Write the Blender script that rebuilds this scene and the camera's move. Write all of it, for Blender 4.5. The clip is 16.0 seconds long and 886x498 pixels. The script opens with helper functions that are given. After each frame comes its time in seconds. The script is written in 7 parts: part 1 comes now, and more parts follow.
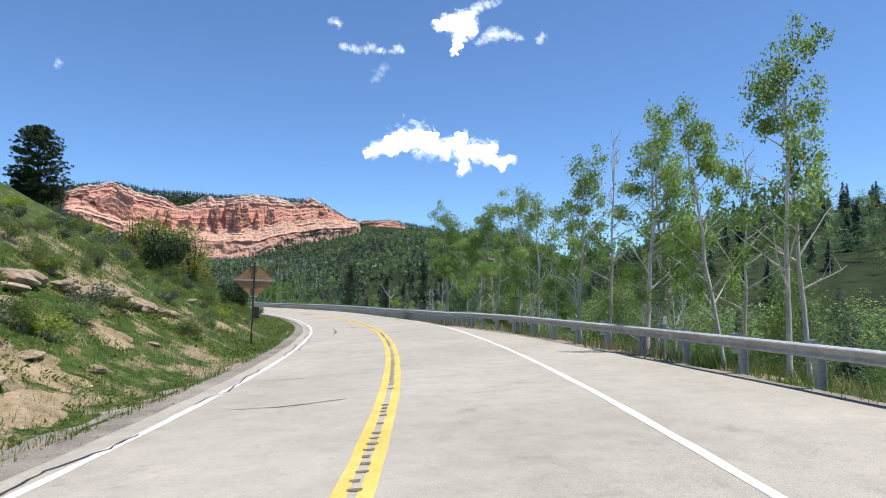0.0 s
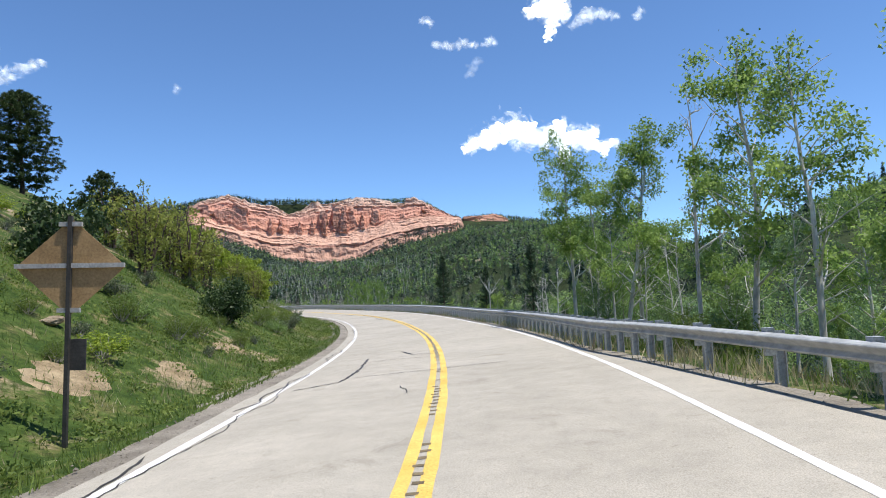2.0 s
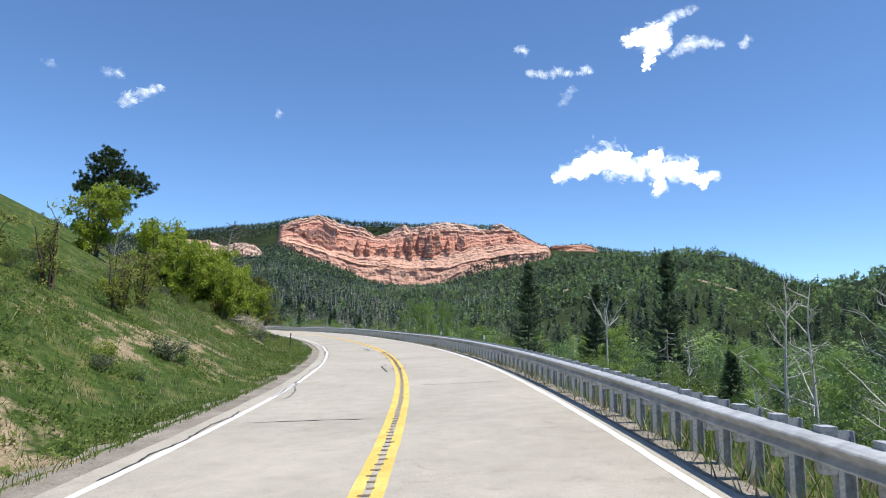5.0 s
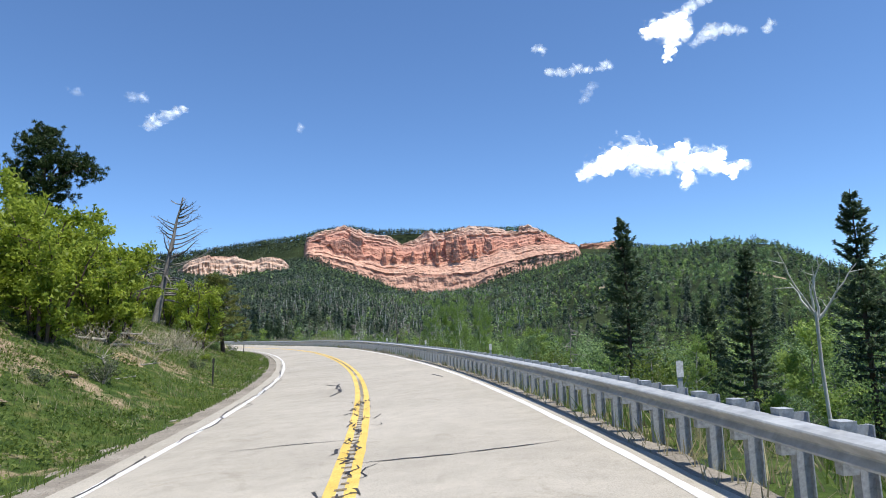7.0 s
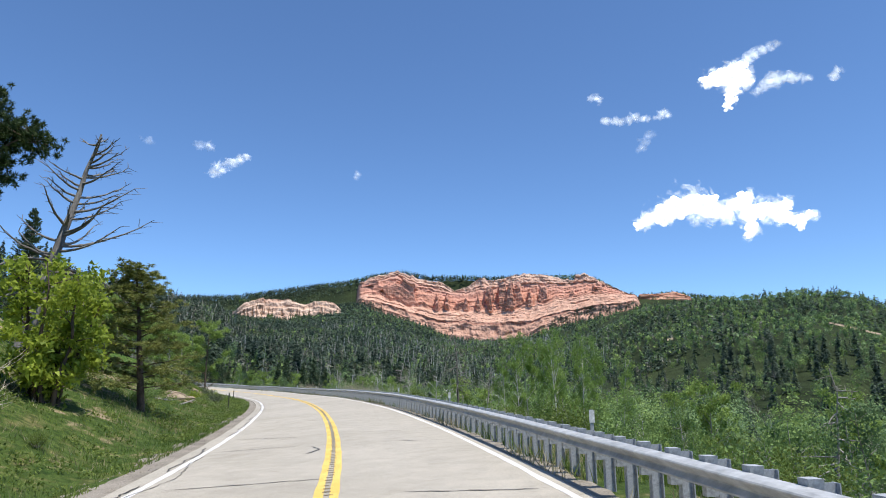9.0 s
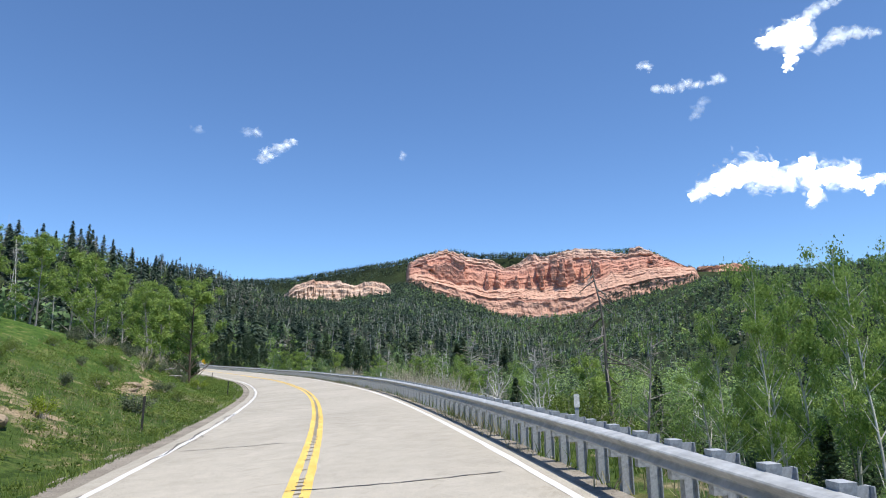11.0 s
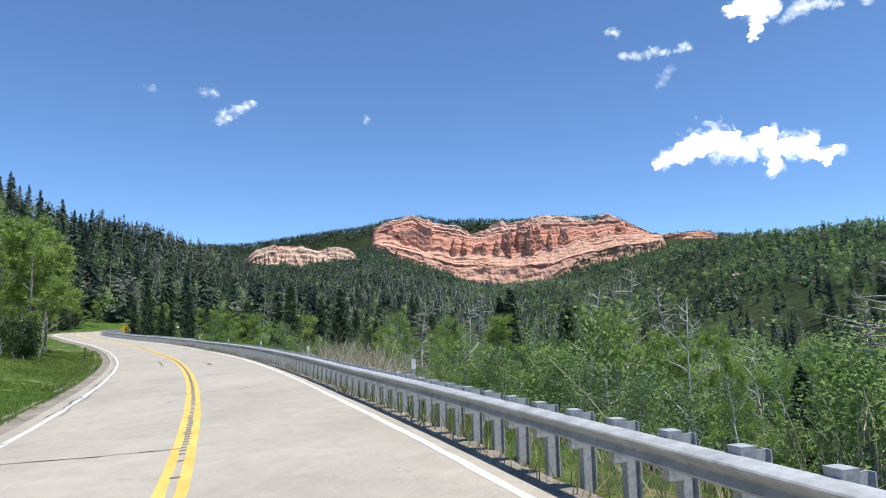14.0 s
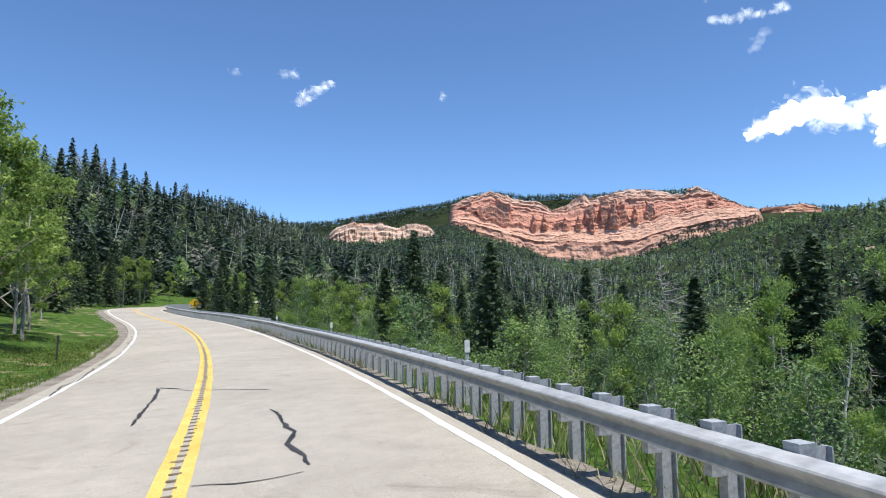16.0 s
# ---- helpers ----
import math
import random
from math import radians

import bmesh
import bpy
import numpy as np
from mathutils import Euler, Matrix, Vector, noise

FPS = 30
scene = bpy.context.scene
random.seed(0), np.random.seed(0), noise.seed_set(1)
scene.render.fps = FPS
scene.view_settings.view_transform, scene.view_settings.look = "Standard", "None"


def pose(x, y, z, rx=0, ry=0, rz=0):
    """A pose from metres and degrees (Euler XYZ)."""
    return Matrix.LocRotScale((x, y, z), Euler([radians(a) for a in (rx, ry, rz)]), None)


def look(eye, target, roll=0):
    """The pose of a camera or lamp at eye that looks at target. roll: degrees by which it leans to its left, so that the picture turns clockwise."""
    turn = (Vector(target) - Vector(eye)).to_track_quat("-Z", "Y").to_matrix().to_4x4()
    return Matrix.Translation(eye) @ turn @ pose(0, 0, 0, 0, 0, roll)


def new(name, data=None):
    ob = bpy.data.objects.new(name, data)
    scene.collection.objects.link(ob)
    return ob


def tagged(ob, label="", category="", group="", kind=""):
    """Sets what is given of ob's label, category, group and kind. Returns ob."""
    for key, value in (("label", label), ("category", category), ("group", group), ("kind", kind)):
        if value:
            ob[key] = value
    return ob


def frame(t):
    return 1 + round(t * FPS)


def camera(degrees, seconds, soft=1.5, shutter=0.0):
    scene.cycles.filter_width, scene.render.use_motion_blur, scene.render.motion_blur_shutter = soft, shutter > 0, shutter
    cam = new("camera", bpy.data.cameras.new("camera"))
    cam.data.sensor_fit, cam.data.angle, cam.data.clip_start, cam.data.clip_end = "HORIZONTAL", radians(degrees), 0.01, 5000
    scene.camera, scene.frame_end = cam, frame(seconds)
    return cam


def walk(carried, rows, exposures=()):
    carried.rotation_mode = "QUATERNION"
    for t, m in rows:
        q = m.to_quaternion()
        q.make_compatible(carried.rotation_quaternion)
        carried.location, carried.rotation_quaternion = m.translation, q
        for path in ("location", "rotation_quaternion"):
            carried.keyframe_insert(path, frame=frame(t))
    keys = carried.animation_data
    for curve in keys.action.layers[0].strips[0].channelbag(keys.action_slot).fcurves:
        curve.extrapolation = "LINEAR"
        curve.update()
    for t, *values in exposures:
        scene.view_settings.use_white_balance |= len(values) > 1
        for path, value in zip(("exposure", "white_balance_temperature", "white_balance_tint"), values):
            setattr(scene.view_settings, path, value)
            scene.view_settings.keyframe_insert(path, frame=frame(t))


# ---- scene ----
cam = camera(69.4, 16.0, soft=1.0)
PATH = [
    (0, (-2.156, 14.651, 1.050), (-1.632, 34.578, 2.672), 0.07),
    (0.5, (-2.029, 19.149, 1.077), (-2.690, 39.047, 2.984), 0.85),
    (1, (-2.049, 23.666, 1.094), (-4.711, 43.343, 3.487), -0.64),
    (1.5, (-2.210, 28.373, 1.176), (-5.099, 48.042, 3.362), -1.28),
    (2, (-2.409, 32.974, 1.175), (-5.125, 52.731, 2.687), -2.56),
    (2.5, (-2.709, 37.706, 1.211), (-5.935, 57.344, 3.198), -2.30),
    (3, (-3.158, 42.405, 1.249), (-6.327, 62.070, 3.056), -0.65),
    (3.5, (-3.765, 47.126, 1.262), (-7.503, 66.604, 3.831), -0.59),
    (4, (-4.634, 52.251, 1.207), (-8.886, 71.600, 3.955), -2.55),
    (4.2, (-4.962, 54.420, 1.222), (-9.188, 73.803, 3.761), -1.43),
    (6.3, (-10.624, 76.932, 1.228), (-16.936, 95.737, 3.788), 1.65),
    (6.5, (-11.316, 79.110, 1.261), (-17.370, 97.968, 4.044), 0.81),
    (7, (-13.307, 84.623, 1.317), (-19.413, 103.490, 3.919), -1.89),
    (7.5, (-15.489, 90.131, 1.372), (-21.952, 108.774, 4.639), -1.71),
    (8, (-17.738, 95.741, 1.367), (-24.678, 114.185, 4.778), 0.90),
    (8.5, (-20.474, 101.362, 1.332), (-27.596, 119.610, 5.366), -0.03),
    (9, (-23.415, 107.128, 1.397), (-30.948, 125.194, 5.509), -0.13),
    (9.5, (-26.533, 112.975, 1.349), (-34.639, 130.774, 5.531), 0.45),
    (9.7, (-27.863, 115.319, 1.466), (-36.061, 133.160, 5.273), 0.27),
    (11.8, (-43.633, 139.326, 1.703), (-52.820, 156.763, 5.103), -1.63),
    (12, (-45.278, 141.502, 1.690), (-54.048, 159.172, 4.988), -2.45),
    (12.5, (-49.370, 146.952, 1.659), (-58.787, 164.160, 5.560), -1.12),
    (13, (-53.426, 152.429, 1.630), (-61.648, 170.404, 4.679), -0.46),
    (13.5, (-57.885, 157.578, 1.694), (-65.575, 175.830, 4.469), 0.27),
    (14, (-62.377, 162.749, 1.707), (-70.368, 180.914, 4.197), -1.17),
    (14.5, (-67.098, 167.858, 1.617), (-76.446, 185.301, 4.511), -2.32),
    (15, (-71.902, 173.165, 1.647), (-81.150, 190.719, 4.166), -1.87),
    (15.5, (-77.060, 178.467, 1.679), (-86.713, 195.861, 3.746), 0.29),
    (16, (-82.448, 183.714, 1.773), (-92.580, 200.858, 3.618), -0.69),
]
walk(cam, [(t, look(eye, target, roll)) for t, eye, target, roll in PATH])

# ---- sky and sun ----
SUN_YAW = -105.0      # degrees to the left of +y; the sun stands to the right of the road
SUN_UP = 70.0
world = bpy.data.worlds.new("sky")
scene.world = world
world.use_nodes = True
wn = world.node_tree
for n in list(wn.nodes):
    wn.nodes.remove(n)
w_out = wn.nodes.new("ShaderNodeOutputWorld")
w_bg = wn.nodes.new("ShaderNodeBackground")
w_sky = wn.nodes.new("ShaderNodeTexSky")
w_sky.sky_type = "NISHITA"
w_sky.sun_disc = False
w_sky.sun_elevation = radians(SUN_UP)
w_sky.sun_rotation = radians(-SUN_YAW)
w_sky.altitude = 2600
w_sky.air_density = 1.0
w_sky.dust_density = 0.25
w_sky.ozone_density = 5.0
w_bg.inputs["Strength"].default_value = 0.148
w_tint = wn.nodes.new("ShaderNodeMix")      # the camera's rich blue
w_tint.data_type, w_tint.blend_type = "RGBA", "MULTIPLY"
w_tint.inputs[0].default_value = 1.0
w_tint.inputs[7].default_value = (0.86, 1.0, 1.10, 1)
wn.links.new(w_sky.outputs[0], w_tint.inputs[6])
wn.links.new(w_tint.outputs[2], w_bg.inputs["Color"])
wn.links.new(w_bg.outputs[0], w_out.inputs["Surface"])

sun_dir = Vector((-math.sin(radians(SUN_YAW)) * math.cos(radians(SUN_UP)),
                  math.cos(radians(SUN_YAW)) * math.cos(radians(SUN_UP)), math.sin(radians(SUN_UP))))
sun = new("sun", bpy.data.lights.new("sun", "SUN"))
sun.data.energy = 4.6
sun.data.angle = radians(0.55)
sun.data.color = (1.0, 0.955, 0.88)
sun.matrix_world = look(sun_dir * 100, (0, 0, 0))
scene.view_settings.exposure = 0.25

rng = np.random.default_rng(7)


# ---- materials ----
def ramp(nt, fac, stops):
    r = nt.nodes.new("ShaderNodeValToRGB")
    e = r.color_ramp.elements
    while len(e) < len(stops):
        e.new(0.5)
    for el, (p, c) in zip(e, stops):
        el.position, el.color = p, (*c, 1)
    nt.links.new(fac, r.inputs[0])
    return r.outputs[0]


def noise_tex(nt, scale, detail=4.0, rough=0.55, coord="Object", stretch=None, distortion=0.0):
    tc = nt.nodes.new("ShaderNodeTexCoord")
    src = tc.outputs[coord]
    if stretch:
        mp = nt.nodes.new("ShaderNodeMapping")
        mp.inputs["Scale"].default_value = stretch
        nt.links.new(src, mp.inputs[0])
        src = mp.outputs[0]
    t = nt.nodes.new("ShaderNodeTexNoise")
    t.inputs["Scale"].default_value = scale
    t.inputs["Detail"].default_value = detail
    t.inputs["Roughness"].default_value = rough
    t.inputs["Distortion"].default_value = distortion
    nt.links.new(src, t.inputs["Vector"])
    return t.outputs["Fac"]


def mix_rgb(nt, fac, a, b, mode="MIX"):
    m = nt.nodes.new("ShaderNodeMix")
    m.data_type, m.blend_type = "RGBA", mode
    for sock, v in ((m.inputs[0], fac), (m.inputs[6], a), (m.inputs[7], b)):
        if isinstance(v, (int, float)):
            sock.default_value = v
        elif isinstance(v, tuple):
            sock.default_value = (*v, 1)
        else:
            nt.links.new(v, sock)
    return m.outputs[2]


def material(name, rough=0.8, metal=0.0, spec=0.3):
    m = bpy.data.materials.new(name)
    m.use_nodes = True
    nt = m.node_tree
    b = nt.nodes["Principled BSDF"]
    b.inputs["Roughness"].default_value = rough
    b.inputs["Metallic"].default_value = metal
    b.inputs["Specular IOR Level"].default_value = spec
    return m, nt, b


def bump(nt, b, height, strength=0.4, dist=0.02):
    n = nt.nodes.new("ShaderNodeBump")
    n.inputs["Strength"].default_value = strength
    n.inputs["Distance"].default_value = dist
    nt.links.new(height, n.inputs["Height"])
    nt.links.new(n.outputs[0], b.inputs["Normal"])


def mottled(name, dark, light, scale, fine, rough=0.85, bumps=0.4, dist=0.02, metal=0.0, spec=0.3, stretch=None):
    """Two colours mixed by noise at a coarse and a fine scale, with relief from the fine one."""
    m, nt, b = material(name, rough, metal, spec)
    big = noise_tex(nt, scale, 5, 0.6, stretch=stretch)
    small = noise_tex(nt, fine, 4, 0.65, stretch=stretch)
    c = ramp(nt, big, [(0.32, dark), (0.68, light)])
    g = ramp(nt, small, [(0.25, (0.62, 0.62, 0.62)), (0.75, (1.25, 1.25, 1.25))])
    nt.links.new(mix_rgb(nt, 1.0, c, g, "MULTIPLY"), b.inputs["Base Color"])
    bump(nt, b, small, bumps, dist)
    return m


def leafy(name, dark, light, scale=0.12, glow=0.45, gloss=0.5, island=0.45, tree=1.3):
    """Foliage: the colour changes from leaf to leaf and from tree to tree; light shines through."""
    m, nt, b = material(name, gloss, 0.0, 0.25)
    geo = nt.nodes.new("ShaderNodeNewGeometry")
    big = noise_tex(nt, scale, 2, 0.5)
    add = nt.nodes.new("ShaderNodeMath")
    add.operation = "MULTIPLY_ADD"
    add.inputs[1].default_value = island
    nt.links.new(geo.outputs["Random Per Island"], add.inputs[0])
    sub = nt.nodes.new("ShaderNodeMath")
    sub.operation = "MULTIPLY_ADD"
    sub.inputs[1].default_value, sub.inputs[2].default_value = tree, 0.5 - island / 2 - tree / 2
    nt.links.new(big, sub.inputs[0])
    nt.links.new(sub.outputs[0], add.inputs[2])
    c = ramp(nt, add.outputs[0], [(0.1, dark), (0.85, light)])
    nt.links.new(c, b.inputs["Base Color"])
    tr = nt.nodes.new("ShaderNodeBsdfTranslucent")
    nt.links.new(c, tr.inputs["Color"])
    mx = nt.nodes.new("ShaderNodeMixShader")
    mx.inputs[0].default_value = glow
    nt.links.new(b.outputs[0], mx.inputs[1])
    nt.links.new(tr.outputs[0], mx.inputs[2])
    nt.links.new(mx.outputs[0], nt.nodes["Material Output"].inputs["Surface"])
    return m


M = {}
M["bark_pale"] = mottled("aspen_bark", (0.42, 0.40, 0.36), (0.74, 0.72, 0.66), 2.0, 14, 0.8, 0.4, 0.01, stretch=(1, 1, 0.35))
M["bark_dark"] = mottled("pine_bark", (0.06, 0.045, 0.035), (0.17, 0.12, 0.09), 3.0, 18, 0.9, 0.7, 0.03, stretch=(1, 1, 0.3))
M["bark_grey"] = mottled("weathered_wood", (0.22, 0.20, 0.18), (0.46, 0.43, 0.39), 2.5, 20, 0.85, 0.5, 0.01, stretch=(1, 1, 0.2))
M["bark_old"] = mottled("old_dead_wood", (0.10, 0.09, 0.08), (0.27, 0.25, 0.22), 2.5, 20, 0.85, 0.5, 0.01, stretch=(1, 1, 0.2))
M["bark_white"] = mottled("bleached_wood", (0.45, 0.43, 0.40), (0.72, 0.70, 0.66), 2.5, 20, 0.8, 0.4, 0.01, stretch=(1, 1, 0.2))
M["aspen"] = leafy("aspen_leaves", (0.10, 0.20, 0.045), (0.42, 0.55, 0.16), 0.5, 0.6)
M["oak"] = leafy("scrub_oak_leaves", (0.12, 0.19, 0.022), (0.46, 0.54, 0.075), 0.9, 0.5)
M["thin_oak"] = leafy("budding_oak_leaves", (0.13, 0.16, 0.03), (0.42, 0.44, 0.10), 0.6, 0.5)
M["pine"] = leafy("pine_needles", (0.022, 0.045, 0.014), (0.075, 0.11, 0.035), 0.5, 0.2, 0.6)
M["pine_warm"] = leafy("young_pine_needles", (0.10, 0.125, 0.034), (0.32, 0.34, 0.105), 0.8, 0.38, 0.6)
M["spruce"] = leafy("spruce_needles", (0.046, 0.088, 0.05), (0.155, 0.21, 0.115), 0.5, 0.28, 0.6)
M["aspen_fresh"] = leafy("fresh_aspen_leaf", (0.09, 0.17, 0.035), (0.42, 0.54, 0.15), 0.7, 0.5, 0.5)
M["wood_conifer"] = leafy("far_conifer", (0.028, 0.054, 0.041), (0.13, 0.175, 0.115), 0.12, 0.24, 0.7, 0.2, 2.0)
M["wood_green"] = leafy("far_broadleaf", (0.058, 0.118, 0.052), (0.27, 0.385, 0.16), 0.12, 0.28, 0.7, 0.16, 2.2)
M["wood_light"] = leafy("fresh_broadleaf", (0.072, 0.15, 0.045), (0.34, 0.46, 0.14), 0.12, 0.32, 0.7, 0.18, 2.2)
M["shrub"] = leafy("roadside_shrub_leaves", (0.08, 0.13, 0.025), (0.24, 0.30, 0.07), 0.25, 0.45)
M["bush"] = leafy("sagebrush_leaves", (0.07, 0.095, 0.05), (0.20, 0.23, 0.13), 0.6, 0.35)
M["juniper"] = leafy("juniper_leaves", (0.02, 0.045, 0.015), (0.07, 0.11, 0.035), 0.6, 0.2)
M["grass"] = leafy("grass_blades", (0.065, 0.125, 0.02), (0.21, 0.275, 0.06), 0.22, 0.4)
M["fresh_grass"] = leafy("fresh_grass_blades", (0.09, 0.16, 0.026), (0.25, 0.33, 0.075), 0.22, 0.45)
M["dry_grass"] = leafy("dry_stems", (0.22, 0.19, 0.10), (0.52, 0.46, 0.28), 0.4, 0.3)
M["brush_stems"] = leafy("pale_shrub_stems", (0.30, 0.26, 0.18), (0.68, 0.60, 0.46), 0.5, 0.15)
M["gravel"] = mottled("gravel", (0.20, 0.175, 0.14), (0.37, 0.33, 0.275), 0.9, 22, 0.95, 0.9, 0.03)
M["tan_rock"] = mottled("tan_rock", (0.22, 0.16, 0.10), (0.46, 0.37, 0.26), 1.2, 9, 0.9, 0.8, 0.05)
M["soil"] = mottled("bare_soil", (0.21, 0.155, 0.085), (0.42, 0.325, 0.20), 1.6, 9, 0.95, 1.0, 0.05)
M["steel"] = mottled("galvanised_steel", (0.40, 0.41, 0.41), (0.47, 0.48, 0.48), 0.6, 5, 0.5, 0.03, 0.001, metal=0.0, spec=0.3)
M["post_steel"] = mottled("weathered_steel", (0.32, 0.34, 0.36), (0.48, 0.50, 0.52), 3.0, 30, 0.65, 0.15, 0.004, metal=0.1)
M["dark_post"] = mottled("dark_painted_post", (0.03, 0.03, 0.028), (0.07, 0.065, 0.06), 4, 30, 0.6, 0.1, 0.003)
M["white_plate"] = mottled("white_reflector", (0.62, 0.62, 0.60), (0.8, 0.8, 0.78), 3, 30, 0.4, 0.05, 0.002)
M["sign_back"] = mottled("rusty_sign_back", (0.28, 0.175, 0.08), (0.44, 0.29, 0.14), 2.5, 25, 0.7, 0.2, 0.004)
M["sign_bar"] = mottled("grey_sign_brace", (0.38, 0.37, 0.35), (0.52, 0.51, 0.49), 3, 30, 0.6, 0.1, 0.003, metal=0.3)
M["sign_yellow"] = mottled("yellow_sign_face", (0.68, 0.40, 0.01), (0.80, 0.50, 0.02), 3, 30, 0.4, 0.05, 0.002)
M["sign_black"] = mottled("black_sign_paint", (0.015, 0.015, 0.015), (0.03, 0.03, 0.03), 3, 30, 0.5, 0.05, 0.002)
M["yellow"] = mottled("worn_yellow_paint", (0.70, 0.46, 0.10), (0.86, 0.62, 0.17), 1.2, 40, 0.7, 0.2, 0.004)
M["white"] = mottled("worn_white_paint", (0.66, 0.64, 0.61), (0.86, 0.85, 0.83), 0.9, 40, 0.7, 0.2, 0.004)
M["tar"] = mottled("tar_crack_fill", (0.030, 0.027, 0.025), (0.075, 0.068, 0.06), 2.0, 30, 0.55, 0.3, 0.004)
M["scuff"] = mottled("worn_rumble_groove", (0.13, 0.10, 0.06), (0.27, 0.21, 0.12), 2.0, 30, 0.8, 0.3, 0.004)


def road_material():
    m, nt, b = material("chip_seal_road", 0.82, 0.0, 0.25)
    big = noise_tex(nt, 0.25, 4, 0.55)
    mid = noise_tex(nt, 2.2, 5, 0.65)
    fine = noise_tex(nt, 70, 3, 0.7)
    c = ramp(nt, big, [(0.3, (0.392, 0.357, 0.295)), (0.7, (0.478, 0.436, 0.366))])
    c = mix_rgb(nt, 1.0, c, ramp(nt, mid, [(0.25, (0.86, 0.86, 0.86)), (0.75, (1.1, 1.1, 1.1))]), "MULTIPLY")
    c = mix_rgb(nt, 1.0, c, ramp(nt, fine, [(0.3, (0.70, 0.70, 0.70)), (0.7, (1.24, 1.24, 1.24))]), "MULTIPLY")
    stain = noise_tex(nt, 0.9, 6, 0.75, distortion=1.2)
    c = mix_rgb(nt, 1.0, c, ramp(nt, stain, [(0.30, (0.80, 0.79, 0.77)), (0.42, (1.0, 1.0, 1.0))]), "MULTIPLY")
    speck = noise_tex(nt, 9.0, 5, 0.8)
    c = mix_rgb(nt, 1.0, c, ramp(nt, speck, [(0.30, (0.72, 0.71, 0.70)), (0.40, (1.0, 1.0, 1.0))]), "MULTIPLY")
    nt.links.new(c, b.inputs["Base Color"])
    bump(nt, b, fine, 0.5, 0.008)
    return m


def ground_material():
    """Grass over pale soil; where the noise is high the soil lies bare."""
    m, nt, b = material("grassy_ground", 0.95, 0.0, 0.15)
    big = noise_tex(nt, 0.16, 5, 0.62)
    mid = noise_tex(nt, 1.3, 5, 0.65)
    fine = noise_tex(nt, 14, 4, 0.7)
    grass = ramp(nt, mid, [(0.3, (0.035, 0.070, 0.014)), (0.52, (0.075, 0.115, 0.026)), (0.74, (0.22, 0.19, 0.085))])
    soil = ramp(nt, fine, [(0.3, (0.24, 0.175, 0.105)), (0.7, (0.44, 0.35, 0.23))])
    mask = nt.nodes.new("ShaderNodeMath")
    mask.operation = "MULTIPLY_ADD"
    mask.inputs[1].default_value = 0.5
    nt.links.new(mid, mask.inputs[0])
    nt.links.new(big, mask.inputs[2])
    tc = nt.nodes.new("ShaderNodeTexCoord")
    sep = nt.nodes.new("ShaderNodeSeparateXYZ")
    nt.links.new(tc.outputs["Object"], sep.inputs[0])
    worn = nt.nodes.new("ShaderNodeMapRange")
    worn.inputs["From Min"].default_value, worn.inputs["From Max"].default_value = 50.0, 28.0
    worn.inputs["To Min"].default_value, worn.inputs["To Max"].default_value = 0.0, 0.13
    nt.links.new(sep.outputs[1], worn.inputs["Value"])
    sep_x = sep.outputs[0]
    total = nt.nodes.new("ShaderNodeMath")
    nt.links.new(mask.outputs[0], total.inputs[0])
    nt.links.new(worn.outputs[0], total.inputs[1])
    where = ramp(nt, total.outputs[0], [(0.82, (0, 0, 0)), (0.91, (1, 1, 1))])
    clump = noise_tex(nt, 4.5, 3, 0.6)
    grass = mix_rgb(nt, 1.0, grass, ramp(nt, clump, [(0.35, (0.52, 0.58, 0.5)), (0.6, (1.12, 1.08, 1.05))]), "MULTIPLY")
    lush = nt.nodes.new("ShaderNodeMapRange")
    lush.inputs["From Min"].default_value, lush.inputs["From Max"].default_value = -55.0, -85.0
    nt.links.new(sep_x, lush.inputs["Value"])
    grass = mix_rgb(nt, lush.outputs[0], grass, mix_rgb(nt, 1.0, grass, (1.0, 1.28, 0.9), "MULTIPLY"))
    c = mix_rgb(nt, where, grass, soil)
    c = mix_rgb(nt, 1.0, c, ramp(nt, fine, [(0.25, (0.65, 0.65, 0.65)), (0.75, (1.25, 1.25, 1.25))]), "MULTIPLY")
    nt.links.new(c, b.inputs["Base Color"])
    bump(nt, b, fine, 0.8, 0.06)
    return m


def wood_floor_material():
    m, nt, b = material("forest_floor", 0.95, 0.0, 0.1)
    big = noise_tex(nt, 0.012, 5, 0.6)
    mid = noise_tex(nt, 0.15, 5, 0.7)
    c = ramp(nt, big, [(0.35, (0.018, 0.028, 0.012)), (0.65, (0.040, 0.055, 0.022))])
    c = mix_rgb(nt, 1.0, c, ramp(nt, mid, [(0.25, (0.5, 0.5, 0.5)), (0.75, (1.4, 1.4, 1.4))]), "MULTIPLY")
    nt.links.new(c, b.inputs["Base Color"])
    bump(nt, b, mid, 0.6, 2.0)
    return m


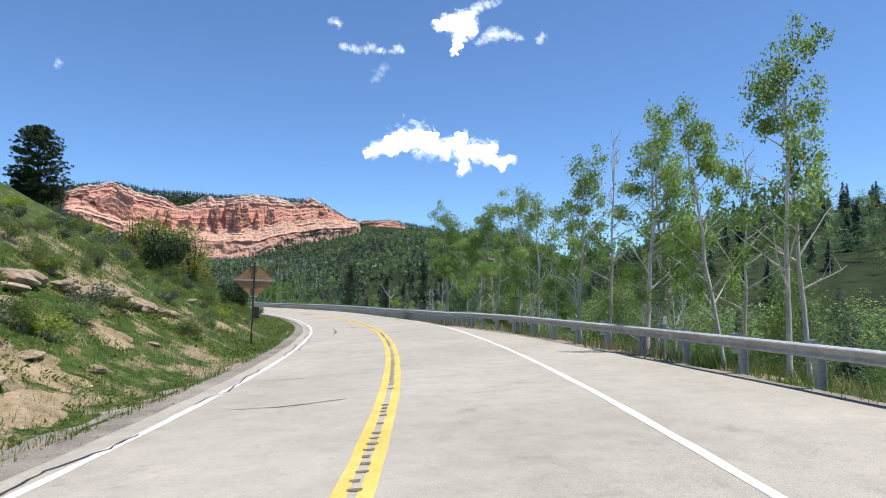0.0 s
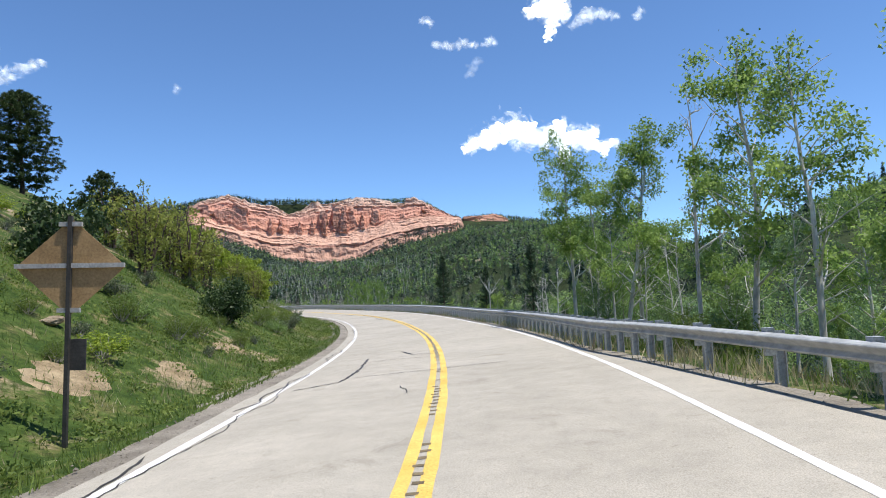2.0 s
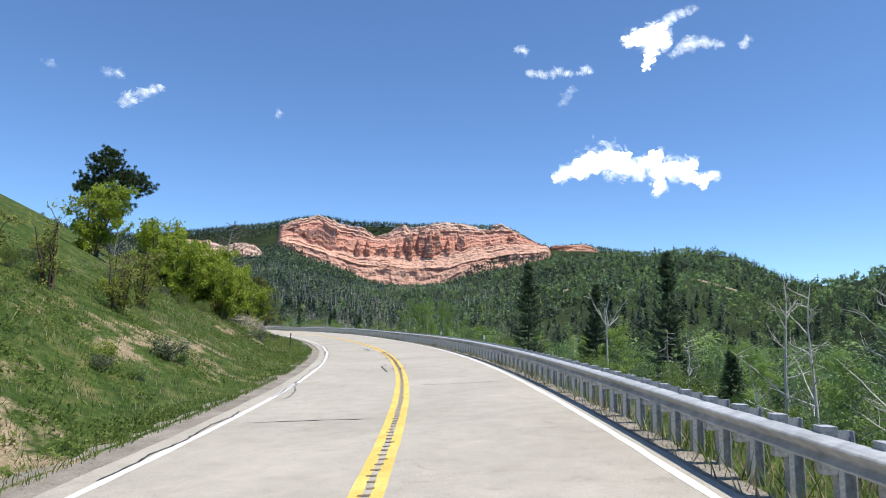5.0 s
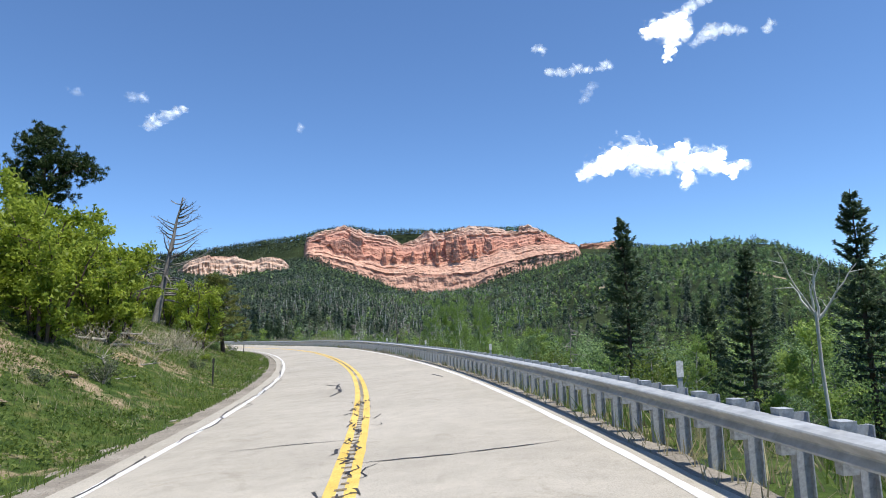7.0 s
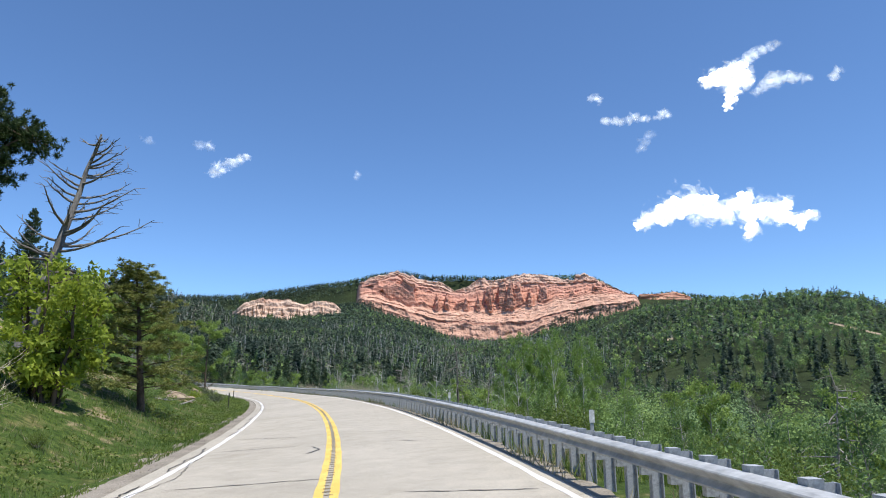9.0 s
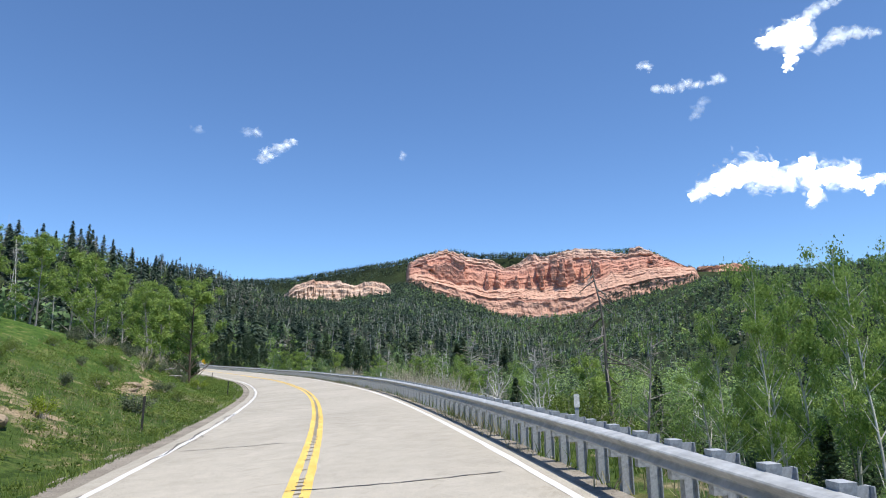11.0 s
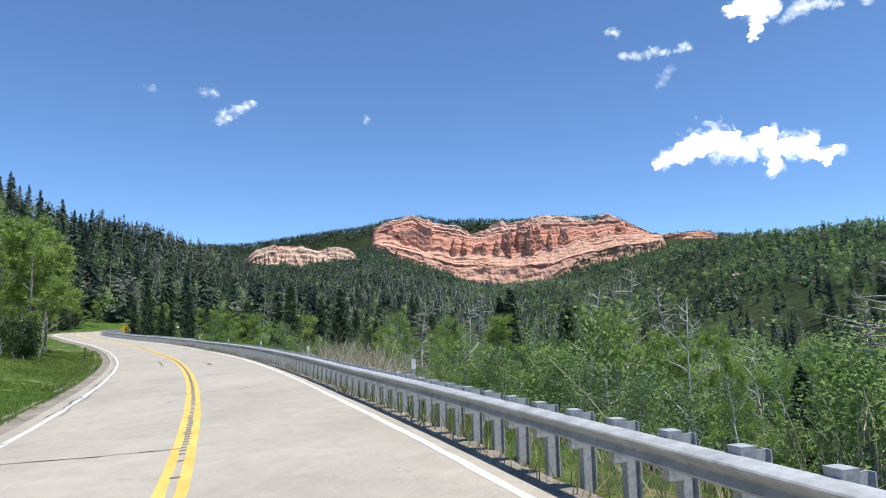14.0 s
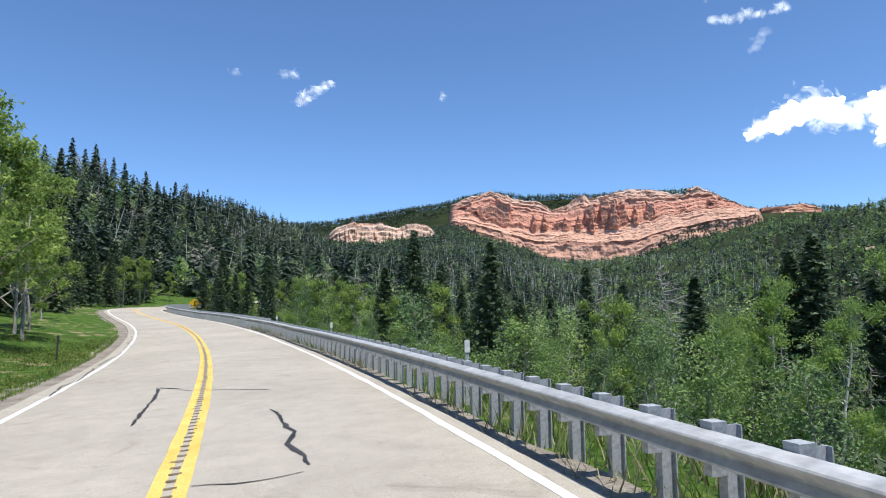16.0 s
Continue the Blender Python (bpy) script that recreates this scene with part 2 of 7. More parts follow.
def cliff_material(name, cols):
    """Banded sediment: level beds of differing colour, streaked downwards."""
    m, nt, b = material(name, 0.95, 0.0, 0.1)
    warp = noise_tex(nt, 0.012, 4, 0.6)
    geo = nt.nodes.new("ShaderNodeTexCoord")
    sep = nt.nodes.new("ShaderNodeSeparateXYZ")
    nt.links.new(geo.outputs["Object"], sep.inputs[0])
    add = nt.nodes.new("ShaderNodeMath")
    add.operation = "MULTIPLY_ADD"
    add.inputs[1].default_value = 55.0
    nt.links.new(warp, add.inputs[0])
    nt.links.new(sep.outputs[2], add.inputs[2])
    comb = nt.nodes.new("ShaderNodeCombineXYZ")
    nt.links.new(add.outputs[0], comb.inputs[2])
    band = nt.nodes.new("ShaderNodeTexNoise")
    band.inputs["Scale"].default_value = 0.038
    band.inputs["Detail"].default_value = 5
    band.inputs["Roughness"].default_value = 0.65
    nt.links.new(comb.outputs[0], band.inputs["Vector"])
    c = ramp(nt, band.outputs["Fac"], [(0.32 + 0.09 * k, q) for k, q in enumerate(cols)])
    streak = noise_tex(nt, 0.06, 5, 0.7, stretch=(0.5, 0.5, 2.6))
    c = mix_rgb(nt, 1.0, c, ramp(nt, streak, [(0.32, (0.62, 0.55, 0.52)), (0.62, (1.12, 1.12, 1.12))]), "MULTIPLY")
    nt.links.new(c, b.inputs["Base Color"])
    bump(nt, b, streak, 0.7, 4.0)
    return m


def bedded_material():
    """Sandstone whose colour goes by bed: ochre ledges, a cream apron, red columns, pale upper beds, with thin layers
    all through. The overhang's shade is painted in as a dark band.
    """
    m, nt, b = material("salmon_bedded_rock", 0.95, 0.0, 0.1)
    at_ = nt.nodes.new("ShaderNodeAttribute")
    at_.attribute_name = "bed"
    scaled = nt.nodes.new("ShaderNodeMath")
    scaled.operation = "MULTIPLY"
    scaled.inputs[1].default_value = 0.25
    nt.links.new(at_.outputs["Fac"], scaled.inputs[0])
    # the stop at 0.24 paints shade under the ledge into the rock colour
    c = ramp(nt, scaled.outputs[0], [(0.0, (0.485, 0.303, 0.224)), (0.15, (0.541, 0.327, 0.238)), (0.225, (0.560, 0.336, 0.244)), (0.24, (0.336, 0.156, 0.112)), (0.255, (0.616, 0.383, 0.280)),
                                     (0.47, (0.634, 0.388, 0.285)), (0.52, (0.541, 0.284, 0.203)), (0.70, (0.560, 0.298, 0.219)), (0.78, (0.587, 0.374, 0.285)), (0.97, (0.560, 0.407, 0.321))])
    comb = nt.nodes.new("ShaderNodeCombineXYZ")
    nt.links.new(at_.outputs["Fac"], comb.inputs[2])
    layer = nt.nodes.new("ShaderNodeTexNoise")
    layer.inputs["Scale"].default_value = 4.2
    layer.inputs["Detail"].default_value = 4
    layer.inputs["Roughness"].default_value = 0.7
    nt.links.new(comb.outputs[0], layer.inputs["Vector"])
    patch = ramp(nt, noise_tex(nt, 0.011, 3, 0.6), [(0.42, (0.05, 0.05, 0.05)), (0.66, (0.85, 0.85, 0.85))])
    lined = mix_rgb(nt, 1.0, c, ramp(nt, layer.outputs["Fac"], [(0.34, (0.62, 0.52, 0.50)), (0.48, (1.0, 1.0, 1.0)), (0.66, (1.10, 1.13, 1.16))]), "MULTIPLY")
    c = mix_rgb(nt, patch, c, lined)
    streak = noise_tex(nt, 0.06, 5, 0.7, stretch=(1.0, 1.0, 0.6))
    c = mix_rgb(nt, 1.0, c, ramp(nt, streak, [(0.32, (0.74, 0.68, 0.66)), (0.60, (1.06, 1.06, 1.06))]), "MULTIPLY")
    nt.links.new(c, b.inputs["Base Color"])
    bump(nt, b, streak, 0.5, 3.0)
    return m


M["road"] = road_material()
M["ground"] = ground_material()
M["wood_floor"] = wood_floor_material()
M["twig"] = leafy("leafless_twigs", (0.15, 0.14, 0.115), (0.36, 0.345, 0.30), 0.08, 0.2, 0.8, 0.4, 1.2)
M["cliff"] = bedded_material()
M["low_cliff"] = cliff_material("salmon_cliff_rock", [(0.28, 0.105, 0.066), (0.57, 0.29, 0.195), (0.67, 0.40, 0.28), (0.40, 0.165, 0.105), (0.75, 0.55, 0.42)])
M["pale_cliff"] = cliff_material("pale_cliff_rock", [(0.42, 0.25, 0.18), (0.56, 0.39, 0.29), (0.62, 0.47, 0.37), (0.46, 0.28, 0.20), (0.64, 0.52, 0.42)])


def cloud_material(name):
    m, nt, b = material(name, 1.0, 0.0, 0.0)
    b.inputs["Base Color"].default_value = (0.93, 0.94, 0.96, 1)
    # emission stands in for sunlight scattered inside the cloud
    b.inputs["Emission Color"].default_value = (0.90, 0.94, 1.0, 1)
    b.inputs["Emission Strength"].default_value = 0.75
    return m


def veil_material(name, lo, hi, top):
    """Cloud whose edge frays: the mesh's own thickness value plus noise says how dense it is."""
    m, nt, b = material(name, 1.0, 0.0, 0.0)
    b.inputs["Base Color"].default_value = (0.93, 0.94, 0.96, 1)
    # same added glow as the solid clouds, in place of scattered sunlight
    b.inputs["Emission Color"].default_value = (0.90, 0.94, 1.0, 1)
    b.inputs["Emission Strength"].default_value = 0.75
    at_ = nt.nodes.new("ShaderNodeAttribute")
    at_.attribute_name = "thickness"
    mad = nt.nodes.new("ShaderNodeMath")
    mad.operation = "MULTIPLY_ADD"
    mad.inputs[1].default_value = 1.0
    nt.links.new(noise_tex(nt, 0.013, 5, 0.54, distortion=1.0), mad.inputs[0])
    nt.links.new(at_.outputs["Fac"], mad.inputs[2])
    f = ramp(nt, mad.outputs[0], [(lo, (0, 0, 0)), (hi, (top,) * 3)])
    tr = nt.nodes.new("ShaderNodeBsdfTransparent")
    mx = nt.nodes.new("ShaderNodeMixShader")
    nt.links.new(f, mx.inputs[0])
    nt.links.new(tr.outputs[0], mx.inputs[1])
    nt.links.new(b.outputs[0], mx.inputs[2])
    nt.links.new(mx.outputs[0], nt.nodes["Material Output"].inputs["Surface"])
    return m


M["veil"] = veil_material("cloud_fringe", 0.50, 0.84, 1.0)
M["veil_soft"] = veil_material("cloud_veil", 0.50, 1.0, 0.95)
M["veil_thin"] = veil_material("cloud_haze", 0.48, 0.90, 0.32)
M["cloud"] = cloud_material("cloud_white")


# ---- meshes from arrays ----
def raw_mesh(name, verts, faces, mat, smooth=False):
    """A mesh from an (n, 3) array and an (m, k) array of faces."""
    me = bpy.data.meshes.new(name)
    verts = np.asarray(verts, np.float32)
    faces = np.asarray(faces, np.int32)
    me.vertices.add(len(verts))
    me.vertices.foreach_set("co", verts.ravel())
    k = faces.shape[1]
    me.loops.add(faces.size)
    me.loops.foreach_set("vertex_index", faces.ravel())
    me.polygons.add(len(faces))
    me.polygons.foreach_set("loop_start", np.arange(0, faces.size, k, dtype=np.int32))
    me.polygons.foreach_set("use_smooth", np.full(len(faces), smooth))
    me.materials.append(mat)
    me.update(calc_edges=True)
    return me


def part(name, mesh, parent, label=""):
    ob = new(name, mesh)
    ob.parent = parent
    return tagged(ob, label)


class Heap:
    """Collects pieces of geometry with quads into one mesh."""
    def __init__(self):
        self.v, self.f, self.n = [], [], 0

    def add(self, v, f):
        v, f = np.asarray(v, float).reshape(-1, 3), np.asarray(f, int)
        self.v.append(v)
        self.f.append(f + self.n)
        self.n += len(v)

    def mesh(self, name, mat, smooth=False):
        return raw_mesh(name, np.concatenate(self.v), np.concatenate(self.f), mat, smooth)

    def box(self, lo, hi, m=None):
        c = np.array([[x, y, z] for z in (lo[2], hi[2]) for y in (lo[1], hi[1]) for x in (lo[0], hi[0])], float)
        if m is not None:
            c = np.array([m @ Vector(p) for p in c])
        self.add(c, [[0, 2, 3, 1], [4, 5, 7, 6], [0, 1, 5, 4], [2, 6, 7, 3], [0, 4, 6, 2], [1, 3, 7, 5]])

    def tube(self, pts, radii, sides=6):
        pts = np.asarray(pts, float)
        d = np.gradient(pts, axis=0)
        d /= np.linalg.norm(d, axis=1)[:, None] + 1e-9
        ref = np.where(np.abs(d[:, 2:3]) > 0.9, [[1.0, 0, 0]], [[0, 0, 1.0]])
        a = np.cross(d, ref)
        a /= np.linalg.norm(a, axis=1)[:, None] + 1e-9
        b = np.cross(d, a)
        ang = np.arange(sides) * 2 * math.pi / sides
        r = np.asarray(radii, float)[:, None, None]
        v = pts[:, None] + r * (np.cos(ang)[None, :, None] * a[:, None] + np.sin(ang)[None, :, None] * b[:, None])
        n = len(pts)
        i = np.arange(n - 1)[:, None] * sides
        j = np.arange(sides)[None]
        f = np.stack([i + j, i + (j + 1) % sides, i + sides + (j + 1) % sides, i + sides + j], -1).reshape(-1, 4)
        self.add(v.reshape(-1, 3), f)

    def cards(self, centre, along, across):
        """Leaf-shaped quads: pointed at both ends of their length."""
        c, u, w = (np.asarray(q, float) for q in (centre, along, across))
        v = np.stack([c - u, c + w, c + u, c - w], 1).reshape(-1, 3)
        self.add(v, np.arange(4 * len(c)).reshape(-1, 4))

    def shards(self, centre, along, across):
        """Three-cornered leaf sprays, for what stands further off."""
        c, u, w = (np.asarray(q, float) for q in (centre, along, across))
        v = np.stack([c - 0.7 * u - w, c - 0.7 * u + w, c + 1.1 * u], 1).reshape(-1, 3)
        self.add(v, np.arange(3 * len(c)).reshape(-1, 3))


def unit(n, r=rng):
    v = r.normal(size=(n, 3))
    return v / np.linalg.norm(v, axis=1)[:, None]


def value_noise(x, y, seed=0):
    """Smooth noise of the plane, about -1 to 1."""
    xi, yi = np.floor(x).astype(np.int64), np.floor(y).astype(np.int64)
    fx, fy = x - xi, y - yi
    fx, fy = fx * fx * (3 - 2 * fx), fy * fy * (3 - 2 * fy)

    def h(a, b):
        q = np.sin(a * 127.1 + b * 311.7 + seed * 74.7) * 43758.5453
        return q - np.floor(q)
    top = h(xi, yi) * (1 - fx) + h(xi + 1, yi) * fx
    low = h(xi, yi + 1) * (1 - fx) + h(xi + 1, yi + 1) * fx
    return 2 * (top * (1 - fy) + low * fy) - 1


def fbm(x, y, octaves=4, seed=0):
    return sum(value_noise(x * 2 ** k, y * 2 ** k, seed + k) / 2 ** k for k in range(octaves)) / 1.8


def smooth(a, b, x):
    t = np.clip((x - a) / (b - a), 0, 1)
    return t * t * (3 - 2 * t)


# ---- the road's line ----
KAPPA_S = np.arange(-30, 391, 20.0)
KAPPA = [0.00714, 0.00667, 0.00619, 0.00561, 0.00534, 0.00540, 0.00502, 0.00451, 0.00275, 0.00293, 0.00337, 0.00346, 0.00314, 0.00312, 0.00553, 0.00059, -0.00847, -0.01299, -0.01090, -0.00500, -0.00500, -0.00500]
RISE_S = [*np.arange(-20, 206, 25.0), 222, 240, 265, 290, 310, 330, 400]
RISE = [-0.84, -0.64, -0.45, -0.53, -0.37, -0.28, -0.08, -0.07, -0.14, 0.02, 0.10, 0.40, 1.0, 1.9, 2.3, 2.6, 5.0]
STEP = 0.5
LINE_S = np.arange(-90, 430, STEP)
_h = np.cumsum(np.interp(LINE_S, KAPPA_S, KAPPA)) * STEP
_zero = int(90 / STEP)
LINE_H = _h - _h[_zero] + -0.04826
LINE_X = np.cumsum(-np.sin(LINE_H)) * STEP
LINE_Y = np.cumsum(np.cos(LINE_H)) * STEP
LINE_X += -1 * 2.948 - LINE_X[_zero]
LINE_Y += (15.352) - LINE_Y[_zero]
HALF = 3.35


def rise(s):
    return np.interp(s, RISE_S, RISE)


def bank(s):
    return np.interp(s, [-90, 225, 290, 330], [0.06, 0.06, -0.02, -0.04])


def at(s, lat, up=0.0):
    """Places from the way along the road, the way to its right and the height over its surface."""
    s, lat = np.broadcast_arrays(np.asarray(s, float), np.asarray(lat, float))
    h = np.interp(s, LINE_S, LINE_H)
    x = np.interp(s, LINE_S, LINE_X) + np.cos(h) * lat
    y = np.interp(s, LINE_S, LINE_Y) + np.sin(h) * lat
    return np.stack([x, y, rise(s) + bank(s) * np.clip(lat, -4.5, 4.8) + up], -1)


def road_coords(x, y):
    x, y = np.ravel(x), np.ravel(y)
    s, lat = np.empty(len(x)), np.empty(len(x))
    lx, ly, lh, ls = LINE_X[::4], LINE_Y[::4], LINE_H[::4], LINE_S[::4]
    for a in range(0, len(x), 4000):
        px, py = x[a:a + 4000], y[a:a + 4000]
        i = ((px[:, None] - lx) ** 2 + (py[:, None] - ly) ** 2).argmin(1)
        ox, oy, h = px - lx[i], py - ly[i], lh[i]
        s[a:a + 4000] = ls[i] - np.sin(h) * ox + np.cos(h) * oy
        lat[a:a + 4000] = np.cos(h) * ox + np.sin(h) * oy
    return s, lat


def rail_lat(s):
    return 3.87 + np.clip(33 - np.asarray(s, float), 0, 60) * 0.125


def near_height(s, lat):
    """The ground beside the road: a grassy bank on the left, a drop behind the rail on the right."""
    base = rise(s)
    b = bank(s)
    slope = np.interp(s, [-60, 0, 60, 100, 130, 160, 190, 220, 260, 330], [0.66, 0.66, 0.54, 0.54, 0.48, 0.38, 0.25, 0.15, 0.10, 0.12])
    d = -lat - 4.3
    left = base - 4.3 * b - 0.14 * smooth(0, 0.9, d) + slope * (np.clip(d - 0.9, 0, 26) ** 2 / (np.clip(d - 0.9, 0, 26) + 1.2)) \
        + 0.75 * slope * np.clip(d - 27, 0, 200) + 1.2 * smooth(2.5, 8.5, d) * smooth(158, 172, s) * (1 - smooth(186, 204, s))
    edge = rail_lat(s) + 0.95
    e = lat - edge
    right = base + 4.6 * b - 0.10 - 0.46 * np.clip(e, 0, 13) ** 2 / (np.clip(e, 0, 13) + 0.8) - 0.16 * np.clip(e - 13, 0, 60)
    z = np.where(lat < 0, left, right)
    inside = (lat > -4.3) & (lat < edge)
    z = np.where(inside, base + b * np.clip(lat, -4.3, 4.6) - 0.10, z)
    rough = np.where(lat < 0, smooth(0.5, 4, d), smooth(0.3, 3, e))
    return z + rough * (0.16 * fbm(s * 0.55, lat * 0.55, 3, 3) + 0.30 * fbm(s * 0.14, lat * 0.14, 3, 9) * smooth(2, 9, np.abs(lat) - 4))


# ---- the land further off, by bearing (degrees left of +y) and distance from a place on the road ----
HUB = np.array([-23.4, 107.1])
BEAR = np.array([-180, -110, -70, -47, -33, -25, -18, -14, -10, -5, 2, 5, 9, 12, 15, 18, 22, 24, 27, 30, 36, 40, 46, 60, 75, 100, 140, 180.0])
VALLEY = np.interp(BEAR, [-180, -110, -60, -30, 0, 20, 35, 45, 60, 75, 100, 140, 180], [0, -8, -10, -15, -20, -16, -9, 1, 8, 22, 24, 12, 0])
FOOT = np.interp(BEAR, [-180, -60, -14, -2, 5.1, 8.9, 11.9, 14.9, 18.3, 21.8, 23.9, 26.9, 29.9, 31.9, 40, 60, 100, 180],
                 [30, 30, 50, 170, 213, 185, 163, 133, 113, 126, 159, 191, 226, 190, 190, 150, 100, 60])
CREST = np.interp(BEAR, [-180, -60, -14, -2, 2.8, 5.1, 40, 46, 60, 100, 180], [40, 40, 60, 228, 250, 236, 254, 240, 190, 130, 60])
CREST_FINE = ([-2, 0.6, 2.8, 5.0, 6.9, 8.8, 10.2, 12.4, 15.2, 18.2, 20.8, 23.9, 26.2, 29, 31.5, 35.9, 40.1],
              [230, 243, 257, 252, 264, 305, 320, 321, 326, 321, 326, 322, 341, 325, 304, 281, 256])


def ridge(theta, r, bears, dists, tops, front, back):
    rc, zc = np.interp(theta, bears, dists), np.interp(theta, bears, tops)
    return zc - np.where(r < rc, (rc - r) * front, (r - rc) * back)


def far_height(x, y):
    dx, dy = x - HUB[0], y - HUB[1]
    r = np.hypot(dx, dy)
    th = np.degrees(np.arctan2(-dx, dy))
    valley, foot = np.interp(th, BEAR, VALLEY), np.interp(th, BEAR, FOOT)
    crest = np.where((th > -2) & (th < 40.1), np.interp(th, *CREST_FINE), np.interp(th, BEAR, CREST))
    up = np.clip((r - 250) / 1600, 0, 1)
    z = valley + (foot - valley) * up ** 1.15
    z = np.where(r > 1850, foot + (crest - foot) * smooth(1865, 1990, r) - 0.03 * np.clip(r - 2000, 0, 3000), z)
    shelf = np.interp(th, [31, 33, 35, 38.2, 40.6, 42], [150, 184, 187, 188, 166, 130]) - np.clip(1530 - r, 0, 400) * 4 - np.clip(r - 1560, 0, 900) * 0.05
    z = np.maximum(z, np.where((th > 31) & (th < 42), shelf, -99))
    hills = [
        ridge(th, r, [36, 42, 46, 51, 56, 60, 75, 110], [950, 797, 646, 545, 445, 380, 330, 300],
              [60, 86, 80, 73, 66, 54, 52, 55], 0.27, 0.10),
        ridge(th, r, [-19, -15.4, -12.5, -10, -6.7, 0, 5, 10, 16], [880] * 9, [35, 60, 80, 97, 102, 100, 88, 55, 20], 0.20, 0.12),
        ridge(th, r, [-90, -60, -47, -33, -25, -18, -14, -11], [380, 390, 395, 405, 560, 700, 820, 850],
              [48, 56, 58, 55, 52, 50, 44, 0], 0.22, 0.10),
    ]
    for q in hills:
        z = np.maximum(z, q)
    z = z + smooth(150, 700, r) * (7 * fbm(x * 0.008, y * 0.008, 4, 21)) * np.where(r > 1500, 0.35, 1)
    return z


def terrain(x, y):
    """Height of the land at any place."""
    x, y = np.ravel(np.asarray(x, float)), np.ravel(np.asarray(y, float))
    s, lat = road_coords(x, y)
    off = np.hypot(np.clip(np.maximum(-85 - s, s - 425), 0, None), lat)
    w = smooth(38, 120, off)
    return (1 - w) * near_height(s, lat) + w * far_height(x, y)


def ground_sheet():
    heap = Heap()
    # the strip along the road
    lat = np.concatenate([np.arange(-64, -24, 4.0), np.arange(-24, -9, 1.0), np.arange(-9, -4, 0.4), [-4.1, -3.6, 0, 3.3, 3.75, 4.2],
                          np.arange(4.6, 12, 0.5), np.arange(12, 26, 1.4), np.arange(26, 66, 4.0)])
    s = np.arange(-85, 425, 1.2)
    S, L = np.meshgrid(s, lat, indexing="ij")
    p = at(S.ravel(), L.ravel())
    z = terrain(p[:, 0], p[:, 1])
    under = (L.ravel() > -4.05) & (L.ravel() < 3.5)
    p[:, 2] = z - np.where(under, 0.25, 0)
    p[:, 2] -= 4.0 * smooth(56, 64, np.abs(L.ravel()))
    a, b = S.shape
    i = (np.arange(a - 1)[:, None] * b + np.arange(b - 1)).reshape(-1)
    heap.add(p, np.stack([i, i + 1, i + b + 1, i + b], 1)[:, ::-1])
    near = heap.n
    # rings out to the horizon
    r = np.concatenate([[4, 20, 40], 55 * 1.045 ** np.arange(0, 101)])
    th = np.radians(np.concatenate([np.arange(-180, -60, 3.0), np.arange(-60, 100, 0.5), np.arange(100, 180, 3.0)]))
    R, T = np.meshgrid(r, th, indexing="ij")
    x, y = HUB[0] - np.sin(T.ravel()) * R.ravel(), HUB[1] + np.cos(T.ravel()) * R.ravel()
    z = terrain(x, y)
    s2, l2 = road_coords(x, y)
    z -= 3.0 * (1 - smooth(36, 52, np.abs(l2))) * ((s2 > -80) & (s2 < 420))
    a, b = R.shape
    i = np.arange(a - 1)[:, None] * b
    j = np.arange(b)[None]
    f = np.stack([i + j, i + (j + 1) % b, i + b + (j + 1) % b, i + b + j], -1).reshape(-1, 4)
    heap.add(np.stack([x, y, z], 1), f)
    me = heap.mesh("ground", M["ground"], True)
    me.materials.append(M["wood_floor"])
    idx = np.zeros(len(me.polygons), np.int32)
    idx[(len(s) - 1) * (len(lat) - 1):] = 1
    me.polygons.foreach_set("material_index", idx)
    return tagged(new("ground", me), "grassy roadside bank and forested hills", "ground", kind="structure")


ground = ground_sheet()


# ---- road ----
def strip(name, s0, s1, lat0, lat1, up, mat, thick=0.0, step=1.0, ragged=0.0, seed=1, mid=None):
    """A band along the road between two sideways lines."""
    s = np.arange(s0, s1 + 0.01, step)
    a = np.broadcast_to(lat0(s) if callable(lat0) else lat0, s.shape)
    b = np.broadcast_to(lat1(s) if callable(lat1) else lat1, s.shape)
    if ragged:
        a = a + ragged * fbm(s * 1.7, s * 0 + seed, 3, seed)
        b = b + ragged * fbm(s * 1.7, s * 0 + seed + 5, 3, seed + 2)
    heap = Heap()
    rows = [at(s, a, up), at(s, b, up)]
    if mid is not None:
        rows[1:1] = [at(s, 0 * s + q, up) for q in mid]
    if thick:
        rows = [at(s, a - 0.06, up - thick)] + rows + [at(s, b + 0.06, up - thick)]
    v = np.stack(rows, 1)
    k = v.shape[1]
    i = (np.arange(len(s) - 1)[:, None] * k + np.arange(k - 1)).reshape(-1)
    heap.add(v.reshape(-1, 3), np.stack([i, i + 1, i + k + 1, i + k], 1)[:, ::-1])
    return heap.mesh(name, mat)


road = tagged(new("road", strip("road", -80, 415, -3.85, lambda s: 3.6 + np.clip(rail_lat(s) - 3.9, 0, 9) * 0.93, 0.0, M["road"], 0.22, 0.8, 0.05, mid=(0.0, 3.5))),
              "pale grey two-lane mountain road with cracked surface", "road", kind="structure")
part("gravel_shoulder", strip("gravel_shoulder", -80, 415, lambda s: 0 * s - 4.75 + 0.25 * fbm(s * 0.3, s * 0, 2, 5), -3.8, -0.045, M["gravel"], 0.12, 0.35, 0.3), road)
part("gravel_shoulder", strip("gravel_shoulder", -80, 415, lambda s: 3.55 + np.clip(rail_lat(s) - 3.9, 0, 9) * 0.93,
                              lambda s: rail_lat(s) + 0.12, -0.035, M["gravel"], 0.09, 0.4, 0.16, 4), road)
part("white_edge_line", strip("white_edge_line", -80, 415, -3.44, -3.29, 0.004, M["white"], 0, 0.4, 0.025, 11), road)
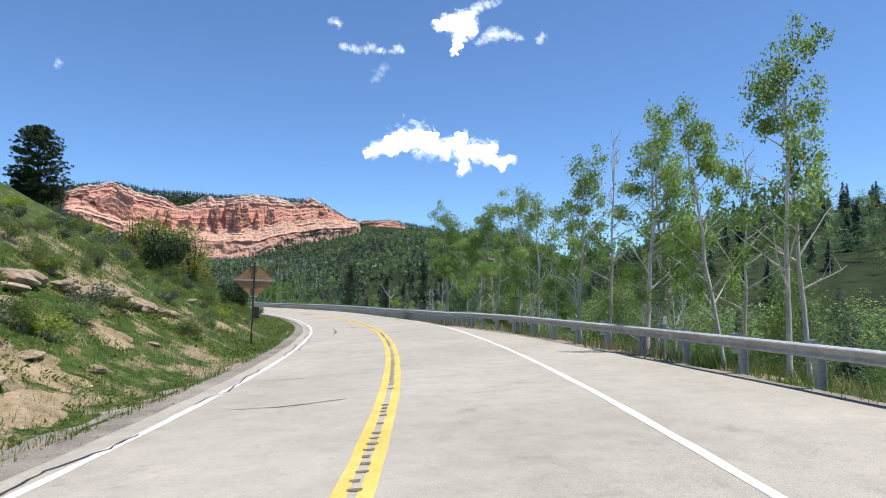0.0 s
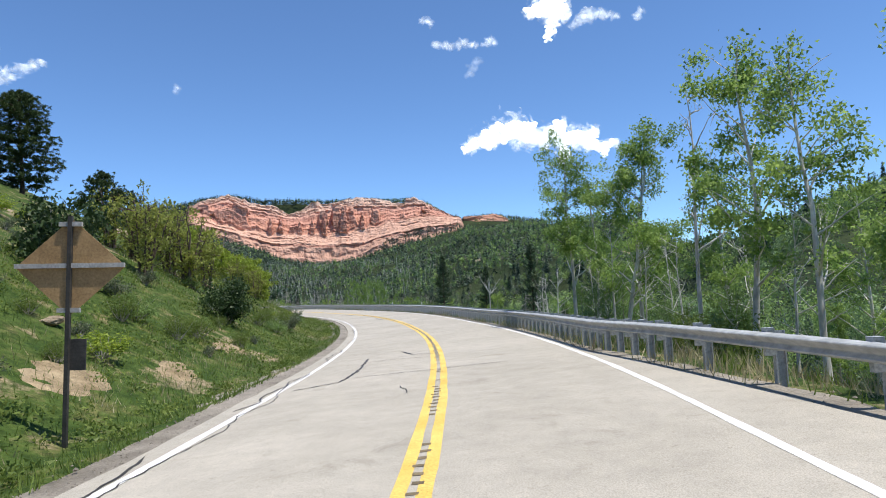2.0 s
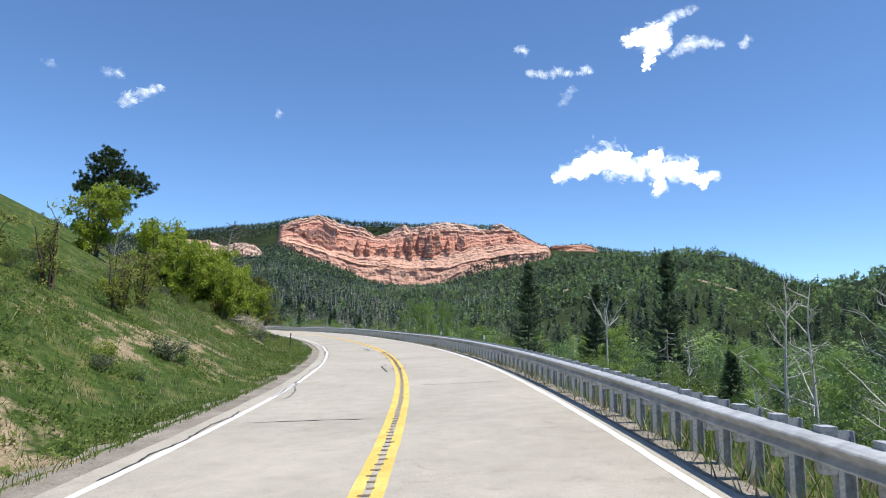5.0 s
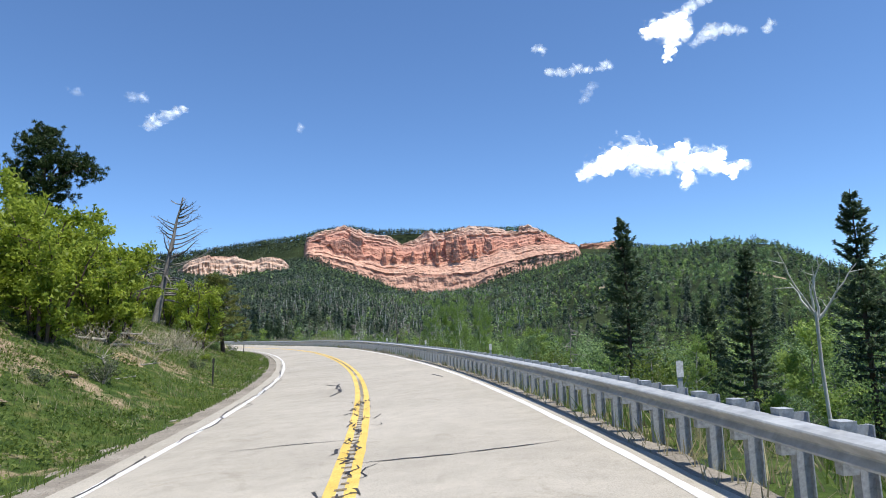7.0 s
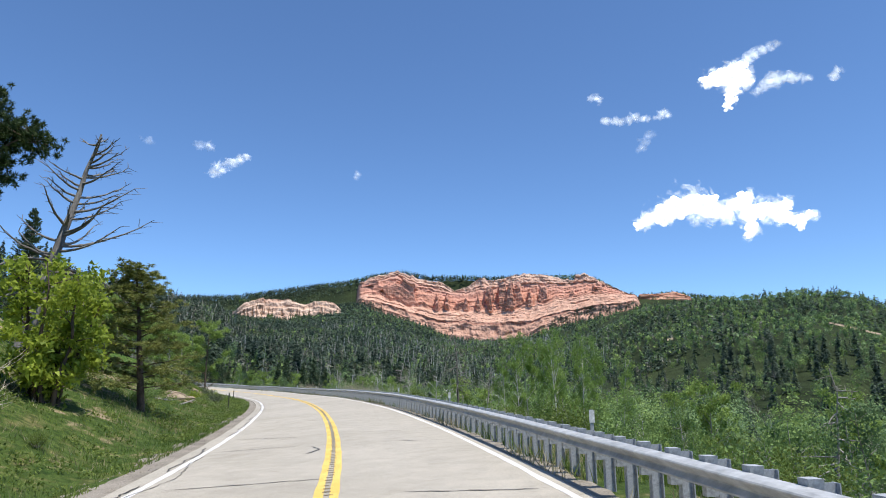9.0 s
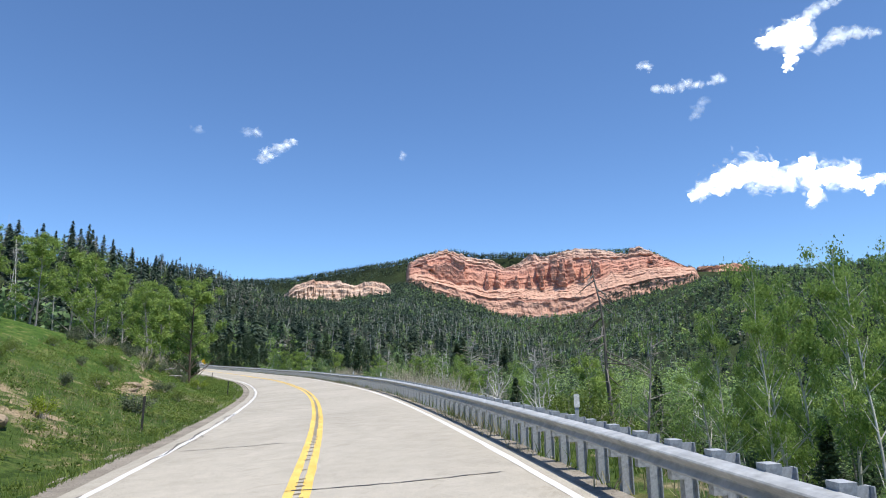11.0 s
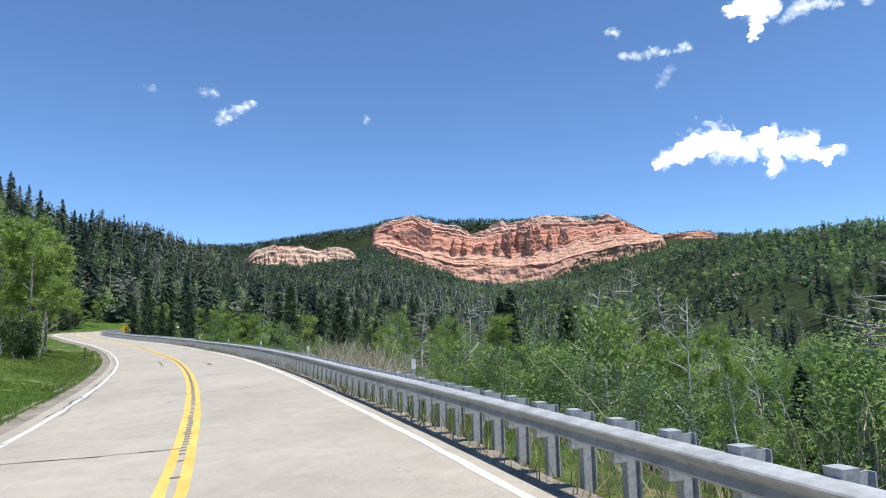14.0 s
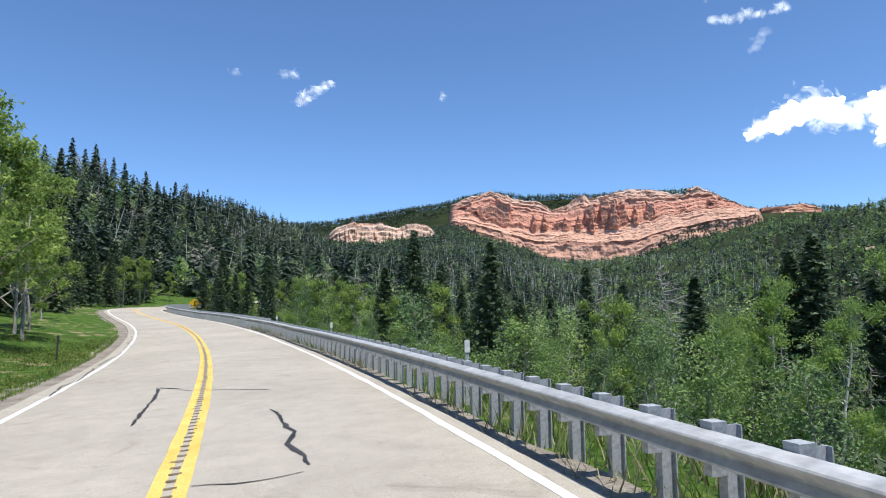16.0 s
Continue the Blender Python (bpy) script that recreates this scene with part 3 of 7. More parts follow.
part("white_edge_line", strip("white_edge_line", -80, 415, 3.29, 3.41, 0.004, M["white"], 0, 0.4, 0.02, 13), road)
part("yellow_line", strip("yellow_line", -80, 415, -0.19, -0.045, 0.004, M["yellow"], 0, 0.4, 0.015, 15), road)
part("yellow_line", strip("yellow_line", -80, 415, 0.045, 0.19, 0.004, M["yellow"], 0, 0.4, 0.015, 17), road)


def rumble():
    """Milled grooves between the two yellow lines."""
    heap = Heap()
    s = np.arange(-20, 250, 0.30)
    s = s[(fbm(s * 0.21, s * 0, 2, 31) > -0.25) | (rng.random(len(s)) < 0.4)]
    for q in s:
        w = 0.045 + 0.03 * rng.random()
        a, b = q - 0.03 - 0.03 * rng.random(), q + 0.03 + 0.03 * rng.random()
        o = 0.015 * rng.normal()
        heap.add(at([a, a, b, b], [-w + o, w + o, w + o, -w + o], 0.006), [[0, 1, 2, 3]])
    return heap.mesh("rumble_groove", M["scuff"])


tagged(part("rumble_groove", rumble(), road), kind="stuff")


def crack_mesh(pts, width):
    """A jagged ribbon of tar through the given places along the road."""
    pts = np.asarray(pts, float)
    d = np.r_[0, np.cumsum(np.hypot(*np.diff(pts, axis=0).T))]
    n = max(4, int(d[-1] / 0.18))
    t = np.linspace(0, d[-1], n)
    s, l = np.interp(t, d, pts[:, 0]), np.interp(t, d, pts[:, 1])
    jag = 0.018
    s = s + jag * rng.normal(size=n)
    l = l + jag * rng.normal(size=n)
    ds, dl = np.gradient(s), np.gradient(l)
    m = np.hypot(ds, dl) + 1e-6
    w = width * (0.45 + 0.9 * rng.random(n)) * np.minimum(1, np.minimum(np.arange(n), np.arange(n)[::-1]) / 2 + 0.35)
    heap = Heap()
    a, b = at(s - dl / m * w, l + ds / m * w, 0.008), at(s + dl / m * w, l - ds / m * w, 0.008)
    v = np.stack([a, b], 1).reshape(-1, 3)
    i = np.arange(n - 1) * 2
    heap.add(v, np.stack([i, i + 1, i + 3, i + 2], 1))
    return heap.mesh("crack", M["tar"])


WIDE = [
    [(31.1, -3.10), (31.8, -2.18), (32.5, -2.11), (34.6, -2.02), (37.4, -2.10)],
    [(38.9, -1.12), (37.3, -0.72), (36.7, 0.02)],
    [(71.7, -0.48), (72.9, -0.55), (74.7, -0.68), (75.7, -0.42)],
    [(89.3, -0.90), (90.6, -0.62), (92.2, -0.80), (93.8, -0.70)],
    [(94.1, -1.23), (92.7, -0.69), (90.8, -0.63)],
    [(94.0, 2.61), (92.2, 2.79)],
    [(111.4, -0.62), (112.2, -0.34), (113.0, -0.55)],
    [(203.3, -0.95), (206.7, -0.94), (208.5, -1.02), (207.7, -0.46)],
    [(203.3, 1.22), (201.1, 1.40), (200.4, 1.28), (199.2, 1.42)],
    [(199.4, -2.58), (199.5, -1.95)],
]
THIN = [
    (10.2, -2.62, 10.6, -0.71), (14.0, -2.90, 14.1, -1.80), (32.4, -2.04, 32.5, 1.62), (39.5, -3.09, 39.3, -1.73), (30.1, -0.75, 29.1, -0.52),
    (36.2, -2.01, 35.9, -0.31), (48.6, -3.06, 48.4, 1.28), (53.8, -2.87, 53.4, -0.25), (51.8, 0.69, 51.2, 3.09), (77.0, -3.32, 76.8, -1.71),
    (79.2, 0.16, 79.2, 2.85), (81.3, -2.06, 81.2, -0.15), (94.9, -3.44, 94.2, 2.58), (102.2, -3.31, 101.7, -1.74), (107.3, -2.86, 107.1, -0.12),
    (113.5, -2.94, 113.4, -0.94), (105.1, 1.17, 104.4, 3.08), (112.9, 1.62, 112.1, 2.90),
]
THIN += [
    (117.2, -3.07, 116.2, -0.89), (116.4, 0.80, 115.8, 2.36), (151.5, -3.30, 150.1, -0.30), (145.8, -1.37, 145.1, 3.07), (156.5, -2.70, 156.0, -0.13),
    (156.1, 0.25, 155.6, 2.59), (169.4, -2.88, 169.4, -0.30), (175.2, -2.98, 174.3, 0.01), (185.1, -3.04, 184.7, -1.90), (184.9, -1.05, 184.3, 2.06),
    (194.7, -1.13, 194.5, -0.47), (199.0, 0.22, 198.9, 1.34), (207.5, -0.45, 205.9, 1.41), (60.5, -3.0, 60.2, -0.4), (66.3, 0.3, 66.0, 2.9),
    (124.5, -3.1, 124.2, 0.1), (131.8, -0.2, 131.5, 3.0), (138.4, -3.1, 138.0, -0.6), (163.0, 0.3, 162.7, 2.4), (216.5, -2.8, 216.1, 0.2),
]
for s0, s1 in ((22, 36), (64, 70), (88, 113), (139, 153), (158, 176), (182, 192)):
    # a ragged crack wandering along the edge line
    way = np.arange(s0, s1, 1.3)
    part("crack", crack_mesh([(float(q), -3.22 + 0.13 * float(rng.normal())) for q in way], 0.012), road)
for pts in WIDE:
    part("crack", crack_mesh(pts, 0.034), road)
for a, b, c, d in THIN:
    part("crack", crack_mesh([(a, b), ((a + c) / 2 + 0.1 * rng.normal(), (b + d) / 2), (c, d)], 0.020), road)
# the broken seam that wanders along the left edge line
for s0 in np.arange(2, 240, 9.0):
    n = 8
    q = np.linspace(s0, s0 + 5 + 3 * rng.random(), n)
    part("crack", crack_mesh(np.stack([q, -3.47 + 0.09 * rng.normal(size=n)], 1), 0.022), road)
# tar blotches in the middle of the road
for s0 in np.arange(72.4, 87, 0.85):
    for _ in range(3):
        n = 6
        q = s0 + np.cumsum(rng.uniform(-0.12, 0.28, n))
        part("crack", crack_mesh(np.stack([q, 0.20 * rng.normal() + 0.06 * rng.normal(size=n)], 1), rng.uniform(0.012, 0.035)), road)


# ---- guard rail ----
def beam_mesh(s0, s1):
    """One folded steel panel of the rail: a broad lip on top, its underside falling back, and a smaller fold below."""
    prof = [(0.012, 0.474), (-0.040, 0.478), (-0.098, 0.500), (-0.100, 0.514), (-0.058, 0.560), (-0.056, 0.574), (-0.110, 0.618), (-0.156, 0.650), (-0.160, 0.664), (-0.150, 0.676),
            (-0.100, 0.690), (0.012, 0.694)]
    prof = prof + [(a + 0.010, b - 0.008) for a, b in prof[::-1]]
    s = np.linspace(s0, s1, 5)
    k = len(prof)
    v = np.stack([at(s, rail_lat(s) + a, b) for a, b in prof], 1)
    i = np.arange(4)[:, None] * k
    j = np.arange(k)[None]
    f = np.stack([i + j, i + (j + 1) % k, i + k + (j + 1) % k, i + k + j], -1).reshape(-1, 4)
    heap = Heap()
    heap.add(v.reshape(-1, 3), f)
    return heap.mesh("beam", M["steel"])


guard_rail = tagged(new("guard_rail"), "galvanised steel guard rail on posts beside the road", "guard rail")
post_heap = Heap()
for lo, hi in (((-0.075, -0.045, -1.1), (-0.063, 0.045, 0.70)), ((0.063, -0.045, -1.1), (0.075, 0.045, 0.70)), ((-0.063, -0.006, -1.1), (0.063, 0.006, 0.70))):
    post_heap.box(lo, hi)
post_mesh = post_heap.mesh("post", M["post_steel"])
block_heap = Heap()
block_heap.add([(x, y * w, z) for z, w in ((0.36, 0.75), (0.56, 0.85), (0.745, 1.2)) for x, y in ((-0.065, -0.055), (0.065, -0.055), (0.065, 0.055), (-0.065, 0.055))],
               [[0, 3, 2, 1], [8, 9, 10, 11]] + [[k * 4 + j, k * 4 + (j + 1) % 4, k * 4 + 4 + (j + 1) % 4, k * 4 + 4 + j] for k in (0, 1) for j in range(4)])
block_mesh = block_heap.mesh("blockout", M["post_steel"])
for s0 in np.arange(-38.1, 330, 3.81):
    part("beam", beam_mesh(s0 - 0.12, s0 + 3.81), guard_rail)
POSTS = [*np.arange(-38.1, 29, 1.905), *np.arange(30, 232, 0.75)]
for s0 in POSTS:
    h = float(np.interp(s0, LINE_S, LINE_H))
    lat = float(rail_lat(s0))
    for nm, me, o in (("post", post_mesh, 0.215), ("blockout", block_mesh, 0.078)):
        ob = part(nm, me, guard_rail)
        ob.matrix_basis = pose(*at(s0, lat + o), 0, 0, math.degrees(h))
far_post = Heap()
for s0 in np.arange(232.5, 330, 0.75):
    q = pose(*at(s0, 4.19), 0, 0, math.degrees(float(np.interp(s0, LINE_S, LINE_H))))
    far_post.box((-0.075, -0.05, -1.1), (0.075, 0.05, 0.80), q)
    far_post.box((-0.28, -0.07, 0.42), (-0.10, 0.07, 0.79), q)
tagged(part("far_post", far_post.mesh("far_post", M["post_steel"]), guard_rail), kind="stuff")


def delineator(s, lat):
    heap = Heap()
    heap.box((-0.03, -0.01, -0.9), (0.03, 0.01, 0.98))
    plate = Heap()
    plate.box((-0.045, -0.022, 0.77), (0.045, -0.012, 0.97))
    root = tagged(new("delineator_post", heap.mesh("delineator_post", M["post_steel"])), "slim marker post with a white reflector plate behind the rail",
                  "marker post", "marker posts along the rail")
    part("reflector", plate.mesh("reflector", M["white_plate"]), root, "white reflector plate")
    root.matrix_basis = pose(*at(s, lat), 0, 0, math.degrees(float(np.interp(s, LINE_S, LINE_H))))
    return root


for s0 in (14.6, 78.5, 91.5, 105.5, 119.0, 132.0, 162.5, 175.7, 188.9, 202.0, 215.5, 230.5):
    delineator(s0, float(rail_lat(s0)) + 0.45)
for s0, l0 in ((98.9, -5.9), (145.7, -5.8), (173.5, -5.4), (222.0, -5.6)):
    heap = Heap()
    heap.box((-0.035, -0.012, -0.4), (0.035, 0.012, 1.15))
    heap.box((-0.05, -0.02, 0.95), (0.05, -0.012, 1.12))
    ob = tagged(new("roadside_post", heap.mesh("roadside_post", M["dark_post"])), "short dark metal marker post in the grass", "marker post", "posts in the grass")
    p = at(s0, l0)
    ob.matrix_basis = pose(p[0], p[1], float(terrain(p[0], p[1])[0]), 0, 2, math.degrees(float(np.interp(s0, LINE_S, LINE_H))) + 8)


def ground_at(s, lat):
    p = at(s, lat)
    return float(p[0]), float(p[1]), float(terrain(p[0], p[1])[0])


# ---- signs ----
def diamond(w, h, thick):
    heap = Heap()
    cut = 0.10
    ring = [(0, h - cut * 0.2), (cut, h - cut), (w - cut, cut), (w, 0), (w - cut, -cut), (cut, -h + cut), (0, -h + cut * 0.2), (-cut, -h + cut),
            (-w + cut, -cut), (-w, 0), (-w + cut, cut), (-cut, h - cut)]
    bm = bmesh.new()
    vs = [bm.verts.new((x, 0, z)) for x, z in ring]
    f = bm.faces.new(vs)
    ext = bmesh.ops.extrude_face_region(bm, geom=[f])
    bmesh.ops.translate(bm, verts=[v for v in ext["geom"] if isinstance(v, bmesh.types.BMVert)], vec=(0, thick, 0))
    bmesh.ops.recalc_face_normals(bm, faces=bm.faces)
    me = bpy.data.meshes.new("plate")
    bm.to_mesh(me)
    bm.free()
    return me


def warning_sign_back(s, lat):
    """A diamond sign seen from its bare back, on a slim post, with a small plate below."""
    post = Heap()
    post.box((-0.03, -0.03, -0.5), (0.03, 0.03, 3.5))
    root = tagged(new("warning_sign", post.mesh("warning_sign", M["dark_post"])), "diamond road sign with a rusty brown back on a thin post", "road sign")
    me = diamond(0.82, 0.76, 0.012)
    me.materials.append(M["sign_back"])
    plate = part("plate", me, root, "rusty brown sign back")
    plate.location = (0, 0.035, 2.72)
    for z, w in ((2.74, 0.82), (3.38, 0.17), (2.06, 0.17)):
        b = Heap()
        b.box((-w, -0.012, z - 0.035), (w, 0.034, z + 0.035))
        part("brace", b.mesh("brace", M["sign_bar"]), plate, "grey metal brace").location = (0, -0.035, -2.72)
    b = Heap()
    b.box((-0.03, 0.03, 1.15), (0.26, 0.05, 1.62))
    part("small_plate", b.mesh("small_plate", M["dark_post"]), root, "small dark plate")
    root.matrix_basis = pose(*ground_at(s, lat), 0, 1.5, math.degrees(float(np.interp(s, LINE_S, LINE_H))) + 4)


warning_sign_back(27.2, -5.55)


def curve_sign(x, y):
    post = Heap()
    post.box((-0.04, 0.02, -5.0), (0.04, 0.08, 3.3))
    root = tagged(new("curve_warning_sign", post.mesh("curve_warning_sign", M["post_steel"])), "yellow diamond curve warning sign beside the far bend", "road sign")
    me = diamond(0.86, 0.86, 0.012)
    me.materials.append(M["sign_yellow"])
    plate = part("plate", me, root, "yellow sign face")
    plate.location = (0, 0, 2.7)
    arrow = Heap()
    for lo, hi, a in (((-0.06, -0.012, -0.42), (0.06, -0.004, 0.05), 0), ((-0.06, -0.012, 0.0), (0.06, -0.004, 0.42), 22)):
        arrow.box(lo, hi, pose(0.0, 0, 0, 0, a, 0))
    arrow.box((-0.17, -0.012, 0.28), (0.17, -0.004, 0.36), pose(0.0, 0, 0, 0, 22, 0))
    part("arrow", arrow.mesh("arrow", M["sign_black"]), plate, "black arrow").location = (0, 0, -0.08)
    root.matrix_basis = pose(x, y, 0.4, 0, 0, 52)


curve_sign(-169.3, 252.1)


# ---- cliffs ----
def cliff(name, th0, th1, n, m, foot, crest, r0, depth, ledges, gully, talus, mat, label, seed):
    """A rock wall in level beds, cut by gullies, with towers left standing between them."""
    th = np.linspace(th0, th1, n)
    v = np.linspace(-0.12, 1.0, m)
    T, V = np.meshgrid(th, v, indexing="ij")
    zf, zc = foot(T), crest(T)
    zc = zc + 5.0 * fbm(T * 1.3, T * 0, 4, seed)
    Z = zf + (zc - zf) * V
    W = np.clip(V + 0.16 * fbm(T * 0.45, V * 1.1, 4, seed + 1) - talus, 0, 1) / (1 - talus)      # how far up the wall, above the scree
    beds = W * ledges
    step = (np.floor(beds) + smooth(0.70, 0.98, beds - np.floor(beds))) / ledges
    fine = W * ledges * 4.3
    step = step + 0.10 * smooth(0.5, 0.9, fine - np.floor(fine)) / ledges
    cove = smooth(0.10, 0.65, np.abs(value_noise(T * 0.33, V * 0.6, seed + 2)))
    rib = np.abs(value_noise(T * 1.25 + 0.8 * value_noise(T * 0.6, V * 2.5, seed), V * 2.0, seed + 3))
    upper = smooth(0.30, 0.5, W) * (1 - smooth(0.80, 0.97, W))
    rough = fbm(T * 4.0, V * 14.0, 4, seed + 4)
    tower = (value_noise(T * 0.95, V * 0.15, seed + 8) > 0.50) * upper * (0.6 + 0.8 * np.abs(value_noise(T * 0.95, 0 * V, seed + 9)))
    cut = gully * (1.1 * cove * smooth(0, 0.3, W) + 0.75 * upper * rib + (0.22 + 0.22 * upper) * rough - 1.25 * tower)
    runnel = gully * (0.35 * np.abs(value_noise(T * 1.7 + V, V * 1.1, seed + 11)) + 0.22 * fbm(T * 3, V * 6, 4, seed + 12)) * (1 - smooth(0, 0.2, W))
    ends = np.minimum(smooth(0, 0.05, (T - th0) / (th1 - th0)), 1 - smooth(0.95, 1.0, (T - th0) / (th1 - th0)))
    R = r0 + depth * (0.42 * np.clip(V, -0.2, talus) / max(talus, 0.01) * (talus > 0) + 0.42 * step + 0.12 * W) + cut + runnel + (1 - ends) * 70
    a = np.radians(T.ravel())
    p = np.stack([HUB[0] - np.sin(a) * R.ravel(), HUB[1] + np.cos(a) * R.ravel(), Z.ravel()], 1)
    i = (np.arange(n - 1)[:, None] * m + np.arange(m - 1)).reshape(-1)
    heap = Heap()
    heap.add(p, np.stack([i, i + 1, i + m + 1, i + m], 1))
    return tagged(new(name, heap.mesh(name, mat)), label, "cliff", kind="structure")


BED_LINES = [   # height of each bedding line by bearing: foot, dark ledge, foot of the columns, head of the columns, rim
    ([5.4, 7.6, 9.3, 11.5, 13.8, 15.7, 17.2, 20.4, 23.3, 25.7, 29.1, 31.3], [176, 138, 140, 141, 117, 87, 65, 87, 97, 129, 161, 163]),
    ([5.4, 6.9, 9.1, 11.4, 13.7, 15.1, 18.4, 20.8, 23.2, 25.6, 29.1, 31.3], [222, 217, 210, 202, 186, 170, 168, 175, 176, 203, 231, 240]),
    ([5.4, 6.9, 9.0, 11.3, 13.6, 16.2, 18.3, 20.7, 23.2, 25.6, 27.1, 29.1, 31.3], [235, 243, 247, 241, 225, 206, 204, 203, 207, 220, 237, 250, 256]),
    ([5.4, 6.8, 8.9, 10.7, 11.2, 13.5, 16.3, 18.2, 20.7, 21.9, 23.1, 25.1, 26.8, 29.0, 30.8], [242, 252, 285, 289, 283, 286, 288, 277, 264, 261, 278, 289, 315, 297, 281]),
    ([5.1, 6.8, 7.8, 8.9, 10.0, 10.8, 11.0, 12.3, 13.4, 14.8, 16.0, 17.2, 18.2, 19.4, 19.9, 20.6, 21.7, 22.3, 23.1, 24.6, 26.1, 26.8, 28.5, 30.0, 30.8],
     [246, 257, 277, 298, 319, 316, 294, 307, 316, 322, 321, 310, 305, 310, 298, 282, 276, 288, 302, 306, 327, 335, 317, 300, 289]),
]


def ledges(f, count, flat):
    """From 0 to 1 in sheer steps with sloping benches between them."""
    k = np.clip(f, 0, 1) * count
    return (np.floor(k) + smooth(flat, 1.0, k - np.floor(k))) / count


def red_wall(th0, th1, n, seed):
    """Banded wall: ledges below, a dark overhang, a smooth apron of scree, then standing columns with scree between them, and stepped beds on top."""
    bed = np.concatenate([np.linspace(-0.4, -0.05, 6), np.linspace(0, 0.98, 64), np.linspace(1.0, 1.98, 34), np.linspace(2, 2.99, 76), np.linspace(3, 4, 44)])
    m = len(bed)
    T, B = np.meshgrid(np.linspace(th0, th1, n), bed, indexing="ij")
    lines = np.stack([np.interp(T[:, 0], *q) for q in BED_LINES])
    lines[4] += 5.0 * fbm(T[:, 0] * 2.6, T[:, 0] * 0, 4, seed)
    lines[3] = np.minimum(lines[3], lines[4] - 4) + 4 * fbm(T[:, 0] * 1.6, T[:, 0] * 0, 3, seed + 1)
    lines[2] += 7 * fbm(T[:, 0] * 1.2, T[:, 0] * 0, 4, seed + 2)
    lines[1] += 5 * fbm(T[:, 0] * 0.9, T[:, 0] * 0, 4, seed + 21)
    taper = smooth(0, 0.03, (T[:, 0] - th0) / (th1 - th0)) * (1 - smooth(0.97, 1.0, (T[:, 0] - th0) / (th1 - th0)))
    lines = lines[0] + (lines - lines[0]) * (0.25 + 0.75 * taper)
    lines = np.maximum.accumulate(lines, axis=0)
    k = np.clip(np.floor(B).astype(int), 0, 3)
    col = np.broadcast_to(np.arange(n)[:, None], B.shape)
    Z = lines[k, col] + (lines[k + 1, col] - lines[k, col]) * (B - k)
    W = B + 0.10 * fbm(T * 0.9, B * 0.8, 3, seed + 3)
    low, apron, mid, top = W, np.clip(B - 1, 0, 1), np.clip(B - 2, 0, 1), np.clip(B - 3, 0, 1)
    R = 1762 + 44 * (0.50 * np.clip(low, -0.4, 1) + 0.50 * ledges(low + 0.22 * fbm(T * 0.7, B, 3, seed + 25), 3, 0.45))
    R = R + (1 - smooth(0.75, 1.0, B)) * (7 * smooth(0.0, 0.6, value_noise(T * 1.3 + 0.5 * B, B * 2.6, seed + 4)) + 5 * fbm(T * 2.6, B * 6.5, 3, seed + 5))
    broken = smooth(-0.4, 0.1, fbm(T * 1.4, T * 0, 3, seed + 22))
    R = R + broken * 3 * smooth(0.88, 0.91, B) * (1 - smooth(0.96, 1.0, B))
    R = R + 3 * fbm(T * 2.0 + 0.35 * B, B * 2.4, 3, seed + 23) * smooth(0.2, 0.9, B) * (1 - smooth(1.9, 2.1, B))
    R = R + 34 * apron + (3.0 * fbm(T * 2.2, B * 3.2, 3, seed + 6) - 5 * smooth(0.1, 0.7, value_noise(T * 0.8 + 0.4 * B, B * 1.2, seed + 7))) * np.sin(math.pi * apron)
    R = R + 6.0 * (smooth(0.42, 0.47, apron) - smooth(0.47, 0.62, apron)) * smooth(-0.1, 0.3, value_noise(T * 0.9, T * 0, seed + 8))
    # columns stand forward of the scree between them and end at heights of their own
    wander = T + 0.10 * fbm(T * 2.0, B * 2.2, 2, seed + 9)
    form = 0.75 * value_noise(wander * 1.45, B * 1.1, seed + 10) + 0.45 * value_noise(wander * 3.2, B * 2.2, seed + 11)
    block = value_noise(wander * 0.85, B * 2.8, seed + 12)
    form = np.where(T > 23.2, 0.5 * form + 0.85 * block, form) + 0.08
    inner = smooth(0.03, 0.12, (T - th0) / (th1 - th0)) * (1 - smooth(0.80, 0.92, (T - th0) / (th1 - th0)))
    stand = smooth(-0.20 + 0.62 * mid, 0.02 + 0.62 * mid, form) * (mid > 0) * inner
    scree = 46 * (0.6 * mid + 0.4 * ledges(mid + 0.18 * fbm(T * 1.0, B * 1.5, 3, seed + 26), 3, 0.6))
    sheer = 5.0 * ledges(mid, 3, 0.5) - 5 * mid
    R = R + scree * (1 - stand) + sheer * stand * (mid < 1) + 46 * stand * (mid >= 1)
    R = R + 2 * np.abs(value_noise(wander * 6.5, B * 3.0, seed + 13)) * smooth(0, 0.1, mid) * (1 - smooth(0.9, 1, mid))
    for bear, half, head, out in ((16.65, 0.46, 2.97, 16), (18.4, 0.24, 2.72, 9), (19.5, 0.28, 2.62, 9), (20.6, 0.26, 2.66, 8), (22.3, 0.26, 2.78, 9), (23.2, 0.24, 2.7, 8), (14.9, 0.24, 2.75, 8)):
        w = half * np.clip((head - B) / (head - 2.0), 0.0, 1.0) ** 0.5 * (1 + 0.12 * np.sin(B * 40))
        R = R - (out + 7 * mid + 34 * mid * (1 - stand)) * (1 - smooth(0.72, 1.02, np.abs(T - bear) / (w + 1e-6))) * smooth(1.9, 2.05, B) * (B < head)
    R = R + 22 * (0.4 * top + 0.6 * ledges(top + 0.30 * fbm(T * 1.1, B * 1.5, 3, seed + 14), 2, 0.5)) + 12 * fbm(T * 2.2, B * 1.6, 3, seed + 15) * smooth(0, 0.2, top)
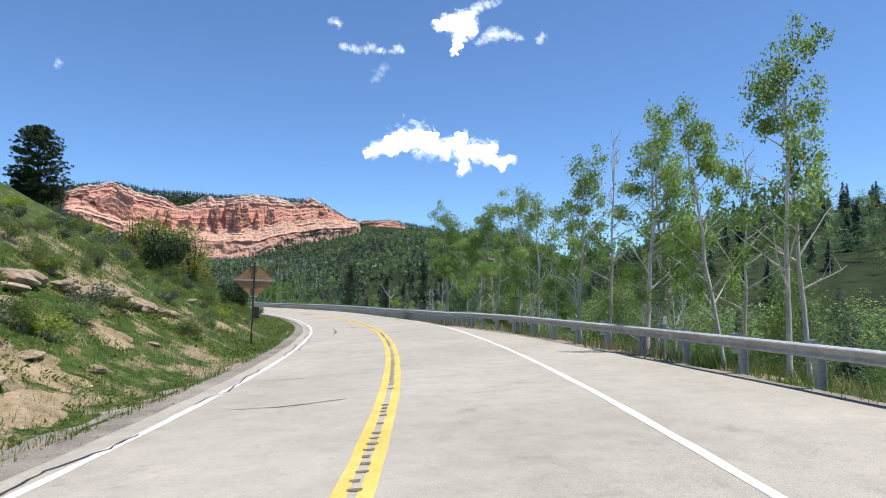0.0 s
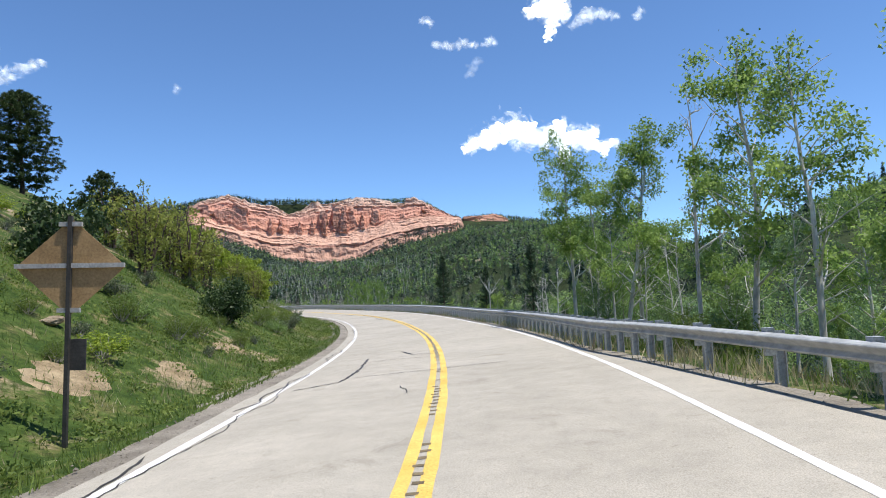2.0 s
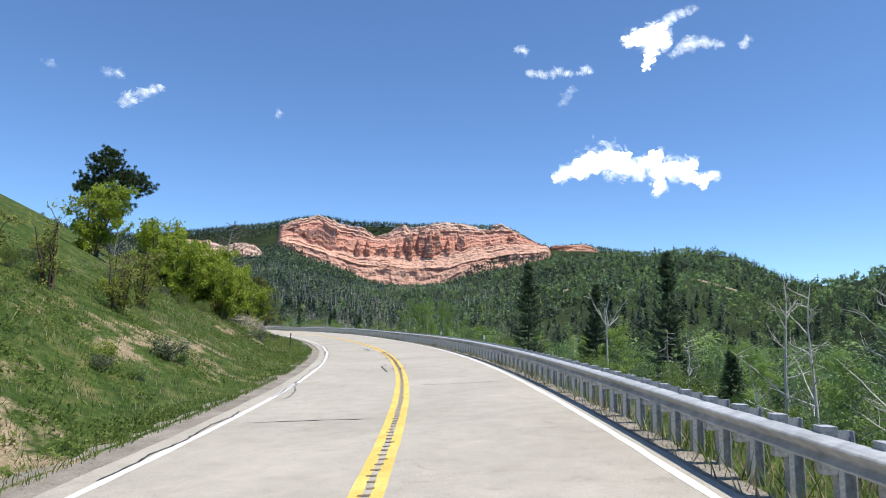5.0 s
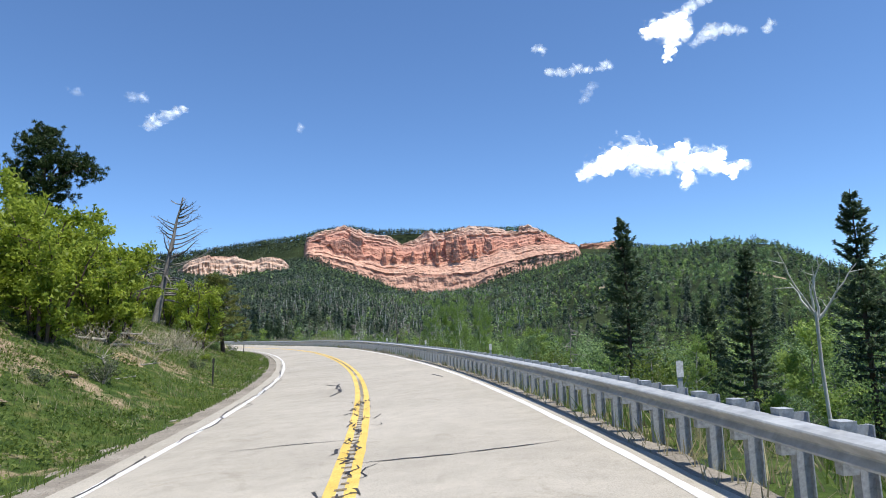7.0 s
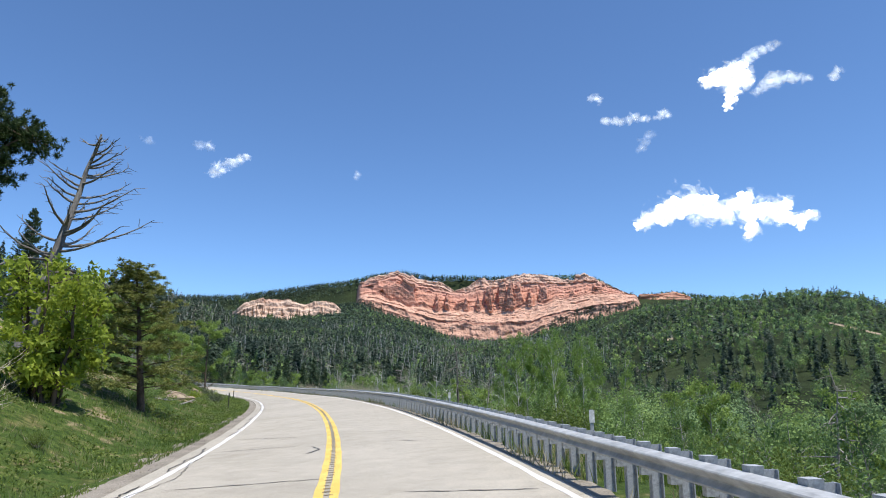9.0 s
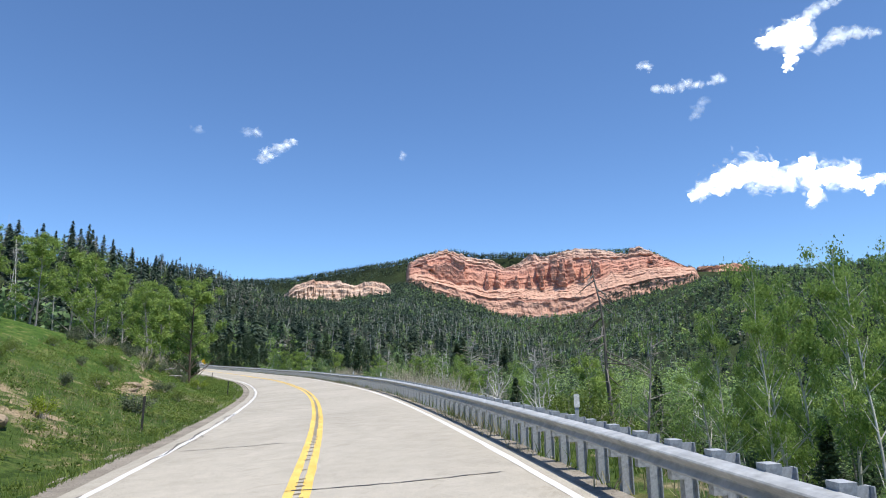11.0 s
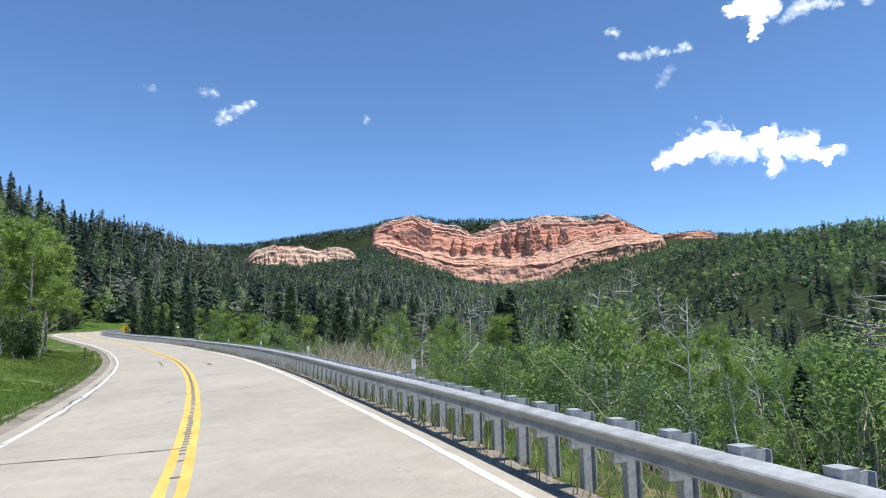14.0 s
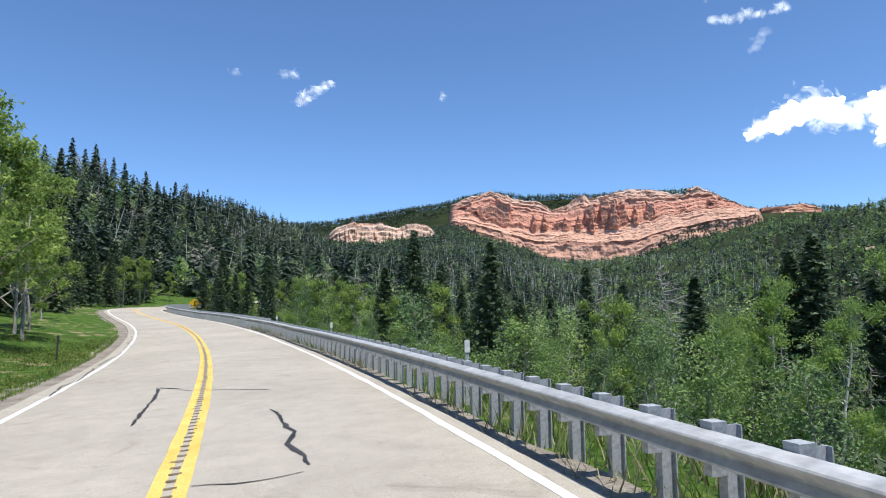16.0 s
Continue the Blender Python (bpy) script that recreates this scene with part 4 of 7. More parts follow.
    hard = smooth(0.05, 0.35, value_noise(W * 6.5, T * 0.22, seed + 17)) + 0.6 * smooth(0.1, 0.4, value_noise(W * 14.0, T * 0.35, seed + 18))
    R = R - 2.4 * hard * (1 - 0.7 * np.sin(math.pi * apron)) * smooth(0.05, 0.3, B) + 2.6 * fbm(T * 5, B * 11, 4, seed + 16)
    edge_ = np.minimum(smooth(0, 0.04, (T - th0) / (th1 - th0)), 1 - smooth(0.95, 1.0, (T - th0) / (th1 - th0)))
    R = R + (1 - edge_) * 60
    a = np.radians(T.ravel())
    p = np.stack([HUB[0] - np.sin(a) * R.ravel(), HUB[1] + np.cos(a) * R.ravel(), Z.ravel()], 1)
    i = (np.arange(n - 1)[:, None] * m + np.arange(m - 1)).reshape(-1)
    heap = Heap()
    heap.add(p, np.stack([i, i + 1, i + m + 1, i + m], 1))
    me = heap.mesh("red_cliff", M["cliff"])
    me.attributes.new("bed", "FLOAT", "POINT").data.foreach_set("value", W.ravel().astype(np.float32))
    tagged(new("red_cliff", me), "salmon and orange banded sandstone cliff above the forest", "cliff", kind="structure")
    return p, T.ravel(), B.ravel()


RED, RED_T, RED_B = red_wall(30.9, 5.0, 460, 40)


def pale_wall(th0, th1, n, m, seed):
    """A low cream wall: level ledges above, close upright joints below."""
    T, V = np.meshgrid(np.linspace(th0, th1, n), np.linspace(0, 1, m), indexing="ij")
    top = np.interp(T, [31.6, 32.1, 32.8, 34.0, 34.8, 36.4, 38.4, 39.8, 40.7], [176, 184, 193, 193, 182, 195, 196, 187, 168]) + 4 * fbm(T * 2.2, T * 0, 3, seed)
    Z = 128 + (top - 128) * V
    W = V + 0.10 * fbm(T * 0.8, V * 1.5, 3, seed + 1)
    R = 1488 + 46 * (0.25 * W + 0.75 * ledges(W, 5, 0.6))
    joint = np.abs(value_noise(T * 5.5 + 0.3 * V, V * 1.4, seed + 2))
    R = R + 9 * (1 - smooth(0.0, 0.30, joint)) * (1 - smooth(0.60, 0.85, W)) + 8 * smooth(0.1, 0.7, value_noise(T * 1.6, V * 2.2, seed + 3)) + 3 * fbm(T * 5, V * 9, 3, seed + 4)
    u = (T - th0) / (th1 - th0)
    R = R + 50 * (1 - smooth(0, 0.05, u) * (1 - smooth(0.95, 1.0, u)))
    a = np.radians(T.ravel())
    p = np.stack([HUB[0] - np.sin(a) * R.ravel(), HUB[1] + np.cos(a) * R.ravel(), Z.ravel()], 1)
    i = (np.arange(n - 1)[:, None] * m + np.arange(m - 1)).reshape(-1)
    heap = Heap()
    heap.add(p, np.stack([i, i + 1, i + m + 1, i + m], 1))
    return tagged(new("pale_cliff", heap.mesh("pale_cliff", M["pale_cliff"])), "pale cream banded rock outcrop below the forested ridge", "cliff", kind="structure")


pale_wall(40.9, 31.5, 300, 72, 60)

cliff("red_outcrop", 5.7, 1.2, 170, 44,
      lambda t: 0 * t + 232, lambda t: np.interp(t, [1.2, 1.9, 2.6, 3.4, 4.4, 5.7], [240, 250, 259, 257, 255, 254]), 1932, 24, 3, 7, 0.0, M["low_cliff"],
      "low red rock crest running off the end of the cliff", 70)


# ---- clouds ----
def puff_ball(level):
    bm = bmesh.new()
    bmesh.ops.create_icosphere(bm, subdivisions=level, radius=1.0)
    ball = np.array([v.co for v in bm.verts])
    tri = np.array([[v.index for v in f.verts] for f in bm.faces])
    bm.free()
    return ball, tri


BALLS = {k: puff_ball(k) for k in (1, 2, 3)}


def cloud(name, rows, mat, label, seed=1, flat=0.72, edge=12, ragged=1.0):
    """A billowing mass; rows: bearing, height angle and half width of its swellings, in degrees."""
    r = np.random.default_rng(seed)
    far = 4250.0
    heap = Heap()

    def puff(th, el, wide, high, level, bumps, where):
        ball, tri = BALLS[level]
        d = unit(bumps, r)
        lump = 1 + 0.30 * smooth(0.55, 1.0, (ball @ d.T)).max(1) + 0.10 * np.sin(ball @ r.normal(size=3) * 6 + r.uniform(0, 6))
        a, e = radians(th), radians(el)
        c = np.array([HUB[0] - math.sin(a) * math.cos(e) * far, HUB[1] + math.cos(a) * math.cos(e) * far, 1.4 + math.sin(e) * far])
        k = far * math.tan(radians(1.0)) * 0.86
        where.add(c + ball * lump[:, None] * k * 0.84 * (wide, wide, high) + r.normal(size=3) * 10, tri)

    for th, el, size in rows:
        puff(th, el, size * 0.56, size * flat * 0.56, 2, 26, heap)
        for _ in range(5):
            a, q = r.uniform(0, 2 * math.pi), r.uniform(0.2, 0.42)
            puff(th + math.cos(a) * q * size, el + math.sin(a) * q * size * flat, size * r.uniform(0.30, 0.42), size * flat * r.uniform(0.34, 0.46), 2, 20, heap)
        for _ in range(edge):
            a = r.uniform(0, 2 * math.pi)
            q = r.uniform(0.34, 0.52) * ragged
            k = size * r.uniform(0.15, 0.30)
            puff(th + math.cos(a) * q * size, el + math.sin(a) * q * size * flat, k * r.uniform(0.9, 1.6), k * r.uniform(0.7, 1.0), 2, 8, heap)
    root = tagged(new(name, heap.mesh(name, mat, True)), label, "cloud")
    part("fringe", veil_mesh([(a, e, z * 1.02) for a, e, z in rows], flat, M["veil"], far - 70, 0.07), root, "frayed thin edge of the cloud")
    return root


def veil_mesh(rows, flat, mat, far, step):
    """A gently billowed sheet of thin cloud; its thickness falls off from the swellings outwards."""
    rows = np.array(rows)
    lo, hi = (rows[:, :2] - 1.9 * rows[:, 2:]).min(0), (rows[:, :2] + 1.9 * rows[:, 2:]).max(0)
    th, el = np.meshgrid(np.arange(lo[0], hi[0], step), np.arange(lo[1], hi[1], step), indexing="ij")
    field = np.full(th.shape, -1.0)
    for a, e, size in rows:
        field = np.maximum(field, 0.36 * (1 - np.hypot((th - a) / size, (el - e) / (flat * size))))
    r = far + 30 * fbm(th * 2, el * 2, 2, 4)
    a, e = np.radians(th), np.radians(el)
    p = np.stack([HUB[0] - np.sin(a) * np.cos(e) * r, HUB[1] + np.cos(a) * np.cos(e) * r, 1.4 + np.sin(e) * r], -1).reshape(-1, 3)
    n, m = th.shape
    i = (np.arange(n - 1)[:, None] * m + np.arange(m - 1)).reshape(-1)
    me = raw_mesh("fringe", p, np.stack([i, i + 1, i + m + 1, i + m], 1), mat, True)
    me.attributes.new("thickness", "FLOAT", "POINT").data.foreach_set("value", field.ravel().astype(np.float32))
    return me


def wisp(rows, mat, label, flat=0.6, step=0.06):
    return tagged(new("cloud", veil_mesh([(a, e, z * 1.3) for a, e, z in rows], flat, M[mat], 4250.0, step)), label, "cloud")


cloud("cloud", [(5.08, 13.41, 0.65), (4.22, 13.73, 0.94), (3.26, 14.13, 1.3), (2.07, 14.4, 1.59), (0.84, 14.66, 1.66), (-0.16, 14.55, 1.37), (-0.89, 14.76, 0.72), (-1.11, 13.97, 1.08), (-2.07, 13.67, 0.94), (-2.67, 14.26, 1.01), (-3.34, 14.55, 0.94), (-3.83, 15.0, 0.43), (-3.53, 13.54, 1.08), (-4.67, 13.63, 1.23), (-5.77, 13.53, 1.08), (-6.42, 13.86, 0.65), (-6.21, 12.96, 0.8), (-3.76, 12.42, 0.8), (-3.52, 11.79, 0.51), (-6.9, 12.6, 0.62), (-7.47, 12.47, 0.66), (-8.02, 12.85, 0.54), (-7.26, 11.99, 0.42)],
      M["cloud"], "long bright white fair-weather cloud in a blue sky", 2, 0.95, 8, 0.85)
cloud("cloud", [(-1.56, 24.38, 0.8), (-2.55, 24.56, 1.3), (-3.56, 24.5, 1.3), (-4.44, 24.19, 0.94), (-3.37, 23.48, 0.8), (-3.17, 22.77, 0.65), (-2.94, 22.24, 0.43), (-4.28, 25.18, 0.58)], M["cloud"],
      "ragged white cloud high in the sky", 3, 0.85, 14, 1.0)
wisp([(-3.6, 24.9, 0.5), (-4.2, 25.3, 0.52), (-4.8, 25.6, 0.46), (-5.4, 25.8, 0.42), (-6.0, 26.0, 0.42), (-6.6, 26.15, 0.40), (-7.1, 26.25, 0.34)], "veil_soft", "thin upper arm of a ragged cloud", 0.8)
wisp([(-5.4, 23.0, 0.45), (-5.8, 23.3, 0.50), (-6.3, 23.5, 0.55), (-6.9, 23.7, 0.55), (-7.4, 23.65, 0.5), (-7.9, 23.55, 0.5), (-8.5, 23.4, 0.45), (-9.1, 23.2, 0.3)], "veil_soft", "thin wispy cloud beside a larger one", 0.8)
wisp([(-11.0, 22.95, 0.36), (-11.3, 23.3, 0.34)], "veil_soft", "tiny scrap of white cloud", 0.9)
wisp([(8.17, 24.36, 0.42), (7.9, 24.2, 0.4), (8.5, 24.4, 0.36)], "veil_soft", "small white puff of cloud", 0.8)
wisp([(7.4, 22.45, 0.35), (6.6, 22.3, 0.45), (6.0, 22.3, 0.50), (5.4, 22.3, 0.55), (4.9, 22.45, 0.60), (4.3, 22.25, 0.45), (3.6, 22.15, 0.35), (3.1, 22.2, 0.38), (2.5, 22.4, 0.5), (2.0, 22.2, 0.45)], "veil_soft",
     "low row of small white cloud tufts", 0.65)
wisp([(3.66, 20.81, 0.45), (4.1, 20.3, 0.45), (4.46, 19.86, 0.40)], "veil_thin", "faint thin wisp of cloud", 0.7)
wisp([(43.2, 17.75, 0.50), (42.8, 18.1, 0.62), (42.3, 18.4, 0.62), (41.7, 18.65, 0.50), (41.1, 18.95, 0.40), (40.5, 19.2, 0.32)], "veil_soft", "slanting small white cloud", 0.8)
wisp([(43.78, 19.79, 0.5), (44.5, 19.7, 0.5), (48.62, 19.50, 0.45)], "veil_thin", "faint small hazy cloud", 0.6)
wisp([(30.63, 18.32, 0.30), (30.7, 18.1, 0.25)], "veil_thin", "tiny faint puff of white cloud", 0.9)


# ---- trees ----
def bend(r, base, top, wob, n=7):
    t = np.linspace(0, 1, n)
    p = np.outer(1 - t, base) + np.outer(t, top)
    w = np.cumsum(r.normal(size=(n, 3)) * wob, axis=0)
    w[:, 2] *= 0.2
    return p + w * (t[:, None] ** 0.7)


def leaf_clump(heap, r, centre, radius, n, size, up=0.15, shard=False):
    c = np.asarray(centre) + r.normal(size=(n, 3)) * radius * (0.62, 0.62, 0.52)
    u = unit(n, r) + (0, 0, -up)
    w = np.cross(u, unit(n, r))
    w /= np.linalg.norm(w, axis=1)[:, None] + 1e-9
    k = size * r.uniform(0.7, 1.35, (n, 1))
    (heap.shards if shard else heap.cards)(c, u * k, w * k * 0.62)


def aspen(seed, bare=0.36, full=1.0, slim=1.0, leaf_size=0.085, bark="bark_pale", foliage="aspen"):
    """A slim aspen 9 m high: pale trunk, upswept limbs, loose clumps of small leaves."""
    r = np.random.default_rng(seed)
    wood, limbs, leaf = Heap(), Heap(), Heap()
    trunk = bend(r, (0, 0, -0.5), (r.normal() * 0.5, r.normal() * 0.5, 8.8), 0.10, 10)
    wood.tube(trunk, np.linspace(0.105, 0.018, 10), 7)
    for k in range(22):
        t = bare - 0.12 + (1.06 - bare) * (k + r.random()) / 22
        t = min(t, 0.97)
        p = np.array([np.interp(t * 9, np.arange(10), trunk[:, a]) for a in range(3)])
        ang = r.uniform(0, 2 * math.pi)
        ln = ((1.0 - t) * 2.0 + 0.45 + 0.5 * r.random()) * slim
        e = p + np.array([math.cos(ang) * ln, math.sin(ang) * ln, ln * r.uniform(0.4, 0.9) + 0.25])
        if t < bare and r.random() < 0.6:
            continue
        limb = bend(r, p, e, 0.06, 5)
        limbs.tube(limb, np.linspace(0.035 * (1.2 - t) + 0.008, 0.006, 5), 5)
        if t < bare and r.random() < 0.8:
            continue
        for q in np.linspace(0.45, 1.0, 4):
            if r.random() < 0.22:
                continue
            c = limb[0] * (1 - q) + limb[-1] * q + r.normal(size=3) * 0.22
            leaf_clump(leaf, r, c, 0.19 + 0.11 * slim, int(150 * full * r.uniform(0.15, 1.75)), leaf_size * 0.66, 0.15, True)
    for q in (0.9, 0.97, 1.0):
        leaf_clump(leaf, r, trunk[0] * (1 - q) + trunk[-1] * q, 0.35, int(110 * full), leaf_size * 0.66, 0.15, True)
    return wood.mesh("trunk", M[bark], True), limbs.mesh("branchwork", M[bark], True), leaf.mesh("crown", M[foliage])


def scrub_oak(seed, full=1.0, out=1.0, foliage="oak"):
    """A many-stemmed oak 4.5 m high with a broad crown."""
    r = np.random.default_rng(seed)
    stems, limbs, leaf = [], Heap(), Heap()
    for k in range(7):
        wood = Heap()
        ang = k * 0.9 + r.uniform(-0.3, 0.3)
        e = np.array([math.cos(ang) * r.uniform(0.4, 1.5) * out, math.sin(ang) * r.uniform(0.4, 1.5) * out, r.uniform(2.8, 4.3)])
        stem = bend(r, (0.25 * math.cos(ang), 0.25 * math.sin(ang), -0.4), e, 0.12, 7)
        wood.tube(stem, np.linspace(0.085, 0.015, 7), 6)
        stems.append(wood.mesh("stem", M["bark_dark"], True))
        for j in range(8):
            t = r.uniform(0.16, 1.0)
            p = np.array([np.interp(t * 6, np.arange(7), stem[:, a]) for a in range(3)])
            d = unit(1, r)[0] * (1, 1, 0.5) + (0, 0, 0.3)
            tip = p + d * r.uniform(0.5, 1.05)
            limbs.tube(bend(r, p, tip, 0.04, 4), np.linspace(0.025, 0.006, 4), 4)
            for c in (tip, (p + tip) / 2):
                leaf_clump(leaf, r, c + r.normal(size=3) * 0.12, 0.27, int(64 * full * r.uniform(0.15, 1.8)), 0.088, 0.15, True)
    return (*stems, limbs.mesh("branchwork", M["bark_dark"], True), leaf.mesh("crown", M[foliage]))


def tuft(heap, r, c, radius, n, size):
    """Needles standing out from the end of a twig."""
    d = unit(n, r) + (0, 0, 0.35)
    d /= np.linalg.norm(d, axis=1)[:, None]
    w = np.cross(d, unit(n, r))
    w /= np.linalg.norm(w, axis=1)[:, None] + 1e-9
    k = size * r.uniform(0.7, 1.3, (n, 1))
    heap.shards(np.asarray(c) + d * radius * 0.6, d * k, w * k * 0.24)


def ponderosa(seed, bare, spread, mat, lean=0.0, cone=False, height=12.0, lobe=None, boughs=46):
    """A long-needled pine with tufted, uneven boughs."""
    r = np.random.default_rng(seed)
    wood, limbs, leaf = Heap(), Heap(), Heap()
    trunk = bend(r, (0, 0, -0.6), (lean, 0, height * 0.97), 0.08, 10)
    wood.tube(trunk, np.linspace(0.22, 0.03, 10) * height / 12, 8)
    n = boughs
    for k in range(n):
        t = bare + (0.99 - bare) * (k + r.random()) / n
        p = np.array([np.interp(t * 9, np.arange(10), trunk[:, a]) for a in range(3)])
        ang = k * 2.4 + r.uniform(-0.4, 0.4)
        u = (t - bare) / (1 - bare)
        ln = spread * (0.35 + 0.75 * math.sin(math.pi * min(1, 0.22 + 0.80 * u)) ** 0.8) * r.uniform(0.6, 1.12)
        if cone:
            ln = spread * ((1 - u) ** 0.75 + 0.08) * r.uniform(0.7, 1.1)
        e = p + np.array([math.cos(ang) * ln, math.sin(ang) * ln, ln * r.uniform(-0.05, 0.45)])
        limb = bend(r, p, e, 0.06, 5)
        limbs.tube(limb, np.linspace(0.05, 0.012, 5) * height / 12, 5)
        for q in np.linspace(0.38, 1.0, 6):
            c = limb[0] * (1 - q) + limb[-1] * q
            for _ in range(3):
                tuft(leaf, r, c + r.normal(size=3) * (0.30, 0.30, 0.20), 0.24, 36, 0.125)
    if lobe:
        for x, z, size in lobe:
            root_ = trunk[6]
            limbs.tube(bend(r, root_, (x, 0, z), 0.12, 6), np.linspace(0.10, 0.03, 6), 6)
            for _ in range(90):
                c = np.array((x, 0, z)) + unit(1, r)[0] * size * r.uniform(0.3, 1.0) * (1.0, 1.0, 0.7)
                tuft(leaf, r, c, 0.24, 40, 0.125)
                if r.random() < 0.3:
                    limbs.tube([np.array((x, 0, z)), c], [0.03, 0.008], 4)
    tuft(leaf, r, trunk[-1], 0.35, 60, 0.2)
    return wood.mesh("trunk", M["bark_dark"], True), limbs.mesh("branchwork", M["bark_dark"], True), leaf.mesh("crown", M[mat])


def spruce(seed, height=10.0, width=1.75):
    """A narrow cone of drooping boughs."""
    r = np.random.default_rng(seed)
    wood, limbs, leaf = Heap(), Heap(), Heap()
    wood.tube(bend(r, (0, 0, -0.6), (0, 0, height), 0.02, 6), np.linspace(0.16, 0.015, 6), 7)
    n = 210
    for k in range(n):
        t = 0.04 + 0.95 * ((k + r.random()) / n) ** 0.9
        ang = k * 2.399 + r.uniform(-0.3, 0.3)
        ln = width * (1 - t) ** 0.85 * r.uniform(0.65, 1.12) + 0.10
        z = t * height
        d = np.array([math.cos(ang), math.sin(ang), 0])
        droop = -0.30 + 0.45 * t
        tip = np.array([0, 0, z]) + d * ln + (0, 0, droop * ln)
        limbs.tube([np.array([0, 0, z]), tip], [0.018, 0.006], 4)
        side = np.array([-d[1], d[0], 0])
        m = 10 + int(30 * ln / width)
        q = r.uniform(0.12, 1.05, m)[:, None]
        c = np.array([0, 0, z]) + q * (tip - (0, 0, z)) + side * (r.normal(size=(m, 1)) * 0.16 * (1.25 - q)) + (0, 0, 1) * r.normal(size=(m, 1)) * 0.05
        u = d * 0.11 + side * r.normal(size=(m, 1)) * 0.10 + np.array([0, 0, 1]) * (droop * 0.12 - 0.02 + 0.05 * r.normal(size=(m, 1)))
        w = np.cross(u, np.array([0, 0, 1.0])) * 0.5 + np.array([0, 0, 1]) * r.normal(size=(m, 1)) * 0.05
        leaf.shards(c, u, w)
    return wood.mesh("trunk", M["bark_dark"], True), limbs.mesh("branchwork", M["bark_dark"], True), leaf.mesh("crown", M["spruce"])


def fir(seed, height=10.0, width=2.0):
    """An open conifer with whorls of separate boughs, upswept near the top, and gaps between them."""
    r = np.random.default_rng(seed)
    wood, limbs, leaf = Heap(), Heap(), Heap()
    wood.tube(bend(r, (0, 0, -0.6), (0, 0, height), 0.02, 8), np.linspace(0.15, 0.012, 8), 7)
    z = 0.5
    while z < height - 0.15:
        t = z / height
        for k in range(int(r.integers(6, 9))):
            ang = r.uniform(0, 2 * math.pi)
            ln = (width * (1 - t) ** 0.72 * (0.62 + 0.38 * smooth(0, 0.35, t)) * r.uniform(0.55, 1.18)) + 0.08
            d = np.array([math.cos(ang), math.sin(ang), 0])
            side = np.array([-d[1], d[0], 0])
            root = np.array([0, 0, z + r.uniform(-0.1, 0.1)])
            rise_ = -0.22 + 0.75 * t
            tip = root + d * ln + (0, 0, rise_ * ln + 0.10 * ln)
            mid = root + d * ln * 0.55 + (0, 0, rise_ * ln * 0.5 - 0.08 * ln)
            limbs.tube([root, mid, tip], [0.02, 0.013, 0.005], 4)
            m = 26 + int(95 * ln / width)
            q = r.uniform(0.22, 1.03, m)[:, None]
            c = np.where(q < 0.55, root + (mid - root) * q / 0.55, mid + (tip - mid) * (q - 0.55) / 0.45)
            reach = np.minimum(0.34 * ln * (1.1 - q) + 0.06, 0.4)
            off = r.uniform(-1, 1, (m, 1))
            c = c + side * off * reach + np.array([0, 0, 1]) * (r.normal(size=(m, 1)) * 0.035 - 0.05 * np.abs(off))
            u = d * 0.075 + side * off * 0.06 + np.array([0, 0, 1]) * (0.01 + 0.035 * r.normal(size=(m, 1)))
            w = np.cross(u, np.array([0, 0, 1.0])) * 0.42 + np.array([0, 0, 1]) * r.normal(size=(m, 1)) * 0.022
            leaf.shards(c, u, w)
        z += r.uniform(0.24, 0.44) * (1.15 - 0.5 * t)
    return wood.mesh("trunk", M["bark_dark"], True), limbs.mesh("branchwork", M["bark_dark"], True), leaf.mesh("crown", M["spruce"])


def dead_fork(seed, thin=1.0, drop=0.3):
    """A knee-high stump parting into a few curved bare arms, two metres high."""
    r = np.random.default_rng(seed)
    heap = Heap()
    heap.tube(bend(r, (0, 0, -drop), (0.08, 0, 0.9), 0.03, 5), np.linspace(0.045, 0.035, 5) * thin, 6)
    for dx, dy, z in ((0.75, 0.15, 2.0), (-0.35, 0.3, 1.75), (0.35, -0.5, 1.5), (-0.6, -0.2, 1.2), (0.1, 0.2, 1.95), (0.45, 0.4, 1.8)):
        arm = bend(r, (0.08, 0, 0.75), (dx, dy, z), 0.06, 7)
        heap.tube(arm, np.linspace(0.034, 0.006, 7) * thin, 5)
        for q in (3, 5):
            heap.tube(bend(r, arm[q], arm[q] + r.normal(size=3) * 0.16 + (dx * 0.2, dy * 0.2, 0.18), 0.02, 4), np.linspace(0.013, 0.004, 4) * thin, 4)
    return heap.mesh("stem", M["bark_white"], True)


